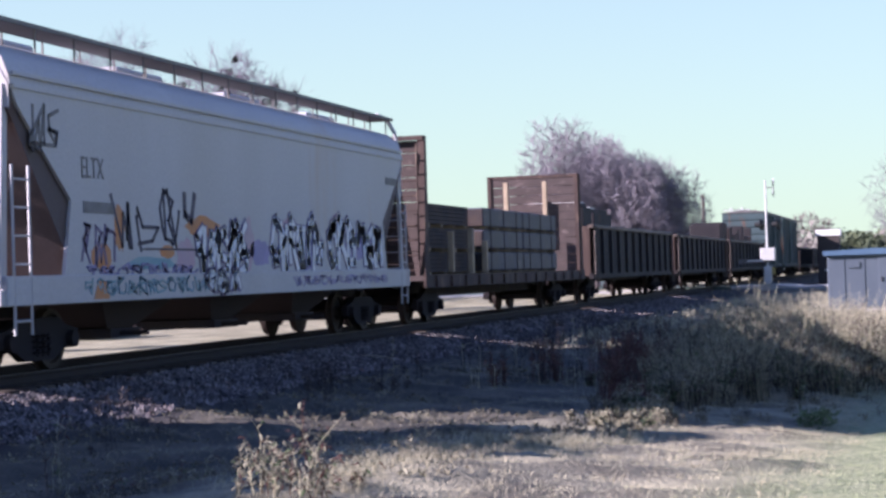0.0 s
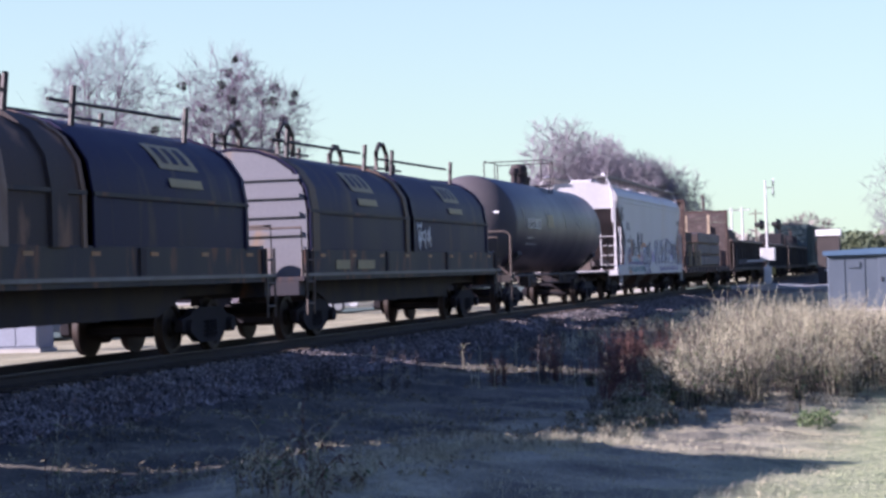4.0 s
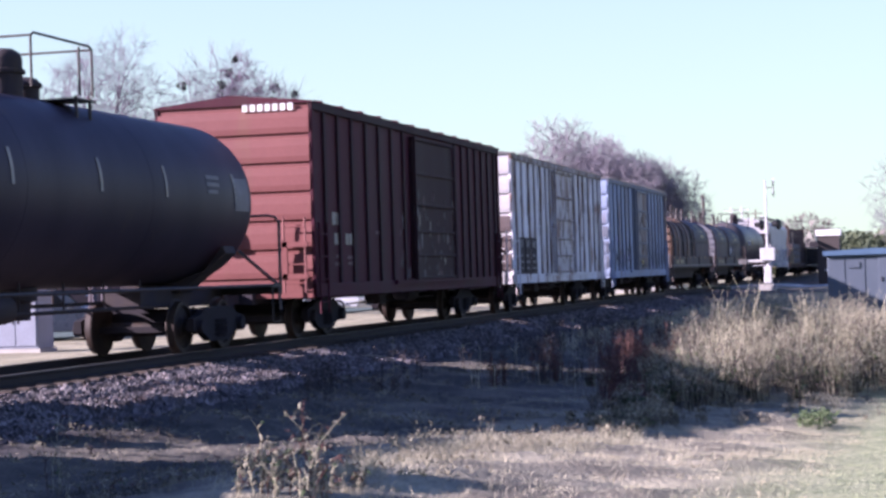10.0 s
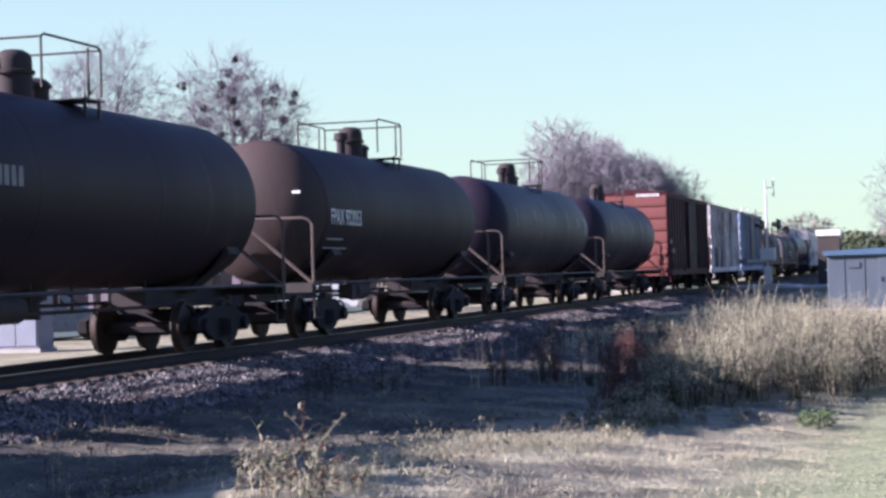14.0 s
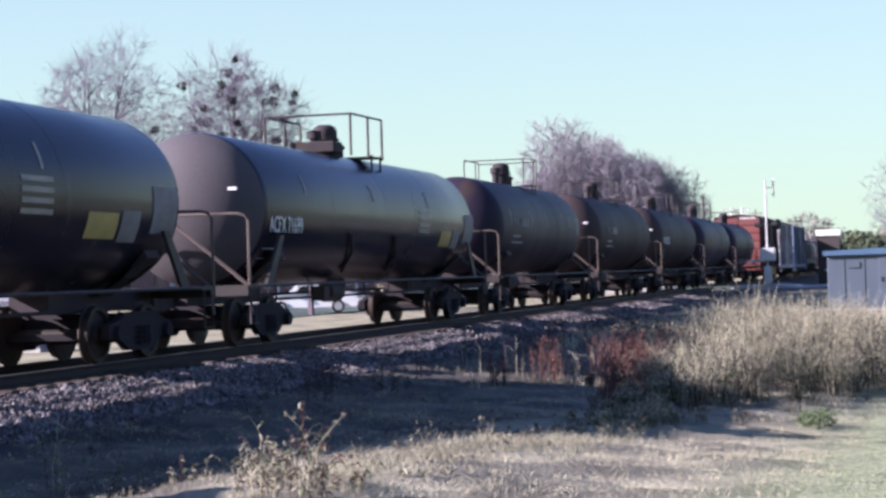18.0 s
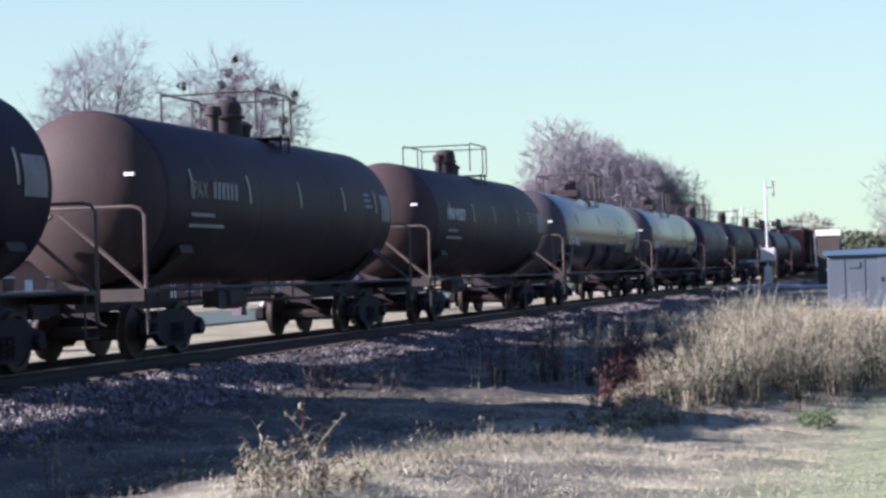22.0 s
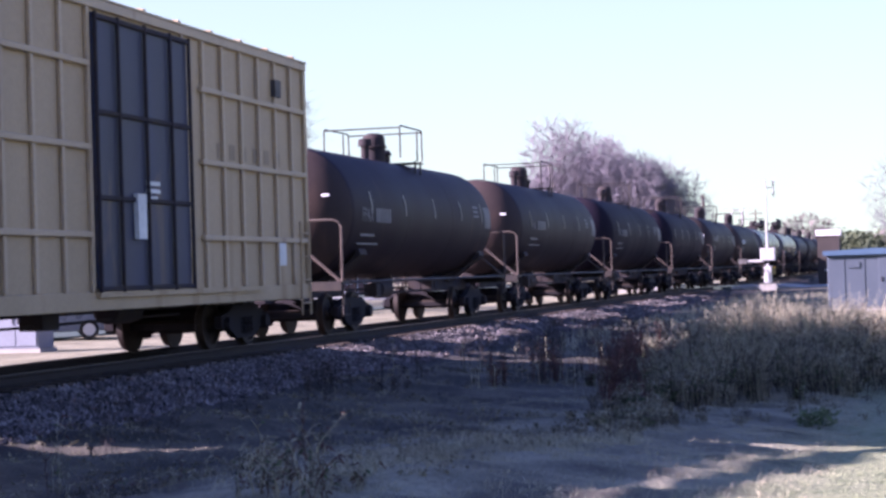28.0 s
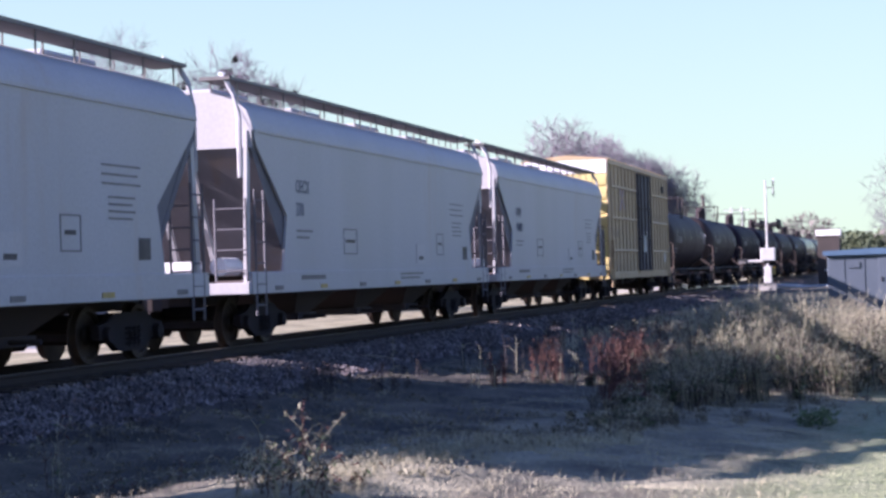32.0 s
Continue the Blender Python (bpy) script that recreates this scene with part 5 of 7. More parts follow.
def bulkhead_flat(front, rear, label, seed=0):
    rnd = random.Random(seed)
    ob, L = car("bulkhead_flatcar", label, "flatcar", *marks(front, rear))
    h, W = L / 2, HALF_W - 0.05
    box_part("deck", -h, h, -W, W, 1.02, 1.14, M["timber"], ob)
    for s in (-1, 1):
        bm = bmesh.new()
        bm_prism(bm, [(-h, 1.16), (h, 1.16), (h, 0.86), (-h, 0.86)], "y", s * W, s * (W + 0.06))
        part("side_sill", bm, M["rust"], ob)
        for i in range(14):
            x = -h + 0.9 + i * (L - 1.8) / 13
            box_part("stake_pocket", x - 0.09, x + 0.09, *sorted((s * (W + 0.06), s * (W + 0.11))), 0.88, 1.12, M["rust"], ob)
        bogie(ob, s * (h - 2.2))
        coupler(ob, s * h, s)
    bm = bmesh.new()
    bm_prism(bm, [(-h + 0.3, 1.02), (h - 0.3, 1.02), (h - 3.2, 0.6), (-h + 3.2, 0.6)], "y", -0.4, 0.4)
    part("centre_sill", bm, M["steel_dark"], ob)
    ztop = 4.35
    for s in (-1, 1):
        x = s * (h - 0.45)
        plank_wall(ob, x - 0.06, 1.14, ztop - 0.1, 11, 0.12, W - 0.1)
        for y in (-W + 0.05, W - 0.05, -0.5, 0.5):
            bm = bmesh.new()
            bm_prism(bm, [(x + s * 0.07, 1.14), (x + s * 0.4, 1.14), (x + s * 0.3, 2.4), (x + s * 0.18, ztop), (x + s * 0.07, ztop)], "y", y - 0.08, y + 0.08)
            part("bulkhead_post", bm, M["rust"], ob)
        box_part("bulkhead_cap", *sorted((x - 0.08, x + 0.22 * s)), -W, W, ztop - 0.1, ztop, M["rust"], ob)
        for y in (-W, W):
            q = 1 if y > 0 else -1
            box_part("bulkhead_edge", x - 0.1, x + 0.1, *sorted((y, y - q * 0.12)), 1.14, ztop, M["rust"], ob)
        ladder(ob, x + s * 0.42, x + s * 0.42, -W + 0.1, -W + 0.55, 1.1, ztop - 0.2, M["rust"], 9)
    return ob, L


def gondola(front, rear, label, ztop=2.66, paint="gondola", ribs=12):
    ob, L = car("gondola", label, "gondola car", *marks(front, rear), group="gondola cars of the train")
    h, W = L / 2, HALF_W - 0.12
    for s in (-1, 1):
        box_part("side_wall", -h + 0.1, h - 0.1, *sorted((s * W, s * (W - 0.06))), 0.95, ztop, M[paint], ob)
        box_part("top_chord", -h, h, *sorted((s * (W - 0.1), s * (W + 0.1))), ztop - 0.08, ztop + 0.05, M["handrail"], ob, bevel=0.02)
        box_part("bottom_sill", -h, h, *sorted((s * (W - 0.1), s * (W + 0.06))), 0.85, 1.02, M[paint], ob)
        for i in range(ribs):
            x = -h + 0.25 + i * (L - 0.5) / (ribs - 1)
            box_part("side_rib", x - 0.07, x + 0.07, *sorted((s * W, s * (W + 0.1))), 1.02, ztop - 0.08, M[paint], ob)
        box_part("end_wall", *sorted((s * (h - 0.1), s * (h - 0.18))), -W, W, 0.95, ztop, M["rust"], ob)
        bogie(ob, s * (h - 2.1))
        coupler(ob, s * h, s)
        ladder(ob, s * (h - 0.55), s * (h - 0.1), -W - 0.12, -W - 0.12, 0.5, ztop, M["handrail"], 5, "side_ladder")
    box_part("floor", -h + 0.15, h - 0.15, -W + 0.05, W - 0.05, 1.0, 1.1, M["rust"], ob)
    bm = bmesh.new()
    bm_prism(bm, [(-h + 0.3, 1.0), (h - 0.3, 1.0), (h - 3.2, 0.7), (-h + 3.2, 0.7)], "y", -0.4, 0.4)
    part("centre_sill", bm, M["steel_dark"], ob)
    return ob, L

# ---- the train, from its head to its tail ----
gondola(-6200, -5000, "dark gondola car far down the train", 2.6)
gondola(-4960, -4440, "dark gondola car behind a teal boxcar", 2.6)
box_car(-4400, -3960, "dark teal high boxcar with plain sides", "teal", "teal", "teal", 4.9, 0.95, [i / 12 for i in range(1, 12)], (0.42, 0.58), "teal")
box_car(-3920, -3560, "dark teal high boxcar with plain sides", "teal", "teal", "teal", 4.9, 0.95, [i / 12 for i in range(1, 12)], (0.42, 0.58), "teal")
gondola(-3520, -2880, "dark gondola car loaded with upright scrap", 2.62)
gondola(-2840, -2280, "long dark gondola car with ribbed sides", 2.62)
gondola(-2235, -1705, "dark gondola car with ribbed sides and crates aboard", 2.66)
flat, flat_len = bulkhead_flat(-1652, -1128, "rusty bulkhead flatcar carrying wrapped lumber")


def load(name, label, category, mark, group=""):
    ob = thing(name, label, category, group)
    CARS.append((ob, mark * K))
    return ob


def lumber_pack(mark, x0, x1, y0, y1, z0, z1, wrapped):
    ob = load("lumber_pack", "grey-wrapped lumber pack strapped on a flatcar" if wrapped else "unwrapped dark lumber pack on a flatcar", "lumber", mark, "lumber packs on the flatcar")
    h = 5
    if wrapped:
        box_part("wrap", x0, x1, y0, y1, z0 + 0.08, z1, M["lumber_wrap"], ob, bevel=0.03)
        for i in range(3):
            x = x0 + (i + 0.5) * (x1 - x0) / 3
            box_part("strap", x - 0.03, x + 0.03, y0 - 0.012, y1 + 0.012, z0 + 0.07, z1 + 0.012, M["steel_dark"], ob)
        box_part("pack_end", x0 - 0.02, x0 + 0.03, y0 + 0.03, y1 - 0.03, z0 + 0.1, z1 - 0.04, M["lumber_end"], ob)
    else:
        for i in range(h):
            zz = z0 + 0.08 + (z1 - z0 - 0.08) * i / h
            box_part("board_layer", x0 + 0.03 * (i % 2), x1, y0, y1, zz, zz + (z1 - z0 - 0.08) / h - 0.012, M["lumber_end"], ob)
    for i in range(4):
        x = x0 + 0.3 + i * (x1 - x0 - 0.6) / 3
        box_part("bolster_board", x - 0.05, x + 0.05, y0, y1, z0, z0 + 0.08, M["stake"], ob)


FLAT_MID = (-1652 - 1128) / 2
for r, z in enumerate((1.14, 1.72, 2.30)):
    for y0, y1 in ((-1.42, -0.04), (0.04, 1.42)):
        lumber_pack(FLAT_MID, -3.6, 1.2, y0, y1, z, z + 0.57, True)
        lumber_pack(FLAT_MID, 1.35, 6.2, y0, y1, z, z + 0.57, True)
        if r < 2 or y0 < 0:
            lumber_pack(FLAT_MID, -8.4, -3.75 - 0.25 * r, y0 + 0.25, y1, z, z + 0.57, False)
for x, y, z0, z1 in ((-3.7, -1.46, 1.14, 2.0), (8.9, -0.55, 2.6, 4.1), (8.9, 0.75, 2.6, 4.1), (-5.2, -1.46, 1.14, 2.3), (-7.0, -1.4, 1.2, 2.2), (9.0, -0.1, 1.2, 2.6)):
    ob = load("wooden_stake", "pale sunlit wooden stake on a flatcar", "stake", FLAT_MID, "stakes on the flatcar")
    box_part("post", x - 0.07, x + 0.07, y - 0.07, y + 0.07, z0, z1, M["stake"], ob, bevel=0.01)
for x0, x1, z0, z1 in ((-9.6, -7.9, 1.1, 3.5), (-7.4, -3.6, 1.1, 3.35)):
    ob = load("scrap_crate", "dark steel crate riding in a gondola", "crate", (-2235 - 1705) / 2)
    bm = bmesh.new()
    bm_box(bm, x0, x1, -1.1, 1.1, z0, z1 - 0.15)
    bm_box(bm, x0 + 0.2, x1 - 0.4, -1.0, 1.0, z1 - 0.15, z1)
    part("crate_body", bm, M["gondola"], ob, bevel=0.02)
    box_part("crate_lid", x0 + 0.3, x0 + 1.3, -0.9, 0.9, z1, z1 + 0.06, M["white_mark"], ob)
rnd = random.Random(5)
for i in range(14):
    ob = load("scrap_post", "dark upright scrap iron in a gondola", "scrap iron", (-3520 - 2880) / 2, "scrap in the gondola")
    x = -10.5 + i * 1.5
    w = rnd.uniform(0.15, 0.5)
    box_part("bar", x - w, x + w, -0.9, 0.9, 1.1, 3.3 + rnd.uniform(-0.3, 0.5), M["gondola"], ob, bevel=0.03)

hopper_car(-1096, -612, "off-white covered hopper with sprayed graffiti", "hopper_white", "graffiti", 3)
tank_car(-574, -150, "black tank car with white stencils and a yellow panel", "tank_navy", 1.42, 2.54, seed=1,
         text=("PLCX 224229", -5.6, 2.42, 0.3, "white_mark"), logo=-2.6, head="tank_dust_lit")
coil_car(-108, 312, "coil car with two navy round hoods and faded emblems", [
    dict(span=(0.03, 0.455), mat="coil_blue", end_mat="coil_grey", logo=True, bails="arch"),
    dict(span=(0.475, 0.92), mat="coil_blue", logo=True, bails="arch", sprayed=True)], 2)
coil_car(352, 778, "coil car with one rusty and one grey round hood", [
    dict(span=(0.03, 0.545), mat="coil_dark", rib_mat="coil_rust", ribs=5, end_mat="coil_rust", logo=False, bails="arch"),
    dict(span=(0.56, 0.925), mat="coil_blue", logo=True)], 3)
box_car(819, 1213, "faded slate-blue boxcar with graffiti and a rusty door", "blue", "blue_rib", "blue", 4.43, 0.83,
        [0.022, 0.081, 0.142, 0.20, 0.258, 0.32, 0.383, 0.66, 0.72, 0.78, 0.84, 0.90, 0.962], (0.41, 0.605), "blue_door", 4, "blue")
box_car(1254, 1633, "peeling white boxcar streaked with rust", "white_rust", "white_rib", "hopper_white", 4.43, 0.83,
        [0.045, 0.10, 0.165, 0.22, 0.28, 0.335, 0.375, 0.655, 0.71, 0.765, 0.83, 0.90, 0.96], (0.40, 0.605), "white_door", 5, "white", rib_w=0.05)
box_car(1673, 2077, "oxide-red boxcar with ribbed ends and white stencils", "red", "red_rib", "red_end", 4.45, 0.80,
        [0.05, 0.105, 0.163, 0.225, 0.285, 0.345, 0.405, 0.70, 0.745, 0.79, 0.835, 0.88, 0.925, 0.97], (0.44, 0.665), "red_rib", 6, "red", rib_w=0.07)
TANKS = [
    (2118, 2501, "tank_black", 1.38, ("UTLX", -5.0, 2.5, 0.26, "grey_mark"), None),
    (2541, 2926, "tank_black", 1.40, ("DBUX", -5.0, 2.5, 0.26, "grey_mark"), None),
    (2966, 3343, "tank_brown", 1.40, ("FPAX 932053", -5.9, 2.2, 0.32, "white_mark"), "head_brown"),
    (3383, 3760, "tank_brown", 1.40, ("FPAX", -4.6, 2.45, 0.26, "grey_mark"), "head_brown"),
    (3800, 4162, "tank_black", 1.36, ("FPAX", -4.6, 2.45, 0.26, "grey_mark"), None),
]
# letters that cannot be read are bars, so only the marks that can be made out stay as text
for i, (f, r, paint, rad, text, head) in enumerate(TANKS):
    text = text if text[0].startswith("FPAX 9") else ("FPAX", *text[1:]) if text[0] == "FPAX" else None
    tank_car(f, r, "dusty black tank car with a railed top platform" if paint != "tank_brown" else "brown-black tank car with a railed top platform",
             paint, rad, 2.5, seed=10 + i, text=text, head=head, stripes=paint == "tank_black")
tank_car(4200, 4656, "glossy black long tank car with white stencils", "tank_gloss", 1.38, 2.44, "corner", ("ACFX 71699", -7.4, 2.0, 0.3, "white_mark"), True, 20, stripes=False, head="tank_dust_lit")
tank_car(4696, 5163, "glossy black long tank car with white stencils", "tank_gloss", 1.38, 2.42, "corner", ("ACFX 71692", -7.4, 2.0, 0.3, "white_mark"), True, 21, stripes=False, head="tank_dust_lit")
for i, (f, r, paint, head, text) in enumerate((
        (5203, 5587, "tank_brown", "head_brown", ("FPAX 932029", -5.3, 2.5, 0.28, "white_mark")), (5627, 6006, "tank_brown", "head_brown", ("FPAX", -5.3, 2.5, 0.28, "grey_mark")),
        (6046, 6424, "tank_jet", None, None), (6464, 6854, "tank_jet", None, ("FPAX", -5.3, 2.4, 0.26, "grey_mark")), (6894, 7272, "tank_brown", "head_brown", ("FPAX", -4.9, 2.4, 0.26, "grey_mark")), (7312, 7692, "tank_brown", "head_brown", ("FPAX", -5.6, 2.3, 0.3, "grey_mark")))):
    tank_car(f, r, "dusty black tank car with a railed top platform" if paint != "tank_brown" else "brown-black tank car with a railed top platform",
             paint, 1.38, 2.5, seed=30 + i, head=head, text=text)
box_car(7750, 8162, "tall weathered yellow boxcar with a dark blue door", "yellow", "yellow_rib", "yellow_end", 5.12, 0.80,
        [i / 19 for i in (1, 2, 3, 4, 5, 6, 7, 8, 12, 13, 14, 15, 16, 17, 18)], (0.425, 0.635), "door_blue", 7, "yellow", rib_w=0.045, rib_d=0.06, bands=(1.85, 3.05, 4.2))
hopper_car(8184, 8630, "clean pale grey covered hopper", "hopper", "plain", 8, ("SHPX", "450402"))
hopper_car(8657, 9114, "clean pale grey covered hopper", "hopper", "plain", 9, ("OECX", "370"))
hopper_car(9160, 9640, "clean pale grey covered hopper", "hopper", "plain", 10)
# stays out of view; added so the train's shadow continues on the ground
hopper_car(9690, 10120, "clean pale grey covered hopper", "hopper", "plain", 11)

# ---- ground ----


def smooth_step(a, b, v):
    t = np.clip((v - a) / (b - a), 0, 1)
    return t * t * (3 - 2 * t)


def ground_z(x, y):
    """Height of the ground: a lawn that falls away into a hollow beside the railway bank, flat land beyond."""
    x, y = np.asarray(x, float), np.asarray(y, float)
    low = np.interp(x, [0, 8, 12.4, 14.4, 18.7, 25, 32, 45, 66, 90], [-0.40, -0.33, -0.36, -0.48, -0.76, -1.18, -1.28, -1.05, -0.62, -0.34])
    t = np.clip((9.4 - y) / 8.4, 0, 1)
    z = -0.48 + (low + 0.48) * t ** 1.1
    z = z + 0.22 * np.exp(-((y - 4.1) / 1.5) ** 2) * smooth_step(8, 11, x) * (1 - smooth_step(15, 21, x))
    z = z - 0.10 * np.exp(-((y - 7.0) / 1.3) ** 2) * (1 - smooth_step(22, 28, x))
    bank = smooth_step(9.0, 11.2, y) * (1 - smooth_step(14.4, 16.2, y))
    z = z * (1 - bank) + (-0.30) * bank
    beyond = smooth_step(16.0, 22.0, y)
    z = z * (1 - beyond) + (-0.60) * beyond
    road = smooth_step(96, 102, x) * (1 - smooth_step(114, 122, x))
    z = z * (1 - road * 0.8) + (-0.14) * road * 0.8
    bumps = 0.035 * np.sin(x * 1.9 + y * 0.7) * np.sin(y * 2.3 - x * 0.5) + 0.02 * np.sin(x * 5.1 + 1) * np.sin(y * 4.3)
    rough = 0.010 * np.sin(x * 7.3 + 2.0 * np.sin(y * 2.1)) * np.sin(y * 8.1 + 1.7 * np.sin(x * 1.9)) + 0.014 * np.sin(x * 13.7 + y * 5.3) * np.sin(y * 15.1 - x * 3.1)
    near = smooth_step(0.8, 2.2, y) * (1 - smooth_step(30, 40, x))
    return z + bumps * (1 - bank) * smooth_step(-5, 3, y) + rough * near * (1 - 0.6 * bank)


def graded(lo, hi, fine_lo, fine_hi, step, grow):
    v = list(np.arange(fine_lo, fine_hi, step))
    s, p = step, fine_lo
    while p > lo:
        s *= grow
        p -= s
        v.insert(0, p)
    s, p = step, v[-1]
    while p < hi:
        s *= grow
        p += s
        v.append(p)
    return np.array(v)


gx = graded(-900, 3500, 8.5, 34, 0.14, 1.1)
gy = graded(-900, 2600, -1, 10, 0.14, 1.1)
GX, GY = np.meshgrid(gx, gy, indexing="ij")
GZ = ground_z(GX, GY)
nx, ny = len(gx), len(gy)
idx = np.arange(nx * ny).reshape(nx, ny)
quads = np.stack([idx[:-1, :-1], idx[1:, :-1], idx[1:, 1:], idx[:-1, 1:]], -1).reshape(-1, 4)


def ground_material():
    m = bpy.data.materials.new("winter_ground")
    m.use_nodes = True
    nt, n, ln = m.node_tree, m.node_tree.nodes, m.node_tree.links.new
    b = n["Principled BSDF"]
    b.inputs["Roughness"].default_value = 0.95
    co = n.new("ShaderNodeTexCoord")
    sep = n.new("ShaderNodeSeparateXYZ")
    ln(co.outputs["Object"], sep.inputs[0])

    def noise_tex(scale, detail=6):
        t = n.new("ShaderNodeTexNoise")
        t.inputs["Scale"].default_value, t.inputs["Detail"].default_value = scale, detail
        ln(co.outputs["Object"], t.inputs["Vector"])
        return t

    def ramp(fac, c0, c1, p0=0.35, p1=0.65):
        r = n.new("ShaderNodeValToRGB")
        r.color_ramp.elements[0].position, r.color_ramp.elements[1].position = p0, p1
        r.color_ramp.elements[0].color, r.color_ramp.elements[1].color = (*c0, 1), (*c1, 1)
        ln(fac, r.inputs["Fac"])
        return r.outputs["Color"]

    def mix(fac, a, c):
        q = n.new("ShaderNodeMix")
        q.data_type = "RGBA"
        ln(fac, q.inputs["Factor"])
        ln(a, q.inputs["A"])
        ln(c, q.inputs["B"])
        return q.outputs["Result"]

    def edge(axis, a, c, wobble=1.2):
        w = noise_tex(0.5, 4)
        ma = n.new("ShaderNodeMath")
        ma.operation = "MULTIPLY_ADD"
        ma.inputs[1].default_value = wobble
        ln(w.outputs["Fac"], ma.inputs[0])
        ln(sep.outputs[axis], ma.inputs[2])
        mr = n.new("ShaderNodeMapRange")
        mr.interpolation_type = "SMOOTHSTEP"
        mr.inputs["From Min"].default_value, mr.inputs["From Max"].default_value = a + wobble / 2, c + wobble / 2
        ln(ma.outputs[0], mr.inputs["Value"])
        return mr.outputs[0]

    n1, n2, n3 = noise_tex(0.9), noise_tex(7.0), noise_tex(0.08, 3)
    lawn = ramp(n2.outputs["Fac"], (0.16, 0.195, 0.09), (0.28, 0.30, 0.175))
    straw = ramp(n1.outputs["Fac"], (0.07, 0.063, 0.047), (0.29, 0.268, 0.185))
    # dark soil, taken nearly to black: the train's shade is in its colour
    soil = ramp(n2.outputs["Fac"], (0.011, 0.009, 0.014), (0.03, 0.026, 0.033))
    tan = ramp(n1.outputs["Fac"], (0.17, 0.15, 0.085), (0.32, 0.295, 0.19))
    field = ramp(n3.outputs["Fac"], (0.30, 0.26, 0.15), (0.38, 0.34, 0.2))
    col = mix(edge("Y", 0.4, 2.2), lawn, straw)
    # litter band, its colour lowered for the shade beside the train
    shaded_litter = ramp(n1.outputs["Fac"], (0.03, 0.027, 0.022), (0.15, 0.132, 0.095), 0.4, 0.72)
    col = mix(edge("Y", 4.2, 6.0), col, shaded_litter)
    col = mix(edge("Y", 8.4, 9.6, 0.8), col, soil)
    col = mix(edge("Y", 14.6, 16.5), col, tan)
    col = mix(edge("Y", 120, 160), col, field)
    fine = noise_tex(24, 5)
    g = ramp(fine.outputs["Fac"], (0.5, 0.5, 0.5), (1.2, 1.2, 1.2), 0.3, 0.7)
    mu = n.new("ShaderNodeMix")
    mu.data_type, mu.blend_type = "RGBA", "MULTIPLY"
    mu.inputs["Factor"].default_value = 0.7
    ln(col, mu.inputs["A"])
    ln(g, mu.inputs["B"])
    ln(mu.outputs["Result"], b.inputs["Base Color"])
    bp = n.new("ShaderNodeBump")
    bp.inputs["Strength"].default_value, bp.inputs["Distance"].default_value = 0.7, 0.05
    ln(fine.outputs["Fac"], bp.inputs["Height"])
    ln(bp.outputs[0], b.inputs["Normal"])
    return m


M["ground"] = ground_material()
me = raw_mesh("ground", np.stack([GX, GY, GZ], -1).reshape(-1, 3).tolist(), quads.tolist(), M["ground"])
me.shade_smooth()
tagged(new("ground", me), "winter ground of lawn, dry grass and bare soil", "ground", kind="structure")

# ---- track ----
track = thing("track", "railway track on a grey ballast bank", "railway track", kind="structure")
bm = bmesh.new()
bm_prism(bm, [(-3.0, -0.62), (-2.5, -0.40), (-1.6, -0.27), (-1.2, -0.2), (1.2, -0.2), (1.6, -0.27), (2.6, -0.42), (3.0, -0.62)], "x", -60, 900)
bmesh.ops.translate(bm, verts=bm.verts, vec=(0, TRACK_Y, 0))
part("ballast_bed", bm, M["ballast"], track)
for s in (-1, 1):
    y = TRACK_Y + 0.7525 * s
    bm = bmesh.new()
    bm_prism(bm, [(y - 0.075, -0.165), (y - 0.075, -0.15), (y - 0.012, -0.13), (y - 0.01, -0.05), (y - 0.036, -0.035), (y - 0.036, -0.006),
                  (y + 0.036, -0.006), (y + 0.036, -0.035), (y + 0.01, -0.05), (y + 0.012, -0.13), (y + 0.075, -0.15), (y + 0.075, -0.165)], "x", -60, 900)
    rl = part("rail", bm, M["rail"], track)
    bm = bmesh.new()
    bm_box(bm, -60, 900, y - 0.034, y + 0.034, -0.006, 0.0)
    part("railhead", bm, M["railhead"], rl, "polished running surface")

# ---- trees ----


def prisms(segs):
    """Three-sided tapered bars for a list of (start, end, start radius, end radius)."""
    a = np.array([s[0] for s in segs], float)
    b = np.array([s[1] for s in segs], float)
    ra = np.array([s[2] for s in segs])[:, None]
    rb = np.array([s[3] for s in segs])[:, None]
    d = b - a
    d /= np.linalg.norm(d, axis=1, keepdims=True) + 1e-9
    ref = np.where(np.abs(d[:, 2:3]) > 0.9, np.array([[1.0, 0, 0]]), np.array([[0, 0, 1.0]]))
    u = np.cross(d, ref)
    u /= np.linalg.norm(u, axis=1, keepdims=True) + 1e-9
    w = np.cross(d, u)
    vs = []
    for k in range(3):
        c, s = math.cos(2.0944 * k), math.sin(2.0944 * k)
        vs.append((a + (u * c + w * s) * ra, b + (u * c + w * s) * rb))
    verts = np.stack([vs[0][0], vs[1][0], vs[2][0], vs[0][1], vs[1][1], vs[2][1]], 1).reshape(-1, 3)
    o = np.arange(len(segs))[:, None] * 6
    faces = np.concatenate([o + np.array([[0, 1, 4, 3]]), o + np.array([[1, 2, 5, 4]]), o + np.array([[2, 0, 3, 5]])])
    return verts.tolist(), faces.tolist()


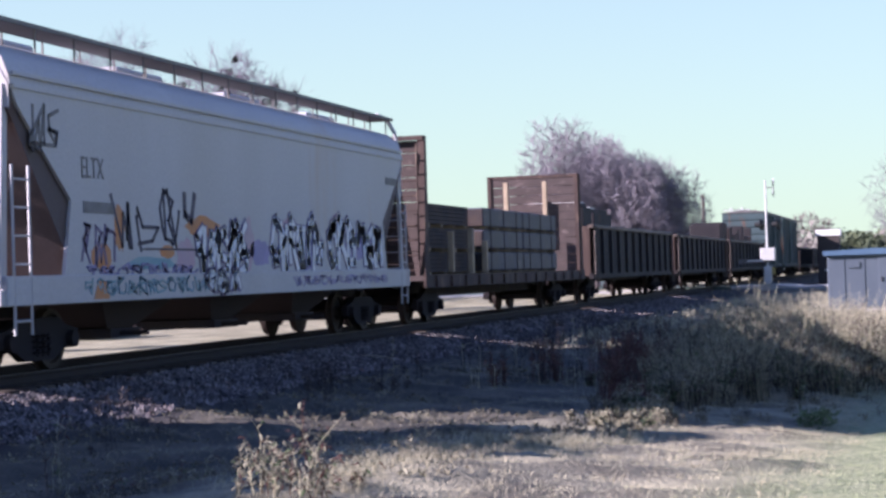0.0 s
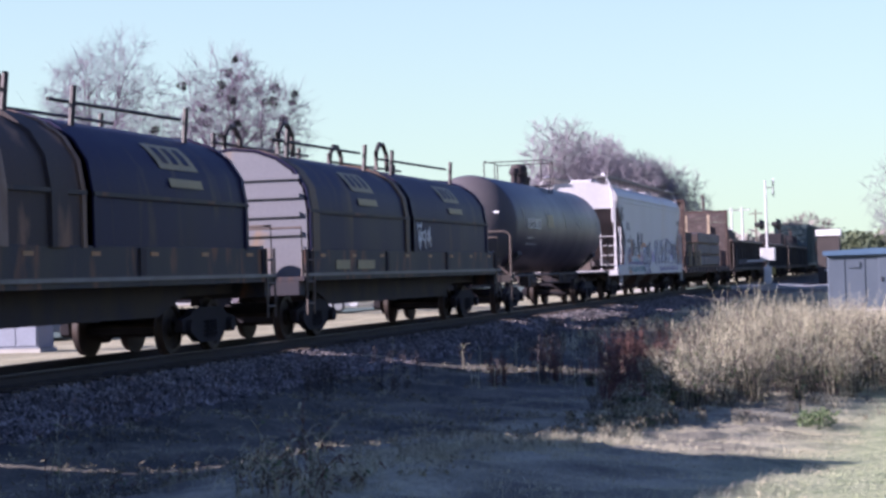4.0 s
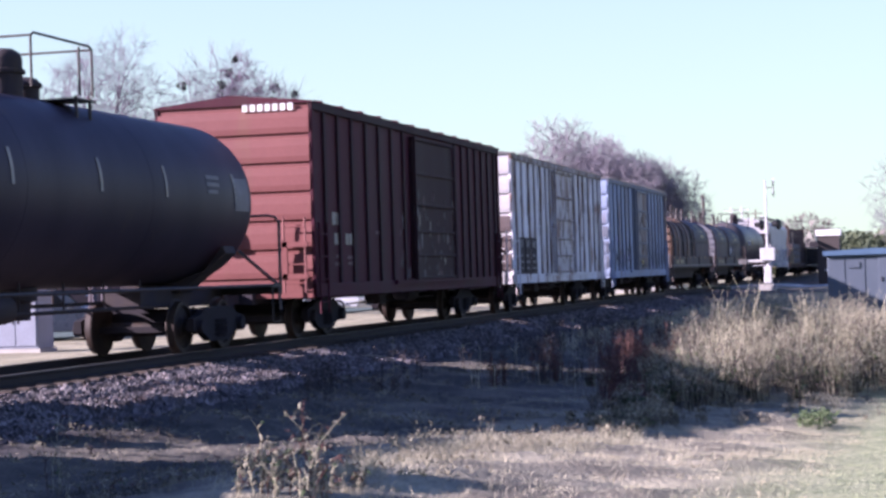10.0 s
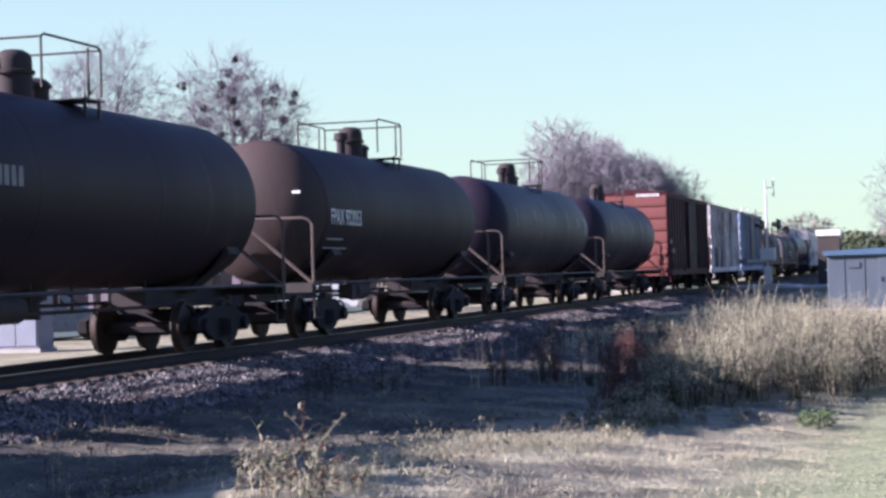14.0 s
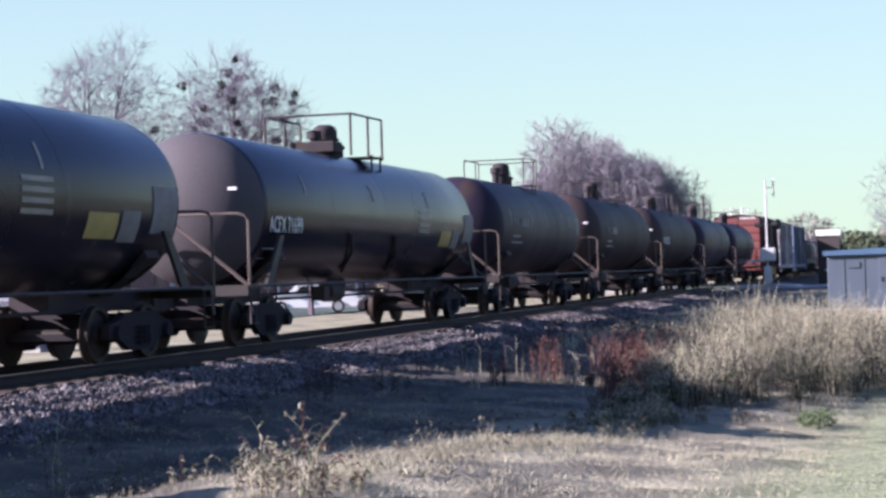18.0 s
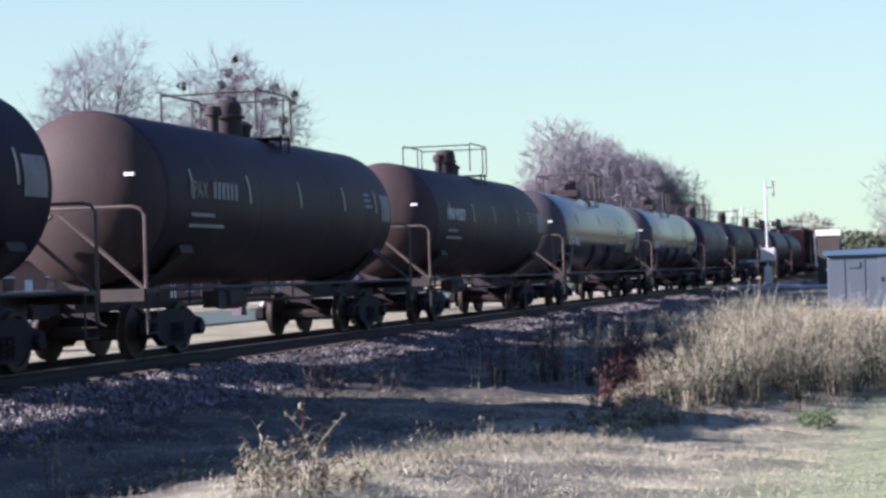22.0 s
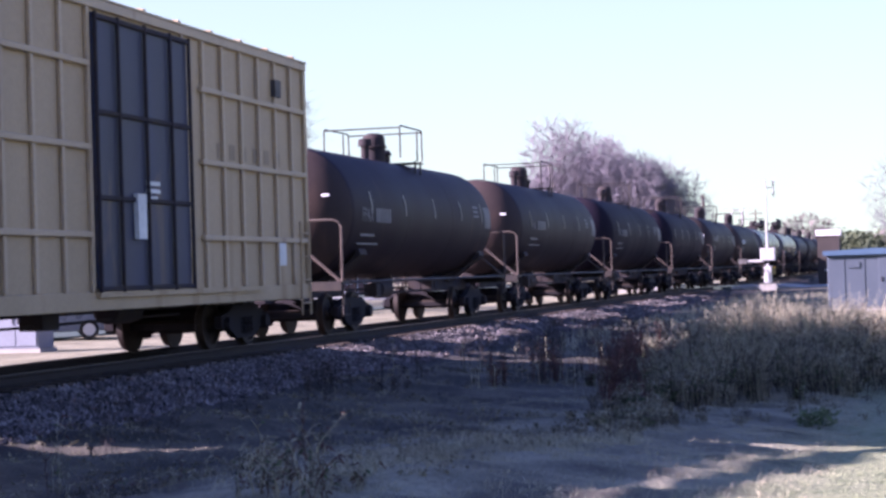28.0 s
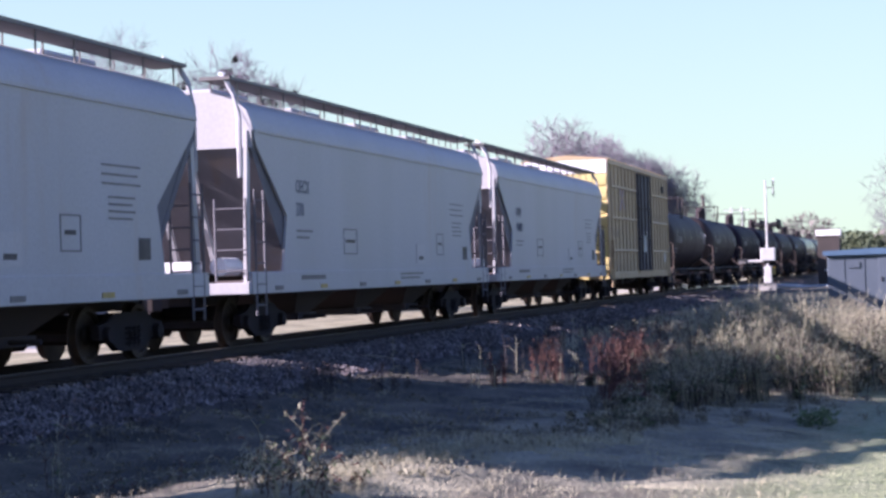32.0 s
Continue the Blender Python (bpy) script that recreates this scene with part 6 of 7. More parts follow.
def leaf_cards(n, centre, radius, size, rnd, flat=1.0):
    """Loose small leaves within a lumpy ball."""
    c = rnd.normal(size=(n, 3))
    c /= np.linalg.norm(c, axis=1, keepdims=True)
    c *= radius * rnd.uniform(0.35, 1.0, (n, 1)) ** 0.6
    c[:, 2] *= flat
    c += np.array(centre)
    u = rnd.normal(size=(n, 3)) * size
    v = rnd.normal(size=(n, 3)) * size
    return np.stack([c, c + u, c + v], 1).reshape(-1, 3)


def bare_tree(x, y, height, seed, label, trunk_r=0.3, clumps=0, fork=0.16, twig_r=0.007, crown_mat="twig", group="bare trees",
              wide=4.2, low_edge=0.25, tips=1000, twigs=3, lean=0.0):
    """A leafless tree: twig ends spread through a domed crown are gathered, cluster by cluster, into boughs, limbs and a trunk."""
    rnd = np.random.default_rng(seed)
    z0 = float(ground_z(x, y)) - 0.1
    ob = thing("tree", label, "tree", group, at=(x, y, z0))
    mid = height * (low_edge + (1 - low_edge) * 0.40)
    d = rnd.normal(size=(tips * 2, 3))
    d /= np.linalg.norm(d, axis=1, keepdims=True)
    d = d[d[:, 2] > -0.75][:tips]
    lumps = 0.86 + 0.09 * np.sin(d[:, 0] * 5 + seed) + 0.08 * np.sin(d[:, 1] * 6 + d[:, 2] * 5 + 2 * seed)
    d *= (rnd.uniform(0.05, 1.0, len(d)) ** 0.34 * lumps)[:, None]
    ends = np.stack([d[:, 0] * wide, d[:, 1] * wide, np.where(d[:, 2] > 0, mid + d[:, 2] * (height - mid), mid + d[:, 2] * (mid - low_edge * height))], 1)
    ends[:, 0] += lean * ends[:, 2]
    ends[:, 2] *= height / ends[:, 2].max()
    low, high = [], []
    total = len(ends)

    def thick(n):
        return max(twig_r, trunk_r * (n / total) ** 0.52)

    def limb(a, b, n0, n1):
        m = (a + b) / 2 + rnd.normal(size=3) * 0.06 * np.linalg.norm(b - a)
        r0, r1 = thick(n0), thick(n1)
        to = low if n1 > total * 0.012 else high
        to.append((a, m, r0, (r0 + r1) / 2))
        to.append((m, b, (r0 + r1) / 2, r1))

    def gather(start, pts, heading, level):
        n = len(pts)
        if n == 1:
            e = pts[0]
            limb(start, e, 1, 1)
            out = e - start
            out /= np.linalg.norm(out) + 1e-9
            for k in range(twigs):
                q = start + (e - start) * rnd.uniform(0.3, 1.0)
                t = out * 0.8 + rnd.normal(size=3) * 0.55 + np.array([0, 0, 0.15])
                high.append((q, q + t * height * rnd.uniform(0.02, 0.05), twig_r * 0.9, twig_r * 0.55))
            return
        k = 3 if n > 30 and (level == 0 or rnd.uniform() < 0.35) else 2
        c = pts[rnd.choice(n, k, replace=False)]
        for _ in range(5):
            own = np.argmin(((pts[:, None] - c[None]) ** 2).sum(2), 1)
            c = np.stack([pts[own == q].mean(0) if (own == q).any() else c[q] for q in range(k)])
        for q in range(k):
            mine = pts[own == q]
            if len(mine) == 0:
                continue
            if len(mine) == n:
                mine_list = [mine[: n // 2], mine[n // 2:]]
            else:
                mine_list = [mine]
            for some in mine_list:
                aim = some.mean(0)
                reach = np.linalg.norm(aim - start)
                way = aim - start + heading * reach * 0.45
                way /= np.linalg.norm(way) + 1e-9
                node = start + way * reach * rnd.uniform(0.30, 0.46)
                limb(start, node, len(some), len(some))
                gather(node, some, way, level + 1)

    root, top = np.zeros(3), np.array([lean * height * fork, 0.0, height * fork])
    low.append((root, top, trunk_r * 1.25, trunk_r))
    gather(top, ends, np.array([0, 0, 1.0]), 0)
    part("trunk", raw_mesh("trunk", *prisms(low), M["bark"]), None, ob)
    cr = part("crown", raw_mesh("crown", *prisms(high), M[crown_mat]), None, ob, "fine bare twigs")
    cr["kind"] = "stuff"
    upper = ends[(ends[:, 2] > height * 0.66)]
    for k in range(clumps):
        c = upper[rnd.integers(len(upper))] * np.array([1.0, 1.0, 0.99])
        vs = leaf_cards(150, c, rnd.uniform(0.14, 0.27), 0.06, rnd)
        part("mistletoe_clump", raw_mesh("mistletoe_clump", vs.tolist(), np.arange(len(vs)).reshape(-1, 3).tolist(), M["mistletoe"]), None, ob, "dark mistletoe clump")
    return ob


def leafy_tree(x, y, height, radius, seed, label, mat="evergreen", n=2600, size=0.22):
    rnd = np.random.default_rng(seed)
    z0 = float(ground_z(x, y)) - 0.1
    ob = thing("evergreen_tree", label, "tree", "evergreen trees", at=(x, y, z0))
    segs = [((0, 0, 0), (0.1, 0, height * 0.5), 0.18, 0.1)]
    vs = []
    for k in range(9):
        a = rnd.uniform(0, 6.28)
        c = np.array([math.cos(a) * radius * 0.55, math.sin(a) * radius * 0.55, height * rnd.uniform(0.35, 0.85)])
        segs.append(((0.05, 0, height * 0.3), tuple(c), 0.07, 0.02))
        vs.append(leaf_cards(n // 9, c, radius * rnd.uniform(0.45, 0.7), size, rnd, 0.8))
    vs = np.concatenate(vs)
    vs[:, 2] = np.minimum(vs[:, 2], height * 1.02)
    part("trunk", raw_mesh("trunk", *prisms(segs), M["bark"]), None, ob)
    c = part("crown", raw_mesh("crown", vs.tolist(), np.arange(len(vs)).reshape(-1, 3).tolist(), M[mat]), None, ob)
    c["kind"] = "stuff"
    return ob


bare_tree(84.4, 32.3, 13.0, 11, "large bare tree with dark mistletoe clumps beyond the track", 0.34, 30, twig_r=0.0085, wide=4.6, tips=2000, low_edge=0.2, twigs=6)
bare_tree(101.0, 47.0, 16.4, 12, "tall pale bare tree beyond the track", 0.34, 0, twig_r=0.0085, wide=5.2, tips=1400, low_edge=0.25, twigs=6)
bare_tree(94.0, 44.6, 12.0, 13, "pale bare tree with low spreading limbs", 0.24, 0, twig_r=0.0085, wide=5.4, tips=1100, twigs=6)
leafy_tree(81.0, 27.5, 9.3, 1.5, 14, "dark evergreen beside a large bare tree", "evergreen", 1500, 0.14)
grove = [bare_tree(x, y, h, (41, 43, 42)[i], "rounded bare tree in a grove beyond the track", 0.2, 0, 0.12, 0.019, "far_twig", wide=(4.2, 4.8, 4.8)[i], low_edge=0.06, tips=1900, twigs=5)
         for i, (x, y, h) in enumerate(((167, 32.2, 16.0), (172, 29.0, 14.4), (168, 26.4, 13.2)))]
for i, (x, y, h) in enumerate(((176, 29.5, 13.4), (174, 23.0, 11.6), (166, 33.0, 11.5), (182, 31.5, 13.5), (181, 26.0, 12.6), (178, 31.2, 15.2), (179, 36.4, 12.8), (173, 25.0, 12.6))):
    src = grove[i % 3]
    copy_thing(src, pose(x, y, float(ground_z(x, y)) - 0.1, 0, 0, 70 * i + 40) @ Matrix.Scale(h / (16.4, 14.4, 13.2)[i % 3], 4))
bare_tree(118, 0.6, 8.2, 60, "bare roadside tree behind the signal shelter", 0.14, 0, 0.2, 0.008, wide=3.6, low_edge=0.2, tips=600)
bare_tree(126, -2.5, 9.0, 61, "bare roadside tree behind the signal shelter", 0.14, 0, 0.2, 0.008, wide=3.6, low_edge=0.2, tips=600)
for i, (x, y, h, r) in enumerate(((165, 4.6, 4.2, 2.2), (170, 2.0, 5.0, 2.6), (158, -1.0, 4.4, 2.4), (180, 6.6, 5.0, 2.2))):
    leafy_tree(x, y, h, r, 70 + i, "dull green evergreen near the crossing", "evergreen", 1800, 0.2)
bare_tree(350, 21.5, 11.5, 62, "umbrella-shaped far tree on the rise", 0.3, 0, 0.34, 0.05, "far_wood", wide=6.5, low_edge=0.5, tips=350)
rnd_w = np.random.default_rng(8)
cl = []
for k in range(520):
    y = rnd_w.uniform(-140, 190)
    x = rnd_w.uniform(330, 470)
    if abs(y - TRACK_Y) < 5:
        continue
    h = rnd_w.uniform(4.5, 9.5) + (2.5 if y < 18 else 0)
    cl.append(leaf_cards(130, (x, y, h * 0.5 - 0.6), h * 0.52, 0.7, rnd_w, 1.0))
cl = np.concatenate(cl)
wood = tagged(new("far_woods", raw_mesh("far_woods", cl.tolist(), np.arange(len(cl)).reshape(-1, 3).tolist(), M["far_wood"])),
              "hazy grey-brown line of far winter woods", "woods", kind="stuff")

# ---- crossing: shelter, signal, road ----


def shelter():
    ob = thing("signal_shelter", "grey steel railway signal shelter in dry weeds", "shelter", at=(68.4, 1.75, -0.5))
    box_part("wall_box", -1.0, 1.0, -1.7, 1.68, 0, 1.9, M["shelter"], ob, bevel=0.02)
    bm = bmesh.new()
    bm_prism(bm, [(-1.82, 1.9), (-1.82, 2.06), (0, 2.13), (1.82, 2.06), (1.82, 1.9)], "x", -1.15, 1.15)
    part("roof", bm, M["shelter_roof"], ob, "pale blue roof with a shallow ridge")
    for y in (-1.0, -0.3, 0.4, 1.1):
        box_part("wall_seam", -1.02, -1.0, y - 0.02, y + 0.02, 0.05, 1.88, M["shelter"], ob)
    dr = box_part("door", -1.03, -1.0, -0.95, -0.1, 0.1, 1.8, M["shelter"], ob, bevel=0.008)
    bm = bmesh.new()
    bm_tube(bm, [(-1.06, -0.2, 0.95), (-1.06, -0.2, 1.1)], 0.02)
    part("door_handle", bm, M["steel_dark"], dr)
    box_part("vent_louvre", -1.04, -1.0, 0.55, 0.95, 1.45, 1.65, M["shelter"], ob)
    box_part("foundation", -1.1, 1.1, -1.8, 1.78, -0.2, 0.0, M["concrete"], ob)


shelter()


def crossing_signal():
    z = -0.15
    ob = thing("crossing_signal", "white crossing signal mast with crossbuck and lamps", "crossing signal", at=(101.2, 8.3, z))
    box_part("foundation", -0.45, 0.45, -0.45, 0.45, -0.2, 0.25, M["concrete"], ob)
    bm = bmesh.new()
    bm_lathe(bm, [(0.25, 0.1), (0.5, 0.065), (4.6, 0.05), (5.85, 0.045)], "z", (0, 0, 0), 12)
    part("mast", bm, M["aluminium"], ob, smooth=True)
    gate = box_part("gate_mechanism", -0.3, 0.3, -0.42, 0.36, 1.5, 2.2, M["aluminium"], ob, bevel=0.03)
    bm = bmesh.new()
    bm_prism(bm, [(-0.08, 1.45), (0.08, 1.45), (0.08, 1.58), (-0.08, 1.58)], "y", 0.1, 1.5)
    part("counterweight_arm", bm, M["aluminium"], gate)
    box_part("counterweight", -0.12, 0.12, 1.1, 1.55, 1.36, 1.62, M["galv"], gate)
    box_part("junction_box", -0.16, 0.16, -0.2, 0.2, 0.3, 1.2, M["aluminium"], ob, bevel=0.02)
    box_part("warning_plate", -0.02, 0.02, -0.4, -0.1, 0.75, 1.15, M["yellow_mark"], ob)
    bm = bmesh.new()
    bm_tube(bm, [(-0.7, -0.1, 3.45), (0.7, -0.1, 3.45)], 0.035)
    part("lamp_bar", bm, M["galv"], ob)
    for x in (-0.6, 0.6):
        for y in (-0.62, 0.28):
            s = -1 if y < 0 else 1
            bm = bmesh.new()
            bm_lathe(bm, [(-0.12, 0.2), (-0.1, 0.22), (0, 0.3), (0.03, 0.3), (0.04, 0.15), (0.3, 0.12)], "y", (x, y, 3.45), 18)
            lp = part("flashing_lamp", bm, M["sign_black"], ob, "black round lamp hood")
            bm = bmesh.new()
            bm_lathe(bm, [(0, 0.1), (0.015, 0.09), (0.02, 0.02)], "y", (x, y - 0.03, 3.45), 14)
            part("lamp_lens", bm, M["lamp_red"], lp)
    for a in (-45, 45):
        bm = bmesh.new()
        bm_box(bm, -0.6, 0.6, -0.015, 0.015, -0.11, 0.11)
        bl = part("crossbuck_blade", bm, M["aluminium"], ob)
        bl.matrix_local = pose(0, -0.42, 5.45) @ pose(0, 0, 0, 0, a, 0)
        for q in (-0.35, 0.05, 0.35):
            bx = box_part("word_bar", q - 0.1, q + 0.12, -0.022, -0.016, -0.06, 0.06, M["sign_black"], bl)
    bm = bmesh.new()
    bm_tube(bm, [(0, 0, 5.45), (0, -0.4, 5.45)], 0.03)
    part("crossbuck_bracket", bm, M["galv"], ob)


crossing_signal()
road = thing("road", "pale sunlit road over the level crossing", "road", kind="structure")
for y0, y1 in ((-40, 10.6), (14.6, 70)):
    bm = bmesh.new()
    ys = np.linspace(y0, y1, 40)
    rows = []
    for y in ys:
        zz = float(ground_z(108.0, y)) + 0.05
        if 8 < y < 17:
            zz = -0.02
        rows.append([bm.verts.new((104.0, y, zz)), bm.verts.new((112.0, y, zz)), bm.verts.new((112.0, y, zz - 0.5)), bm.verts.new((104.0, y, zz - 0.5))])
    for a, b in zip(rows, rows[1:]):
        for k in range(4):
            bm.faces.new((a[k], a[(k + 1) % 4], b[(k + 1) % 4], b[k]))
    part("road_surface", bm, M["concrete"], road)
for a, b in ((10.6, 11.6), (12.0, 13.15), (13.55, 14.6)):
    box_part("crossing_panel", 104.0, 112.0, a, b, -0.2, -0.025, M["asphalt"], road)
lot = thing("parking_lot", "grey-green worn asphalt lot beyond the track", "parking lot", kind="structure")
bm = bmesh.new()
bm_box(bm, 20, 260, 27.5, 56, -0.9, -0.53)
part("asphalt_slab", bm, M["asphalt"], lot)

# ---- booth, poles, building, vehicles beyond ----
booth = thing("small_building", "small brick building with a white fascia", "building", at=(141, 7.0, -0.45))
box_part("wall", -1.0, 1.0, -0.8, 0.8, 0, 3.6, M["dull_brick"], booth)
box_part("fascia", -1.1, 1.1, -0.9, 0.9, 3.6, 4.05, M["white_mark"], booth)
box_part("roof", -1.08, 1.08, -0.88, 0.88, 4.05, 4.1, M["roof"], booth)
wnd = box_part("window", -1.02, -0.98, -0.6, 0.2, 1.1, 2.0, M["glass_dark"], booth)
box_part("window_sill", -1.06, -1.0, -0.7, 0.3, 1.02, 1.1, M["white_mark"], wnd)


def utility_pole(x, y, h, r, arms, mat="wood_pole", label="grey wooden utility pole with a crossarm"):
    z = float(ground_z(x, y))
    ob = thing("utility_pole", label, "utility pole", "utility poles", at=(x, y, z))
    bm = bmesh.new()
    bm_lathe(bm, [(-0.3, r), (h, r * 0.7)], "z", (0, 0, 0), 10)
    part("pole", bm, M[mat], ob, smooth=True)
    for zz in arms:
        box_part("crossarm", -0.06, 0.06, -1.1, 1.1, zz - 0.06, zz + 0.06, M[mat], ob)
        for y in (-1.0, -0.45, 0.45, 1.0):
            bm = bmesh.new()
            bm_lathe(bm, [(0, 0.03), (0.08, 0.06), (0.16, 0.05), (0.18, 0.02)], "z", (0, y, zz + 0.06), 8)
            part("insulator", bm, M["galv"], ob)


utility_pole(203, 23.4, 9.6, 0.24, ())
utility_pole(262, 24.8, 9.9, 0.17, (9.5,), "aluminium", "pale steel utility pole with a crossarm")
utility_pole(262, 26.3, 9.9, 0.17, (9.5,), "aluminium", "pale steel utility pole with a crossarm")
utility_pole(300, 26.3, 10.6, 0.17, (9.9,))

bld = thing("brick_building", "long low peach brick building with a dark roof", "building", at=(0, 0, -0.55))
box_part("wall", 92, 190, 57, 69, 0, 3.4, M["brick_wall"], bld)
bm = bmesh.new()
bm_prism(bm, [(56.3, 3.4), (63, 4.9), (69.7, 3.4)], "x", 91, 191)
part("roof", bm, M["roof"], bld)
for i in range(16):
    x = 95 + i * 6
    w = box_part("window", x, x + 1.5, 56.96, 57.02, 1.0, 2.3, M["glass_dark"], bld)
    box_part("window_frame", x - 0.08, x + 1.58, 56.94, 56.99, 2.3, 2.4, M["white_mark"], w)
    box_part("window_sill", x - 0.1, x + 1.6, 56.88, 57.0, 0.92, 1.0, M["white_mark"], w)
    if i % 4 == 2:
        box_part("door", x + 3, x + 4, 56.95, 57.02, 0.05, 2.15, M["white_mark"], bld)

cab = thing("equipment_cabinet", "blue-grey metal equipment cabinet beside the track", "cabinet", at=(45.7, 23.7, -0.58))
box_part("body", -0.45, 0.45, -0.62, 0.7, 0.08, 1.5, M["cabinet"], cab, bevel=0.015)
box_part("plinth", -0.5, 0.5, -0.68, 0.76, -0.1, 0.08, M["concrete"], cab)
box_part("lid", -0.5, 0.5, -0.67, 0.75, 1.5, 1.58, M["cabinet"], cab, bevel=0.01)
for s in (-1, 1):
    dd = box_part("door", -0.48, -0.45, *sorted((0.04 + s * 0.01, 0.04 + s * 0.6)), 0.15, 1.45, M["cabinet"], cab, bevel=0.006)
    box_part("handle", -0.5, -0.48, 0.04 + s * 0.06, 0.04 + s * 0.09, 0.75, 0.95, M["steel_dark"], dd)
    for q in range(4):
        box_part("louvre", -0.492, -0.48, *sorted((0.04 + s * 0.15, 0.04 + s * 0.5)), 1.15 + q * 0.06, 1.18 + q * 0.06, M["steel_dark"], dd)


def parked_car(x, y, z, turn, paint, label, low=False, name="parked_car"):
    ob = thing(name, label, "car", "parked cars")
    ob.matrix_world = pose(x, y, z, 0, 0, turn)
    hgt, hood_z = (1.45, 0.92) if low else (1.62, 1.0)
    L = 2.3
    prof = [(-L, 0.35), (-L - 0.05, 0.62), (-L + 0.02, hood_z), (-L + 0.5, hood_z + 0.06), (-1.35, hgt - 0.05), (-0.9, hgt), (0.3, hgt), (0.6, hgt - 0.06),
            (1.15, hood_z + 0.02), (2.0, hood_z - 0.14), (L, 0.68), (L + 0.05, 0.45), (L, 0.28), (-L + 0.1, 0.25)]
    bm = bmesh.new()
    bm_prism(bm, prof, "y", -0.86, 0.86)
    for v in bm.verts:
        if v.co.z > hood_z:
            v.co.y *= 1 - 0.22 * (v.co.z - hood_z) / (hgt - hood_z)
    part("body", bm, M[paint], ob, smooth=True, bevel=0.03)
    for s in (-1, 1):
        for a, b in (((-1.15, -0.42)), ((-0.36, 0.62))):
            bm = bmesh.new()
            y0 = s * 0.80
            bm_prism(bm, [(a, hood_z + 0.06), (a + 0.12, hgt - 0.12), (b - (0.25 if b > 0.5 else 0), hgt - 0.12), (b + 0.12, hood_z + 0.06)], "y", y0, y0 + s * 0.045)
            part("side_window", bm, M["glass_dark"], ob)
        for x0 in (-1.35, 1.4):
            bm = bmesh.new()
            bm_lathe(bm, [(-0.1, 0.2), (-0.1, 0.31), (0.1, 0.31), (0.1, 0.2)], "y", (x0, s * 0.8, 0.32), 18)
            wh = part("wheel", bm, M["tyre"], ob, smooth=True)
            bm = bmesh.new()
            bm_lathe(bm, [(-0.105, 0.02), (-0.105, 0.2), (0.105, 0.2), (0.105, 0.02)], "y", (x0, s * 0.8, 0.32), 14)
            part("rim", bm, M["car_silver"], wh, "bright silver rim")
        box_part("headlight", L - 0.12, L + 0.01, *sorted((s * 0.5, s * 0.82)), 0.62, 0.76, M["white_mark"], ob)
        box_part("tail_light", -L - 0.04, -L + 0.1, *sorted((s * 0.6, s * 0.85)), 0.68, 0.85, M["lamp_red"], ob)
        box_part("mirror", 0.75, 0.9, *sorted((s * 0.85, s * 1.02)), hood_z, hood_z + 0.14, M[paint], ob, bevel=0.02)
    bm = bmesh.new()
    bm_prism(bm, [(0.66, hgt - 0.08), (1.12, hood_z + 0.07), (1.18, hood_z + 0.07), (0.72, hgt - 0.08)], "y", -0.66, 0.66)
    part("windscreen", bm, M["glass_dark"], ob)
    box_part("bumper", L - 0.05, L + 0.09, -0.8, 0.8, 0.3, 0.52, M["tyre" if paint != "car_white" else paint], ob, bevel=0.03)
    return ob


parked_car(54.6, 27.65, float(ground_z(54.6, 27.65)), -62, "car_dark", "dark grey parked car with bright rims")
parked_car(85.0, 28.9, -0.53, 108, "car_white", "white parked car on an asphalt lot", True)

# ---- plants on the bank and in the ditch ----
rnd_p = np.random.default_rng(21)


def ribbons(xs, ys, heights, widths, lean, drop=0.0, facing=None):
    """Bent grass blades: two pieces each, wide at the foot."""
    n = len(xs)
    z = ground_z(xs, ys) - 0.02
    a = rnd_p.uniform(0, 6.28, n)
    f = rnd_p.uniform(0, 6.28, n)
    d = np.stack([np.cos(a), np.sin(a)], 1) * (lean * heights * rnd_p.uniform(0.3, 1.4, n))[:, None]
    w = np.stack([np.cos(f), np.sin(f)], 1) * widths[:, None] / 2
    base = np.stack([xs, ys], 1)
    v = np.zeros((n, 5, 3))
    v[:, 0, :2], v[:, 1, :2] = base - w, base + w
    v[:, 0, 2] = v[:, 1, 2] = z
    v[:, 2, :2], v[:, 3, :2] = base + d * 0.35 - w * 0.8, base + d * 0.35 + w * 0.8
    v[:, 2, 2] = v[:, 3, 2] = z + heights * 0.6
    v[:, 4, :2] = base + d
    v[:, 4, 2] = z + heights * (1 - drop * rnd_p.uniform(0, 1, n))
    o = np.arange(n)[:, None] * 5
    faces = np.concatenate([o + np.array([[0, 1, 3]]), o + np.array([[0, 3, 2]]), o + np.array([[2, 3, 4]])])
    return v.reshape(-1, 3), faces


def stuff(name, label, category, mat, chunks):
    vs, fs, k = [], [], 0
    for v, f in chunks:
        vs.append(v)
        fs.append(f + k)
        k += len(v)
    me = raw_mesh(name, np.concatenate(vs).tolist(), np.concatenate(fs).tolist(), M[mat])
    return tagged(new(name, me), label, category, kind="stuff")


def scatter(n, x0, x1, y0, y1, keep):
    x, y = rnd_p.uniform(x0, x1, n), rnd_p.uniform(y0, y1, n)
    k = rnd_p.uniform(0, 1, n) < np.clip(keep(x, y), 0, 1)
    return x[k], y[k]


def patches(x, y, f, ph):
    return 0.5 + 0.5 * np.sin(x * f + ph) * np.sin(y * f * 1.3 + ph * 2) + 0.35 * np.sin(x * f * 2.7 + y * f * 2.1 + ph)


# short lawn
x, y = scatter(95000, 9.0, 30, -2.5, 2.6, lambda x, y: smooth_step(2.6, 0.6, y + 0.4 * np.sin(x)) * (1 - smooth_step(24, 30, x)) + 0.1)
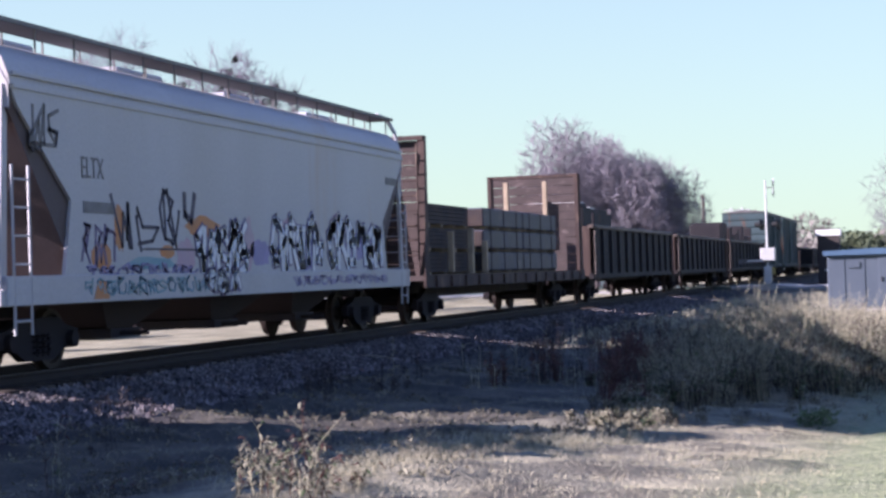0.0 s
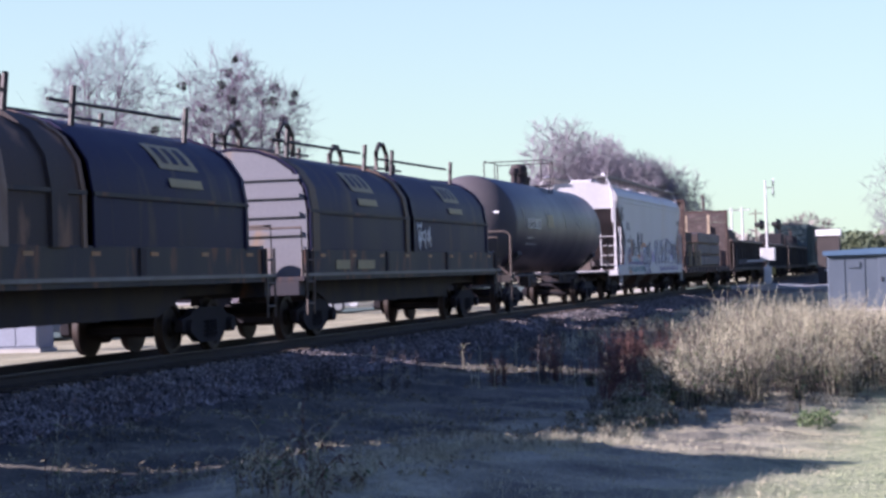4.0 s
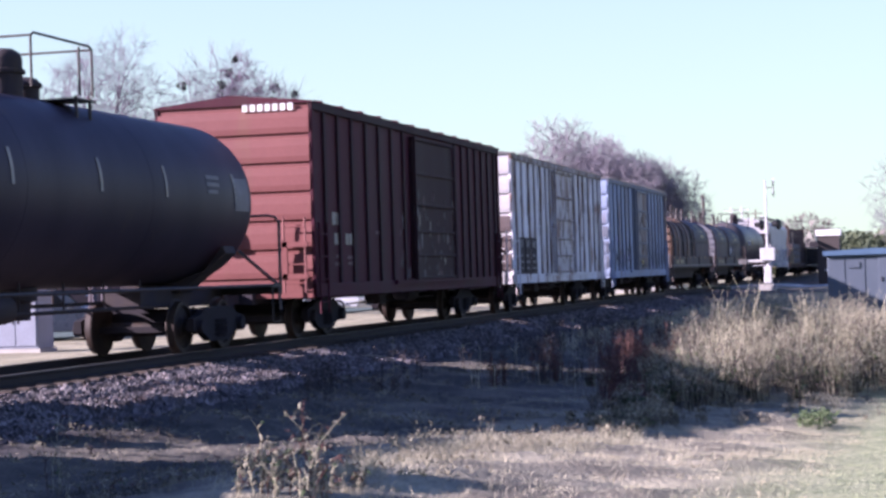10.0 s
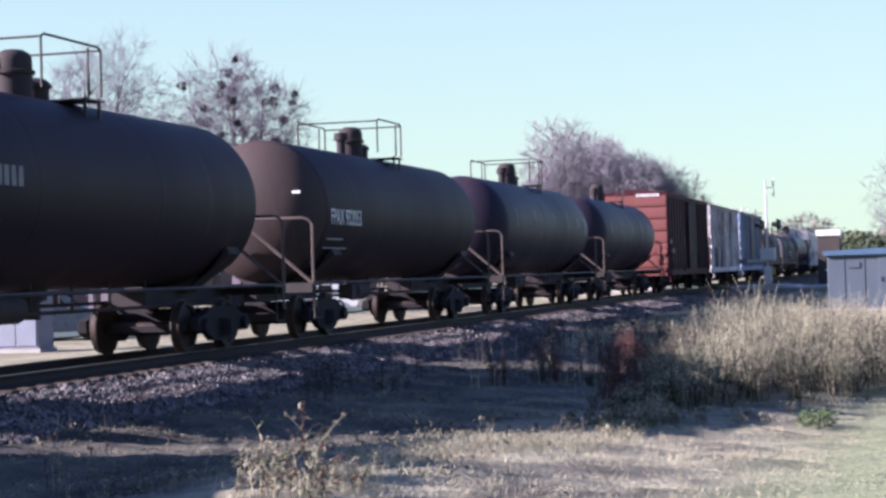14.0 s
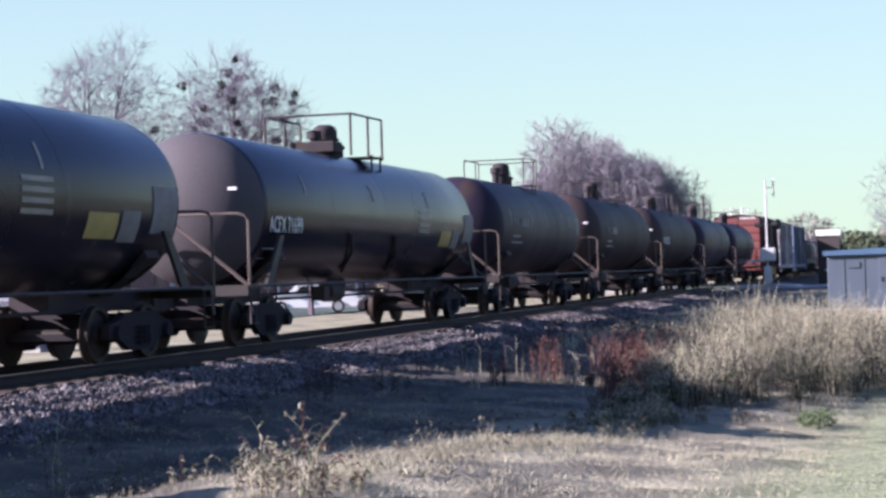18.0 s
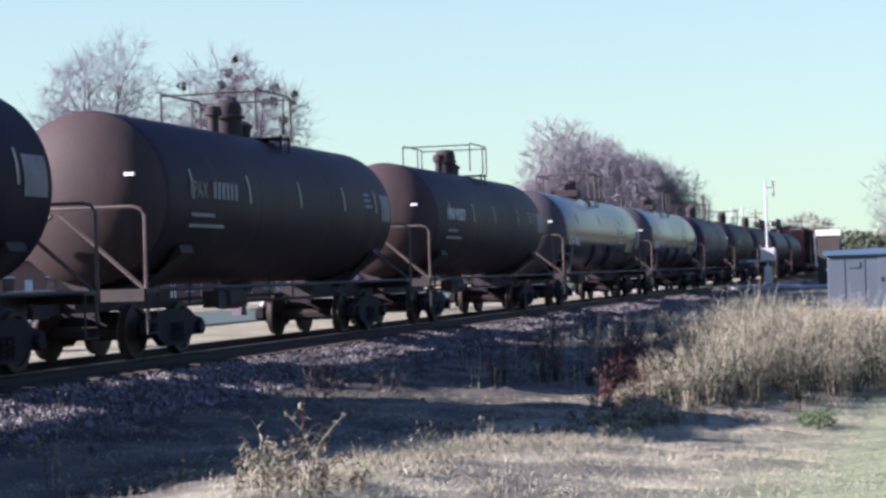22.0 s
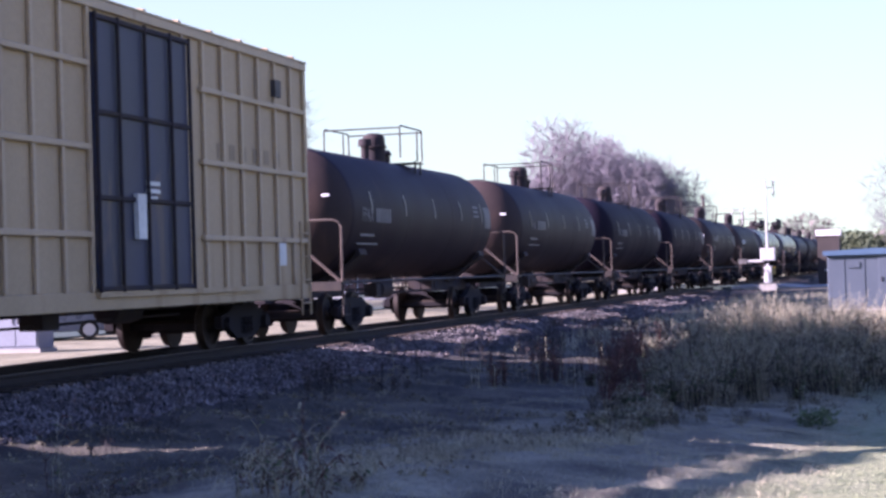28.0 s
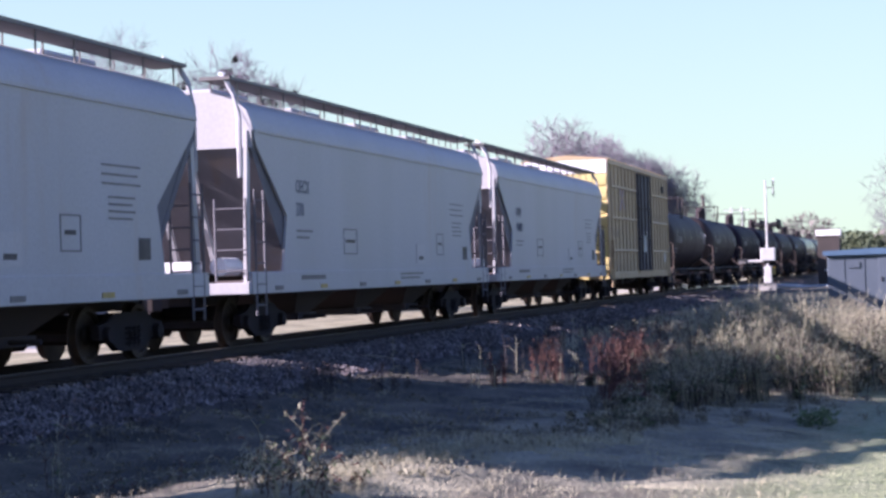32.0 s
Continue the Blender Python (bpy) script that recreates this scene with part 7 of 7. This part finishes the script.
stuff("lawn_grass", "short winter lawn grass, half green and half straw", "grass", "green_grass",
      [ribbons(x, y, rnd_p.uniform(0.015, 0.04, len(x)), rnd_p.uniform(0.002, 0.004, len(x)), 1.3)])
# matted straw on the slope
x, y = scatter(200000, 9.2, 46, 0.8, 9.0, lambda x, y: (0.05 + 0.95 * patches(x, y, 0.9, 1.0) ** 1.5) * (1.2 - 0.02 * x) * (1 - 0.7 * smooth_step(4.4, 6.0, y)))
stuff("straw_grass", "matted dry straw grass in the ditch", "grass", "dry_grass",
      [ribbons(x, y, rnd_p.uniform(0.02, 0.065, len(x)) * (0.5 + patches(x, y, 1.7, 0.3)), rnd_p.uniform(0.003, 0.006, len(x)), 1.6, 0.6)])
# low tufts, a few dozen blades each
x, y = scatter(2800, 9.5, 34, 1.0, 8.0, lambda x, y: patches(x, y, 0.8, 2.2) ** 2 * (1 - 0.7 * smooth_step(4.4, 6.0, y)))
x, y = np.repeat(x, 26), np.repeat(y, 26)
x, y = x + rnd_p.normal(size=len(x)) * 0.06, y + rnd_p.normal(size=len(y)) * 0.06
stuff("grass_tufts", "clumped dry grass tufts on the slope", "grass", "dry_grass",
      [ribbons(x, y, rnd_p.uniform(0.03, 0.10, len(x)), rnd_p.uniform(0.002, 0.004, len(x)), 1.2, 0.5)])
# straw tufts
x, y = scatter(30000, 10, 40, 0.9, 8.2, lambda x, y: patches(x, y, 2.3, 0.9) ** 3 * (1 - 0.7 * smooth_step(4.4, 6.0, y)))
stuff("straw_tufts", "bent straw tufts on the sunlit slope", "grass", "dry_grass",
      [ribbons(x, y, rnd_p.uniform(0.05, 0.14, len(x)), rnd_p.uniform(0.002, 0.004, len(x)), 0.9, 0.4)])


def plant_stems(xs, ys, heights, spread, per, r, forks=2):
    """Woody stems that fan out from each foot, with a few side twigs; three-sided bars."""
    segs = []
    for x0, y0, h0 in zip(xs, ys, heights):
        z0 = float(ground_z(x0, y0)) - 0.02
        for k in range(per):
            a, out = rnd_p.uniform(0, 6.28), spread * h0 * rnd_p.uniform(0.1, 1.0)
            foot = np.array([x0, y0, z0]) + np.append(rnd_p.normal(size=2) * 0.05, 0)
            tip = foot + np.array([math.cos(a) * out, math.sin(a) * out, h0 * rnd_p.uniform(0.6, 1.08)])
            bend = foot + (tip - foot) * 0.55 + np.array([-math.cos(a), -math.sin(a), 0.6]) * out * 0.22
            segs += [(foot, bend, r, r * 0.8), (bend, tip, r * 0.8, r * 0.4)]
            for q in range(forks):
                p = bend + (tip - bend) * rnd_p.uniform(0, 0.8)
                segs.append((p, p + rnd_p.normal(size=3) * np.array([1, 1, 0.6]) * 0.16 * h0 + np.array([0, 0, 0.12 * h0]), r * 0.55, r * 0.3))
    v, f = prisms(segs)
    f = np.array(f)
    return np.array(v), np.concatenate([f[:, :3], f[:, [0, 2, 3]]])


def plant_leaves(xs, ys, heights, spread, per, size, low=0.1):
    """Crooked dry leaves through the vase-shaped body of each plant."""
    n = len(xs) * per
    i = np.repeat(np.arange(len(xs)), per)
    q = low + (1.02 - low) * rnd_p.uniform(0, 1, n) ** 0.8
    a, rad = rnd_p.uniform(0, 6.28, n), np.sqrt(rnd_p.uniform(0, 1, n)) * spread * heights[i] * (0.35 + 0.75 * q)
    c = np.stack([xs[i] + np.cos(a) * rad, ys[i] + np.sin(a) * rad, ground_z(xs[i], ys[i]) + heights[i] * q * rnd_p.uniform(0.8, 1.0, n)], 1)
    s = size * rnd_p.uniform(0.5, 1.5, (n, 1))
    u = rnd_p.normal(size=(n, 3)) * s
    w = np.cross(u, rnd_p.normal(size=(n, 3)))
    w /= np.linalg.norm(w, axis=1, keepdims=True) + 1e-9
    v = np.stack([c, c + u * 0.5 + w * s * 0.45, c + u, c + u * 0.5 - w * s * 0.45], 1).reshape(-1, 3)
    o = np.arange(n)[:, None] * 4
    return v, np.concatenate([o + np.array([[0, 1, 2]]), o + np.array([[0, 2, 3]])])


FRONT_Y, FRONT_X = [-2.0, -1.0, 0.8, 1.9, 2.7, 3.1, 3.35, 3.6, 5.6], [35.5, 35.0, 34.0, 32.0, 29.8, 28.6, 25.2, 20.8, 24.5]


def thicket(x, y):
    """Where the bramble thicket stands, 0 to 1: its edge runs from the lawn slantwise into the ditch."""
    far = np.interp(x, [19.0, 21.0, 25.0, 30.0, 35.0, 40.0, 50.0], [3.3, 3.7, 4.2, 4.9, 5.3, 5.6, 5.9])
    front = np.interp(y, FRONT_Y, FRONT_X)
    return smooth_step(0.0, 1.3, far + 0.75 + 0.25 * np.sin(x * 1.9) - y) * smooth_step(0.0, 0.8, x - front + 0.3 * np.sin(y * 4.0))


def thicket_height(x, y):
    front = np.interp(y, FRONT_Y, FRONT_X)
    full = np.interp(x, [19, 22, 25, 27, 29, 32, 36, 42, 50, 60], [0.12, 0.2, 0.34, 0.6, 0.9, 1.12, 1.12, 0.95, 0.6, 0.35])
    side = np.interp(x, [19.0, 21.0, 25.0, 30.0, 35.0, 40.0, 50.0], [3.3, 3.7, 4.2, 4.9, 5.3, 5.6, 5.9])
    return full * (0.5 + 0.5 * smooth_step(0.0, 2.0, x - front)) * (0.3 + 0.7 * smooth_step(-0.7, 2.3, side - y)) * (0.72 + 0.5 * patches(x, y, 1.3, 0.8))


# the thicket: plant by plant, each a fan of stems under its dry leaves
x, y = scatter(2100, 19, 50, -1.5, 6.6, lambda x, y: thicket(x, y) * (y > 0.02 * x - 0.9))
h = np.clip(thicket_height(x, y) * rnd_p.uniform(0.7, 1.15, len(x)), 0.10, 1.75)
stuff("thicket_stems", "bare woody stems of a bramble thicket", "shrubs", "dark_weed", [plant_stems(x, y, h, 0.4, 5, 0.007)])
stuff("thicket_leaves", "dry grey-tan leaves of a bramble thicket", "shrubs", "weed", [plant_leaves(x, y, h, 0.45, 85, 0.026)])
k = rnd_p.uniform(0, 1, len(x)) < 0.75
stuff("thicket_seed_heads", "pale straw seed heads over a bramble thicket", "shrubs", "pale_weed",
      [plant_leaves(x[k], y[k], h[k] * 1.06, 0.45, 60, 0.023, 0.3), plant_stems(x[k], y[k], h[k] * 1.2, 0.4, 6, 0.006, 3)])
k = rnd_p.uniform(0, 1, len(x)) < 0.28
stuff("thicket_green", "dull green leaves low in a bramble thicket", "shrubs", "green_leaf", [plant_leaves(x[k], y[k], h[k] * 0.8, 0.42, 60, 0.036)])
# a green clump at the thicket's foot
x, y = np.array([26.2, 26.5, 26.3, 26.7]), np.array([1.55, 1.42, 1.72, 1.6])
stuff("green_clump", "low green weed clump at the thicket's edge", "weeds", "green_leaf", [plant_leaves(x, y, np.array([0.28, 0.25, 0.24, 0.26]), 0.8, 150, 0.03)])
# low weeds that creep from the thicket's foot onto the lawn
x, y = scatter(900, 20, 36, -0.5, 4.2, lambda x, y: smooth_step(-5.5, -0.5, x - np.interp(y, FRONT_Y, FRONT_X)) * (1 - thicket(x, y)) * (0.15 + 0.85 * patches(x, y, 1.1, 5.0) ** 2))
h = rnd_p.uniform(0.06, 0.24, len(x))
stuff("creeping_weeds", "low straw and green weeds at the thicket's foot", "weeds", "weed", [plant_stems(x, y, h, 0.7, 3, 0.005), plant_leaves(x, y, h, 0.7, 34, 0.024)])
# short weeds beyond the thicket
x, y = scatter(5200, 40, 92, -1.5, 8.4, lambda x, y: 0.25 + 0.75 * patches(x, y, 0.55, 0.4))
h = rnd_p.uniform(0.1, 0.34, len(x))
stuff("far_weeds", "short straw weeds along the far railway bank", "weeds", "pale_weed", [ribbons(x, y, h, rnd_p.uniform(0.008, 0.016, len(x)), 0.5), plant_leaves(x, y, h, 0.5, 9, 0.03)])
# dark upright stalks in the ditch and along its far bank
x, y = scatter(420, 26, 50, 4.2, 8.6, lambda x, y: (1 - thicket(x, y)) * smooth_step(0.0, 1.2, y - np.interp(x, [26, 29, 32, 40], [7.6, 6.4, 4.6, 4.6])) * (0.1 + 0.9 * patches(x, y, 0.9, 2.6) ** 2))
h = rnd_p.uniform(0.2, 0.85, len(x)) * (0.5 + 0.5 * smooth_step(26, 31, x))
stuff("ditch_stalks", "dark upright dead stalks in the ditch", "weeds", "dark_weed", [plant_stems(x, y, h, 0.16, 3, 0.006), plant_leaves(x, y, h, 0.16, 34, 0.024)])
# red-brown clumps among them
ch = []
for cx, cy, n, wide_, hh in ((32.0, 6.4, 11, 0.28, 0.8), (31.8, 4.95, 14, 0.35, 0.95), (32.6, 5.5, 8, 0.4, 0.85), (33.4, 4.75, 12, 0.4, 1.0), (30.0, 7.0, 6, 0.3, 0.55), (36.0, 5.6, 9, 0.5, 0.9), (29.5, 4.7, 14, 0.5, 0.7), (27.0, 4.3, 10, 0.5, 0.45), (30.6, 4.9, 12, 0.5, 0.8), (34.5, 5.3, 14, 0.6, 0.9)):
    x, y = cx + rnd_p.normal(size=n) * wide_, cy + rnd_p.normal(size=n) * wide_ * 0.6
    h = hh * rnd_p.uniform(0.55, 1.1, n)
    ch += [plant_stems(x, y, h, 0.14, 3, 0.007), plant_leaves(x, y, h, 0.13, 40, 0.026)]
stuff("red_stalks", "red-brown dead stalks in the ditch", "weeds", "red_weed", ch)
# pale single stalks standing out of the dark ones
x, y = scatter(150, 28, 46, 4.8, 8.4, lambda x, y: 0.3 + 0.0 * x)
h = rnd_p.uniform(0.4, 0.85, len(x))
stuff("pale_stalks", "pale dry single stalks in the ditch", "weeds", "pale_weed", [plant_stems(x, y, h, 0.1, 1, 0.008, 4)])
# weeds at the foot of the ballast
x, y = scatter(700, 17, 60, 8.2, 10.2, lambda x, y: 0.9 * patches(x, y, 1.1, 3.0) ** 2)
x, y = np.append(x, 26.6 + rnd_p.normal(size=14) * 0.35), np.append(y, 8.9 + rnd_p.normal(size=14) * 0.12)
h = np.append(rnd_p.uniform(0.06, 0.3, len(x) - 14), rnd_p.uniform(0.3, 0.65, 14))
stuff("bank_weeds", "sparse dark weeds at the foot of the ballast", "weeds", "dark_weed", [plant_stems(x, y, h, 0.3, 3, 0.005), plant_leaves(x, y, h, 0.3, 14, 0.022)])
# fringe where the straw hangs over the ditch
t = rnd_p.uniform(0, 1, 300)
x, y = np.interp(t, [0, 0.35, 0.7, 1], [11.2, 14.6, 17.4, 21.0]) + rnd_p.normal(size=300) * 0.16, np.interp(t, [0, 0.35, 0.7, 1], [3.75, 3.85, 3.3, 3.4]) + rnd_p.normal(size=300) * 0.16
h = rnd_p.uniform(0.05, 0.17, 300)
stuff("fringe_straw", "overhanging straw tufts on the lip of the ditch", "grass", "pale_weed",
      [ribbons(np.repeat(x, 22) + rnd_p.normal(size=6600) * 0.05, np.repeat(y, 22) + rnd_p.normal(size=6600) * 0.05, np.repeat(h, 22) * rnd_p.uniform(0.5, 1.2, 6600), rnd_p.uniform(0.003, 0.006, 6600), 1.1, 0.6)])
k = slice(0, 40)
stuff("fringe_weeds", "small brown weeds on the lip of the ditch", "weeds", "weed", [plant_stems(x[k], y[k], h[k] * 1.5, 0.5, 3, 0.004), plant_leaves(x[k], y[k], h[k] * 1.5, 0.5, 12, 0.016)])
# leaf litter and clods on the shaded slope
x, y = scatter(5000, 12, 34, 3.2, 9.4, lambda x, y: patches(x, y, 0.7, 4.0) ** 2)
h = rnd_p.uniform(0.02, 0.07, len(x))
stuff("slope_litter", "matted dead leaves and low weeds on the shaded slope", "weeds", "weed", [plant_leaves(x, y, h, 1.4, 9, 0.022)])


def dead_stalk(x, y, height, seed, arch=0.2, mat="pale_weed", turn=None):
    """A kinked dry stalk that arches over, with side shoots and curled leaves."""
    rnd = random.Random(seed)
    ob = thing("dead_stalk", "tall dry weed stalk with curled leaves", "weed", "foreground weed stalks", at=(x, y, float(ground_z(x, y)) - 0.02))
    a = rnd.uniform(0, 6.28) if turn is None else turn
    pts = []
    for t in np.linspace(0, 1, 9):
        side = arch * height * (t ** 2.2)
        pts.append(Vector((side * math.cos(a) + rnd.uniform(-1, 1) * 0.014, side * math.sin(a) + rnd.uniform(-1, 1) * 0.014, height * (t - 0.35 * arch * t ** 3))))
    bm = bmesh.new()
    bm_tube(bm, pts, 0.0045, 5, 0.0022)
    for k in range(rnd.randrange(3, 7)):
        p = pts[rnd.randrange(2, 8)]
        b = rnd.uniform(0, 6.28)
        ln_ = rnd.uniform(0.08, 0.26) * height
        bm_tube(bm, [p, p + Vector((math.cos(b) * ln_ * 0.5, math.sin(b) * ln_ * 0.5, ln_ * 0.55)), p + Vector((math.cos(b) * ln_, math.sin(b) * ln_, ln_ * rnd.uniform(0.2, 0.9)))], 0.003, 4, 0.0015)
    part("stem", bm, M[mat], ob, smooth=True)
    for k in range(rnd.randrange(5, 10)):
        p = pts[rnd.randrange(2, 9)]
        b, ln_ = rnd.uniform(0, 6.28), rnd.uniform(0.03, 0.085)
        d, w = Vector((math.cos(b), math.sin(b), rnd.uniform(-0.7, 0.5))) * ln_, Vector((-math.sin(b), math.cos(b), 0.3)) * ln_ * 0.2
        bm = bmesh.new()
        v = [bm.verts.new(q) for q in (p, p + d * 0.5 + w, p + d + Vector((0, 0, -0.012)), p + d * 0.5 - w, p + d * 0.5 + Vector((0, 0, 0.01)))]
        for i in range(4):
            bm.faces.new((v[i], v[(i + 1) % 4], v[4]))
        part("leaf", bm, M[("pale_weed", "weed", "red_weed", "pale_weed", "green_leaf")[(k + seed) % 5]], ob)


count = 0
rnd = random.Random(77)
for cx, cy, n, hh, sx, sy in ((10.9, 3.86, 26, 0.40, 0.4, 0.24), (10.9, 3.86, 8, 0.62, 0.3, 0.2), (11.2, 4.1, 9, 0.3, 0.3, 0.15), (11.3, 3.7, 8, 0.24, 0.3, 0.1),
                              (14.1, 7.1, 4, 0.72, 0.1, 0.12), (14.0, 6.5, 8, 0.2, 0.3, 0.4), (13.2, 5.4, 5, 0.2, 0.3, 0.3)):
    for i in range(n):
        dead_stalk(cx + rnd.uniform(-sx, sx), cy + rnd.uniform(-sy, sy), hh * rnd.uniform(0.5, 1.1), 300 + count, rnd.uniform(0.05, 0.75) if n > 5 else rnd.uniform(0.1, 0.3),
                   ("pale_weed", "dry_grass", "red_weed", "weed")[count % 4])
        count += 1

# ---- ties and ballast stones ----
bm = bmesh.new()
bm_box(bm, -0.115, 0.115, -1.3, 1.3, -0.2, -0.165 + 0.012)
tie_mesh = finish("tie", bm, M["tie"], bevel=0.012)
for i in range(290):
    t = part("tie", tie_mesh, None, track)
    t.location = (14 + i * 0.53, TRACK_Y + 0.02 * math.sin(i * 1.7), 0)
    t.rotation_euler = (0, 0, 0.012 * math.sin(i * 2.3))


def stones(n, x0, x1, seed):
    r = np.random.default_rng(seed)
    x = r.uniform(x0, x1, n)
    y = TRACK_Y + r.choice([-1, -1, -1, 1], n) * r.uniform(1.22, 3.3, n)
    dist = np.abs(y - TRACK_Y)
    z = np.maximum(np.interp(dist, [0, 1.2, 1.6, 2.5, 3.0, 3.2], [-0.2, -0.2, -0.27, -0.40, -0.60, -0.7]), ground_z(x, y))
    s = r.uniform(0.022, 0.052, n) * (1 + 0.3 * (x > 45))
    octa = np.array([[1, 0, 0], [-1, 0, 0], [0, 1, 0], [0, -1, 0], [0, 0, 1], [0, 0, -1]], float)
    v = octa[None] * (s[:, None, None] * r.uniform(0.6, 1.35, (n, 6, 1))) + r.normal(size=(n, 6, 3)) * 0.006
    v += np.stack([x, y, z], 1)[:, None]
    tri = np.array([[0, 2, 4], [2, 1, 4], [1, 3, 4], [3, 0, 4], [2, 0, 5], [1, 2, 5], [3, 1, 5], [0, 3, 5]])
    f = (np.arange(n)[:, None, None] * 6 + tri[None]).reshape(-1, 3)
    return v.reshape(-1, 3), f


v, f = stones(36000, 15, 42, 4)
v2, f2 = stones(14000, 42, 90, 5)
st = part("ballast_stone", raw_mesh("ballast_stone", np.concatenate([v, v2]).tolist(), np.concatenate([f, f2 + len(v)]).tolist(), M["gravel"]), None, track, "loose grey crushed stones")
st["kind"] = "stuff"

# ---- what moves ----
# the train's travel: an uneven pace, row by row
TRAVEL = ([(0, 0), (0.5, 154), (1, 307), (1.5, 458), (2, 621), (2.5, 752), (3, 903), (3.5, 1069)]
          + [(5.5, 1658), (6, 1813), (6.5, 1956), (7, 2098), (7.5, 2245), (8, 2400), (8.5, 2543), (9, 2711), (9.5, 2868), (10, 3003),
           (10.5, 3170), (11, 3325), (11.5, 3461), (12, 3638), (12.5, 3787), (13, 3938), (13.5, 4108)]
          + [(15.5, 4702), (16, 4842), (16.5, 5034), (17, 5204), (17.5, 5340), (18, 5498), (18.5, 5662), (19, 5794), (19.5, 5950), (20, 6116),
           (20.5, 6262), (21, 6412), (21.5, 6597), (22, 6736), (22.5, 6896), (23, 7067), (23.5, 7229), (24, 7403), (24.5, 7542)]
          + [(26.5, 8192), (27, 8367), (27.5, 8506), (28, 8668), (28.5, 8835), (29, 8988), (29.5, 9142), (30, 9319), (30.5, 9472), (31, 9626),
           (31.5, 9798), (32, 9950)])


def motions():
    for ob, mid in CARS:
        walk(ob, [(t, pose(K * s - mid - 2.88, TRACK_Y, 0)) for t, s in TRAVEL])
    ts, ss = [r[0] for r in TRAVEL], [r[1] for r in TRAVEL]
    lead = {}
    for w, dx in SPINNING:
        if dx not in lead:
            rows = []
            for i in range(32 * FPS + 1):
                t = i / FPS
                turn = math.degrees(K * float(np.interp(t, ts, ss)) / WHEEL_R) % 360
                rows.append((t, pose(dx, 0, WHEEL_R) @ Matrix.Rotation(radians(turn), 4, "Y")))
            walk(w, rows)
            lead[dx] = w
        else:
            w.rotation_mode = "QUATERNION"
            keys = w.animation_data_create()
            keys.action = lead[dx].animation_data.action
            keys.action_slot = lead[dx].animation_data.action_slot


motions()
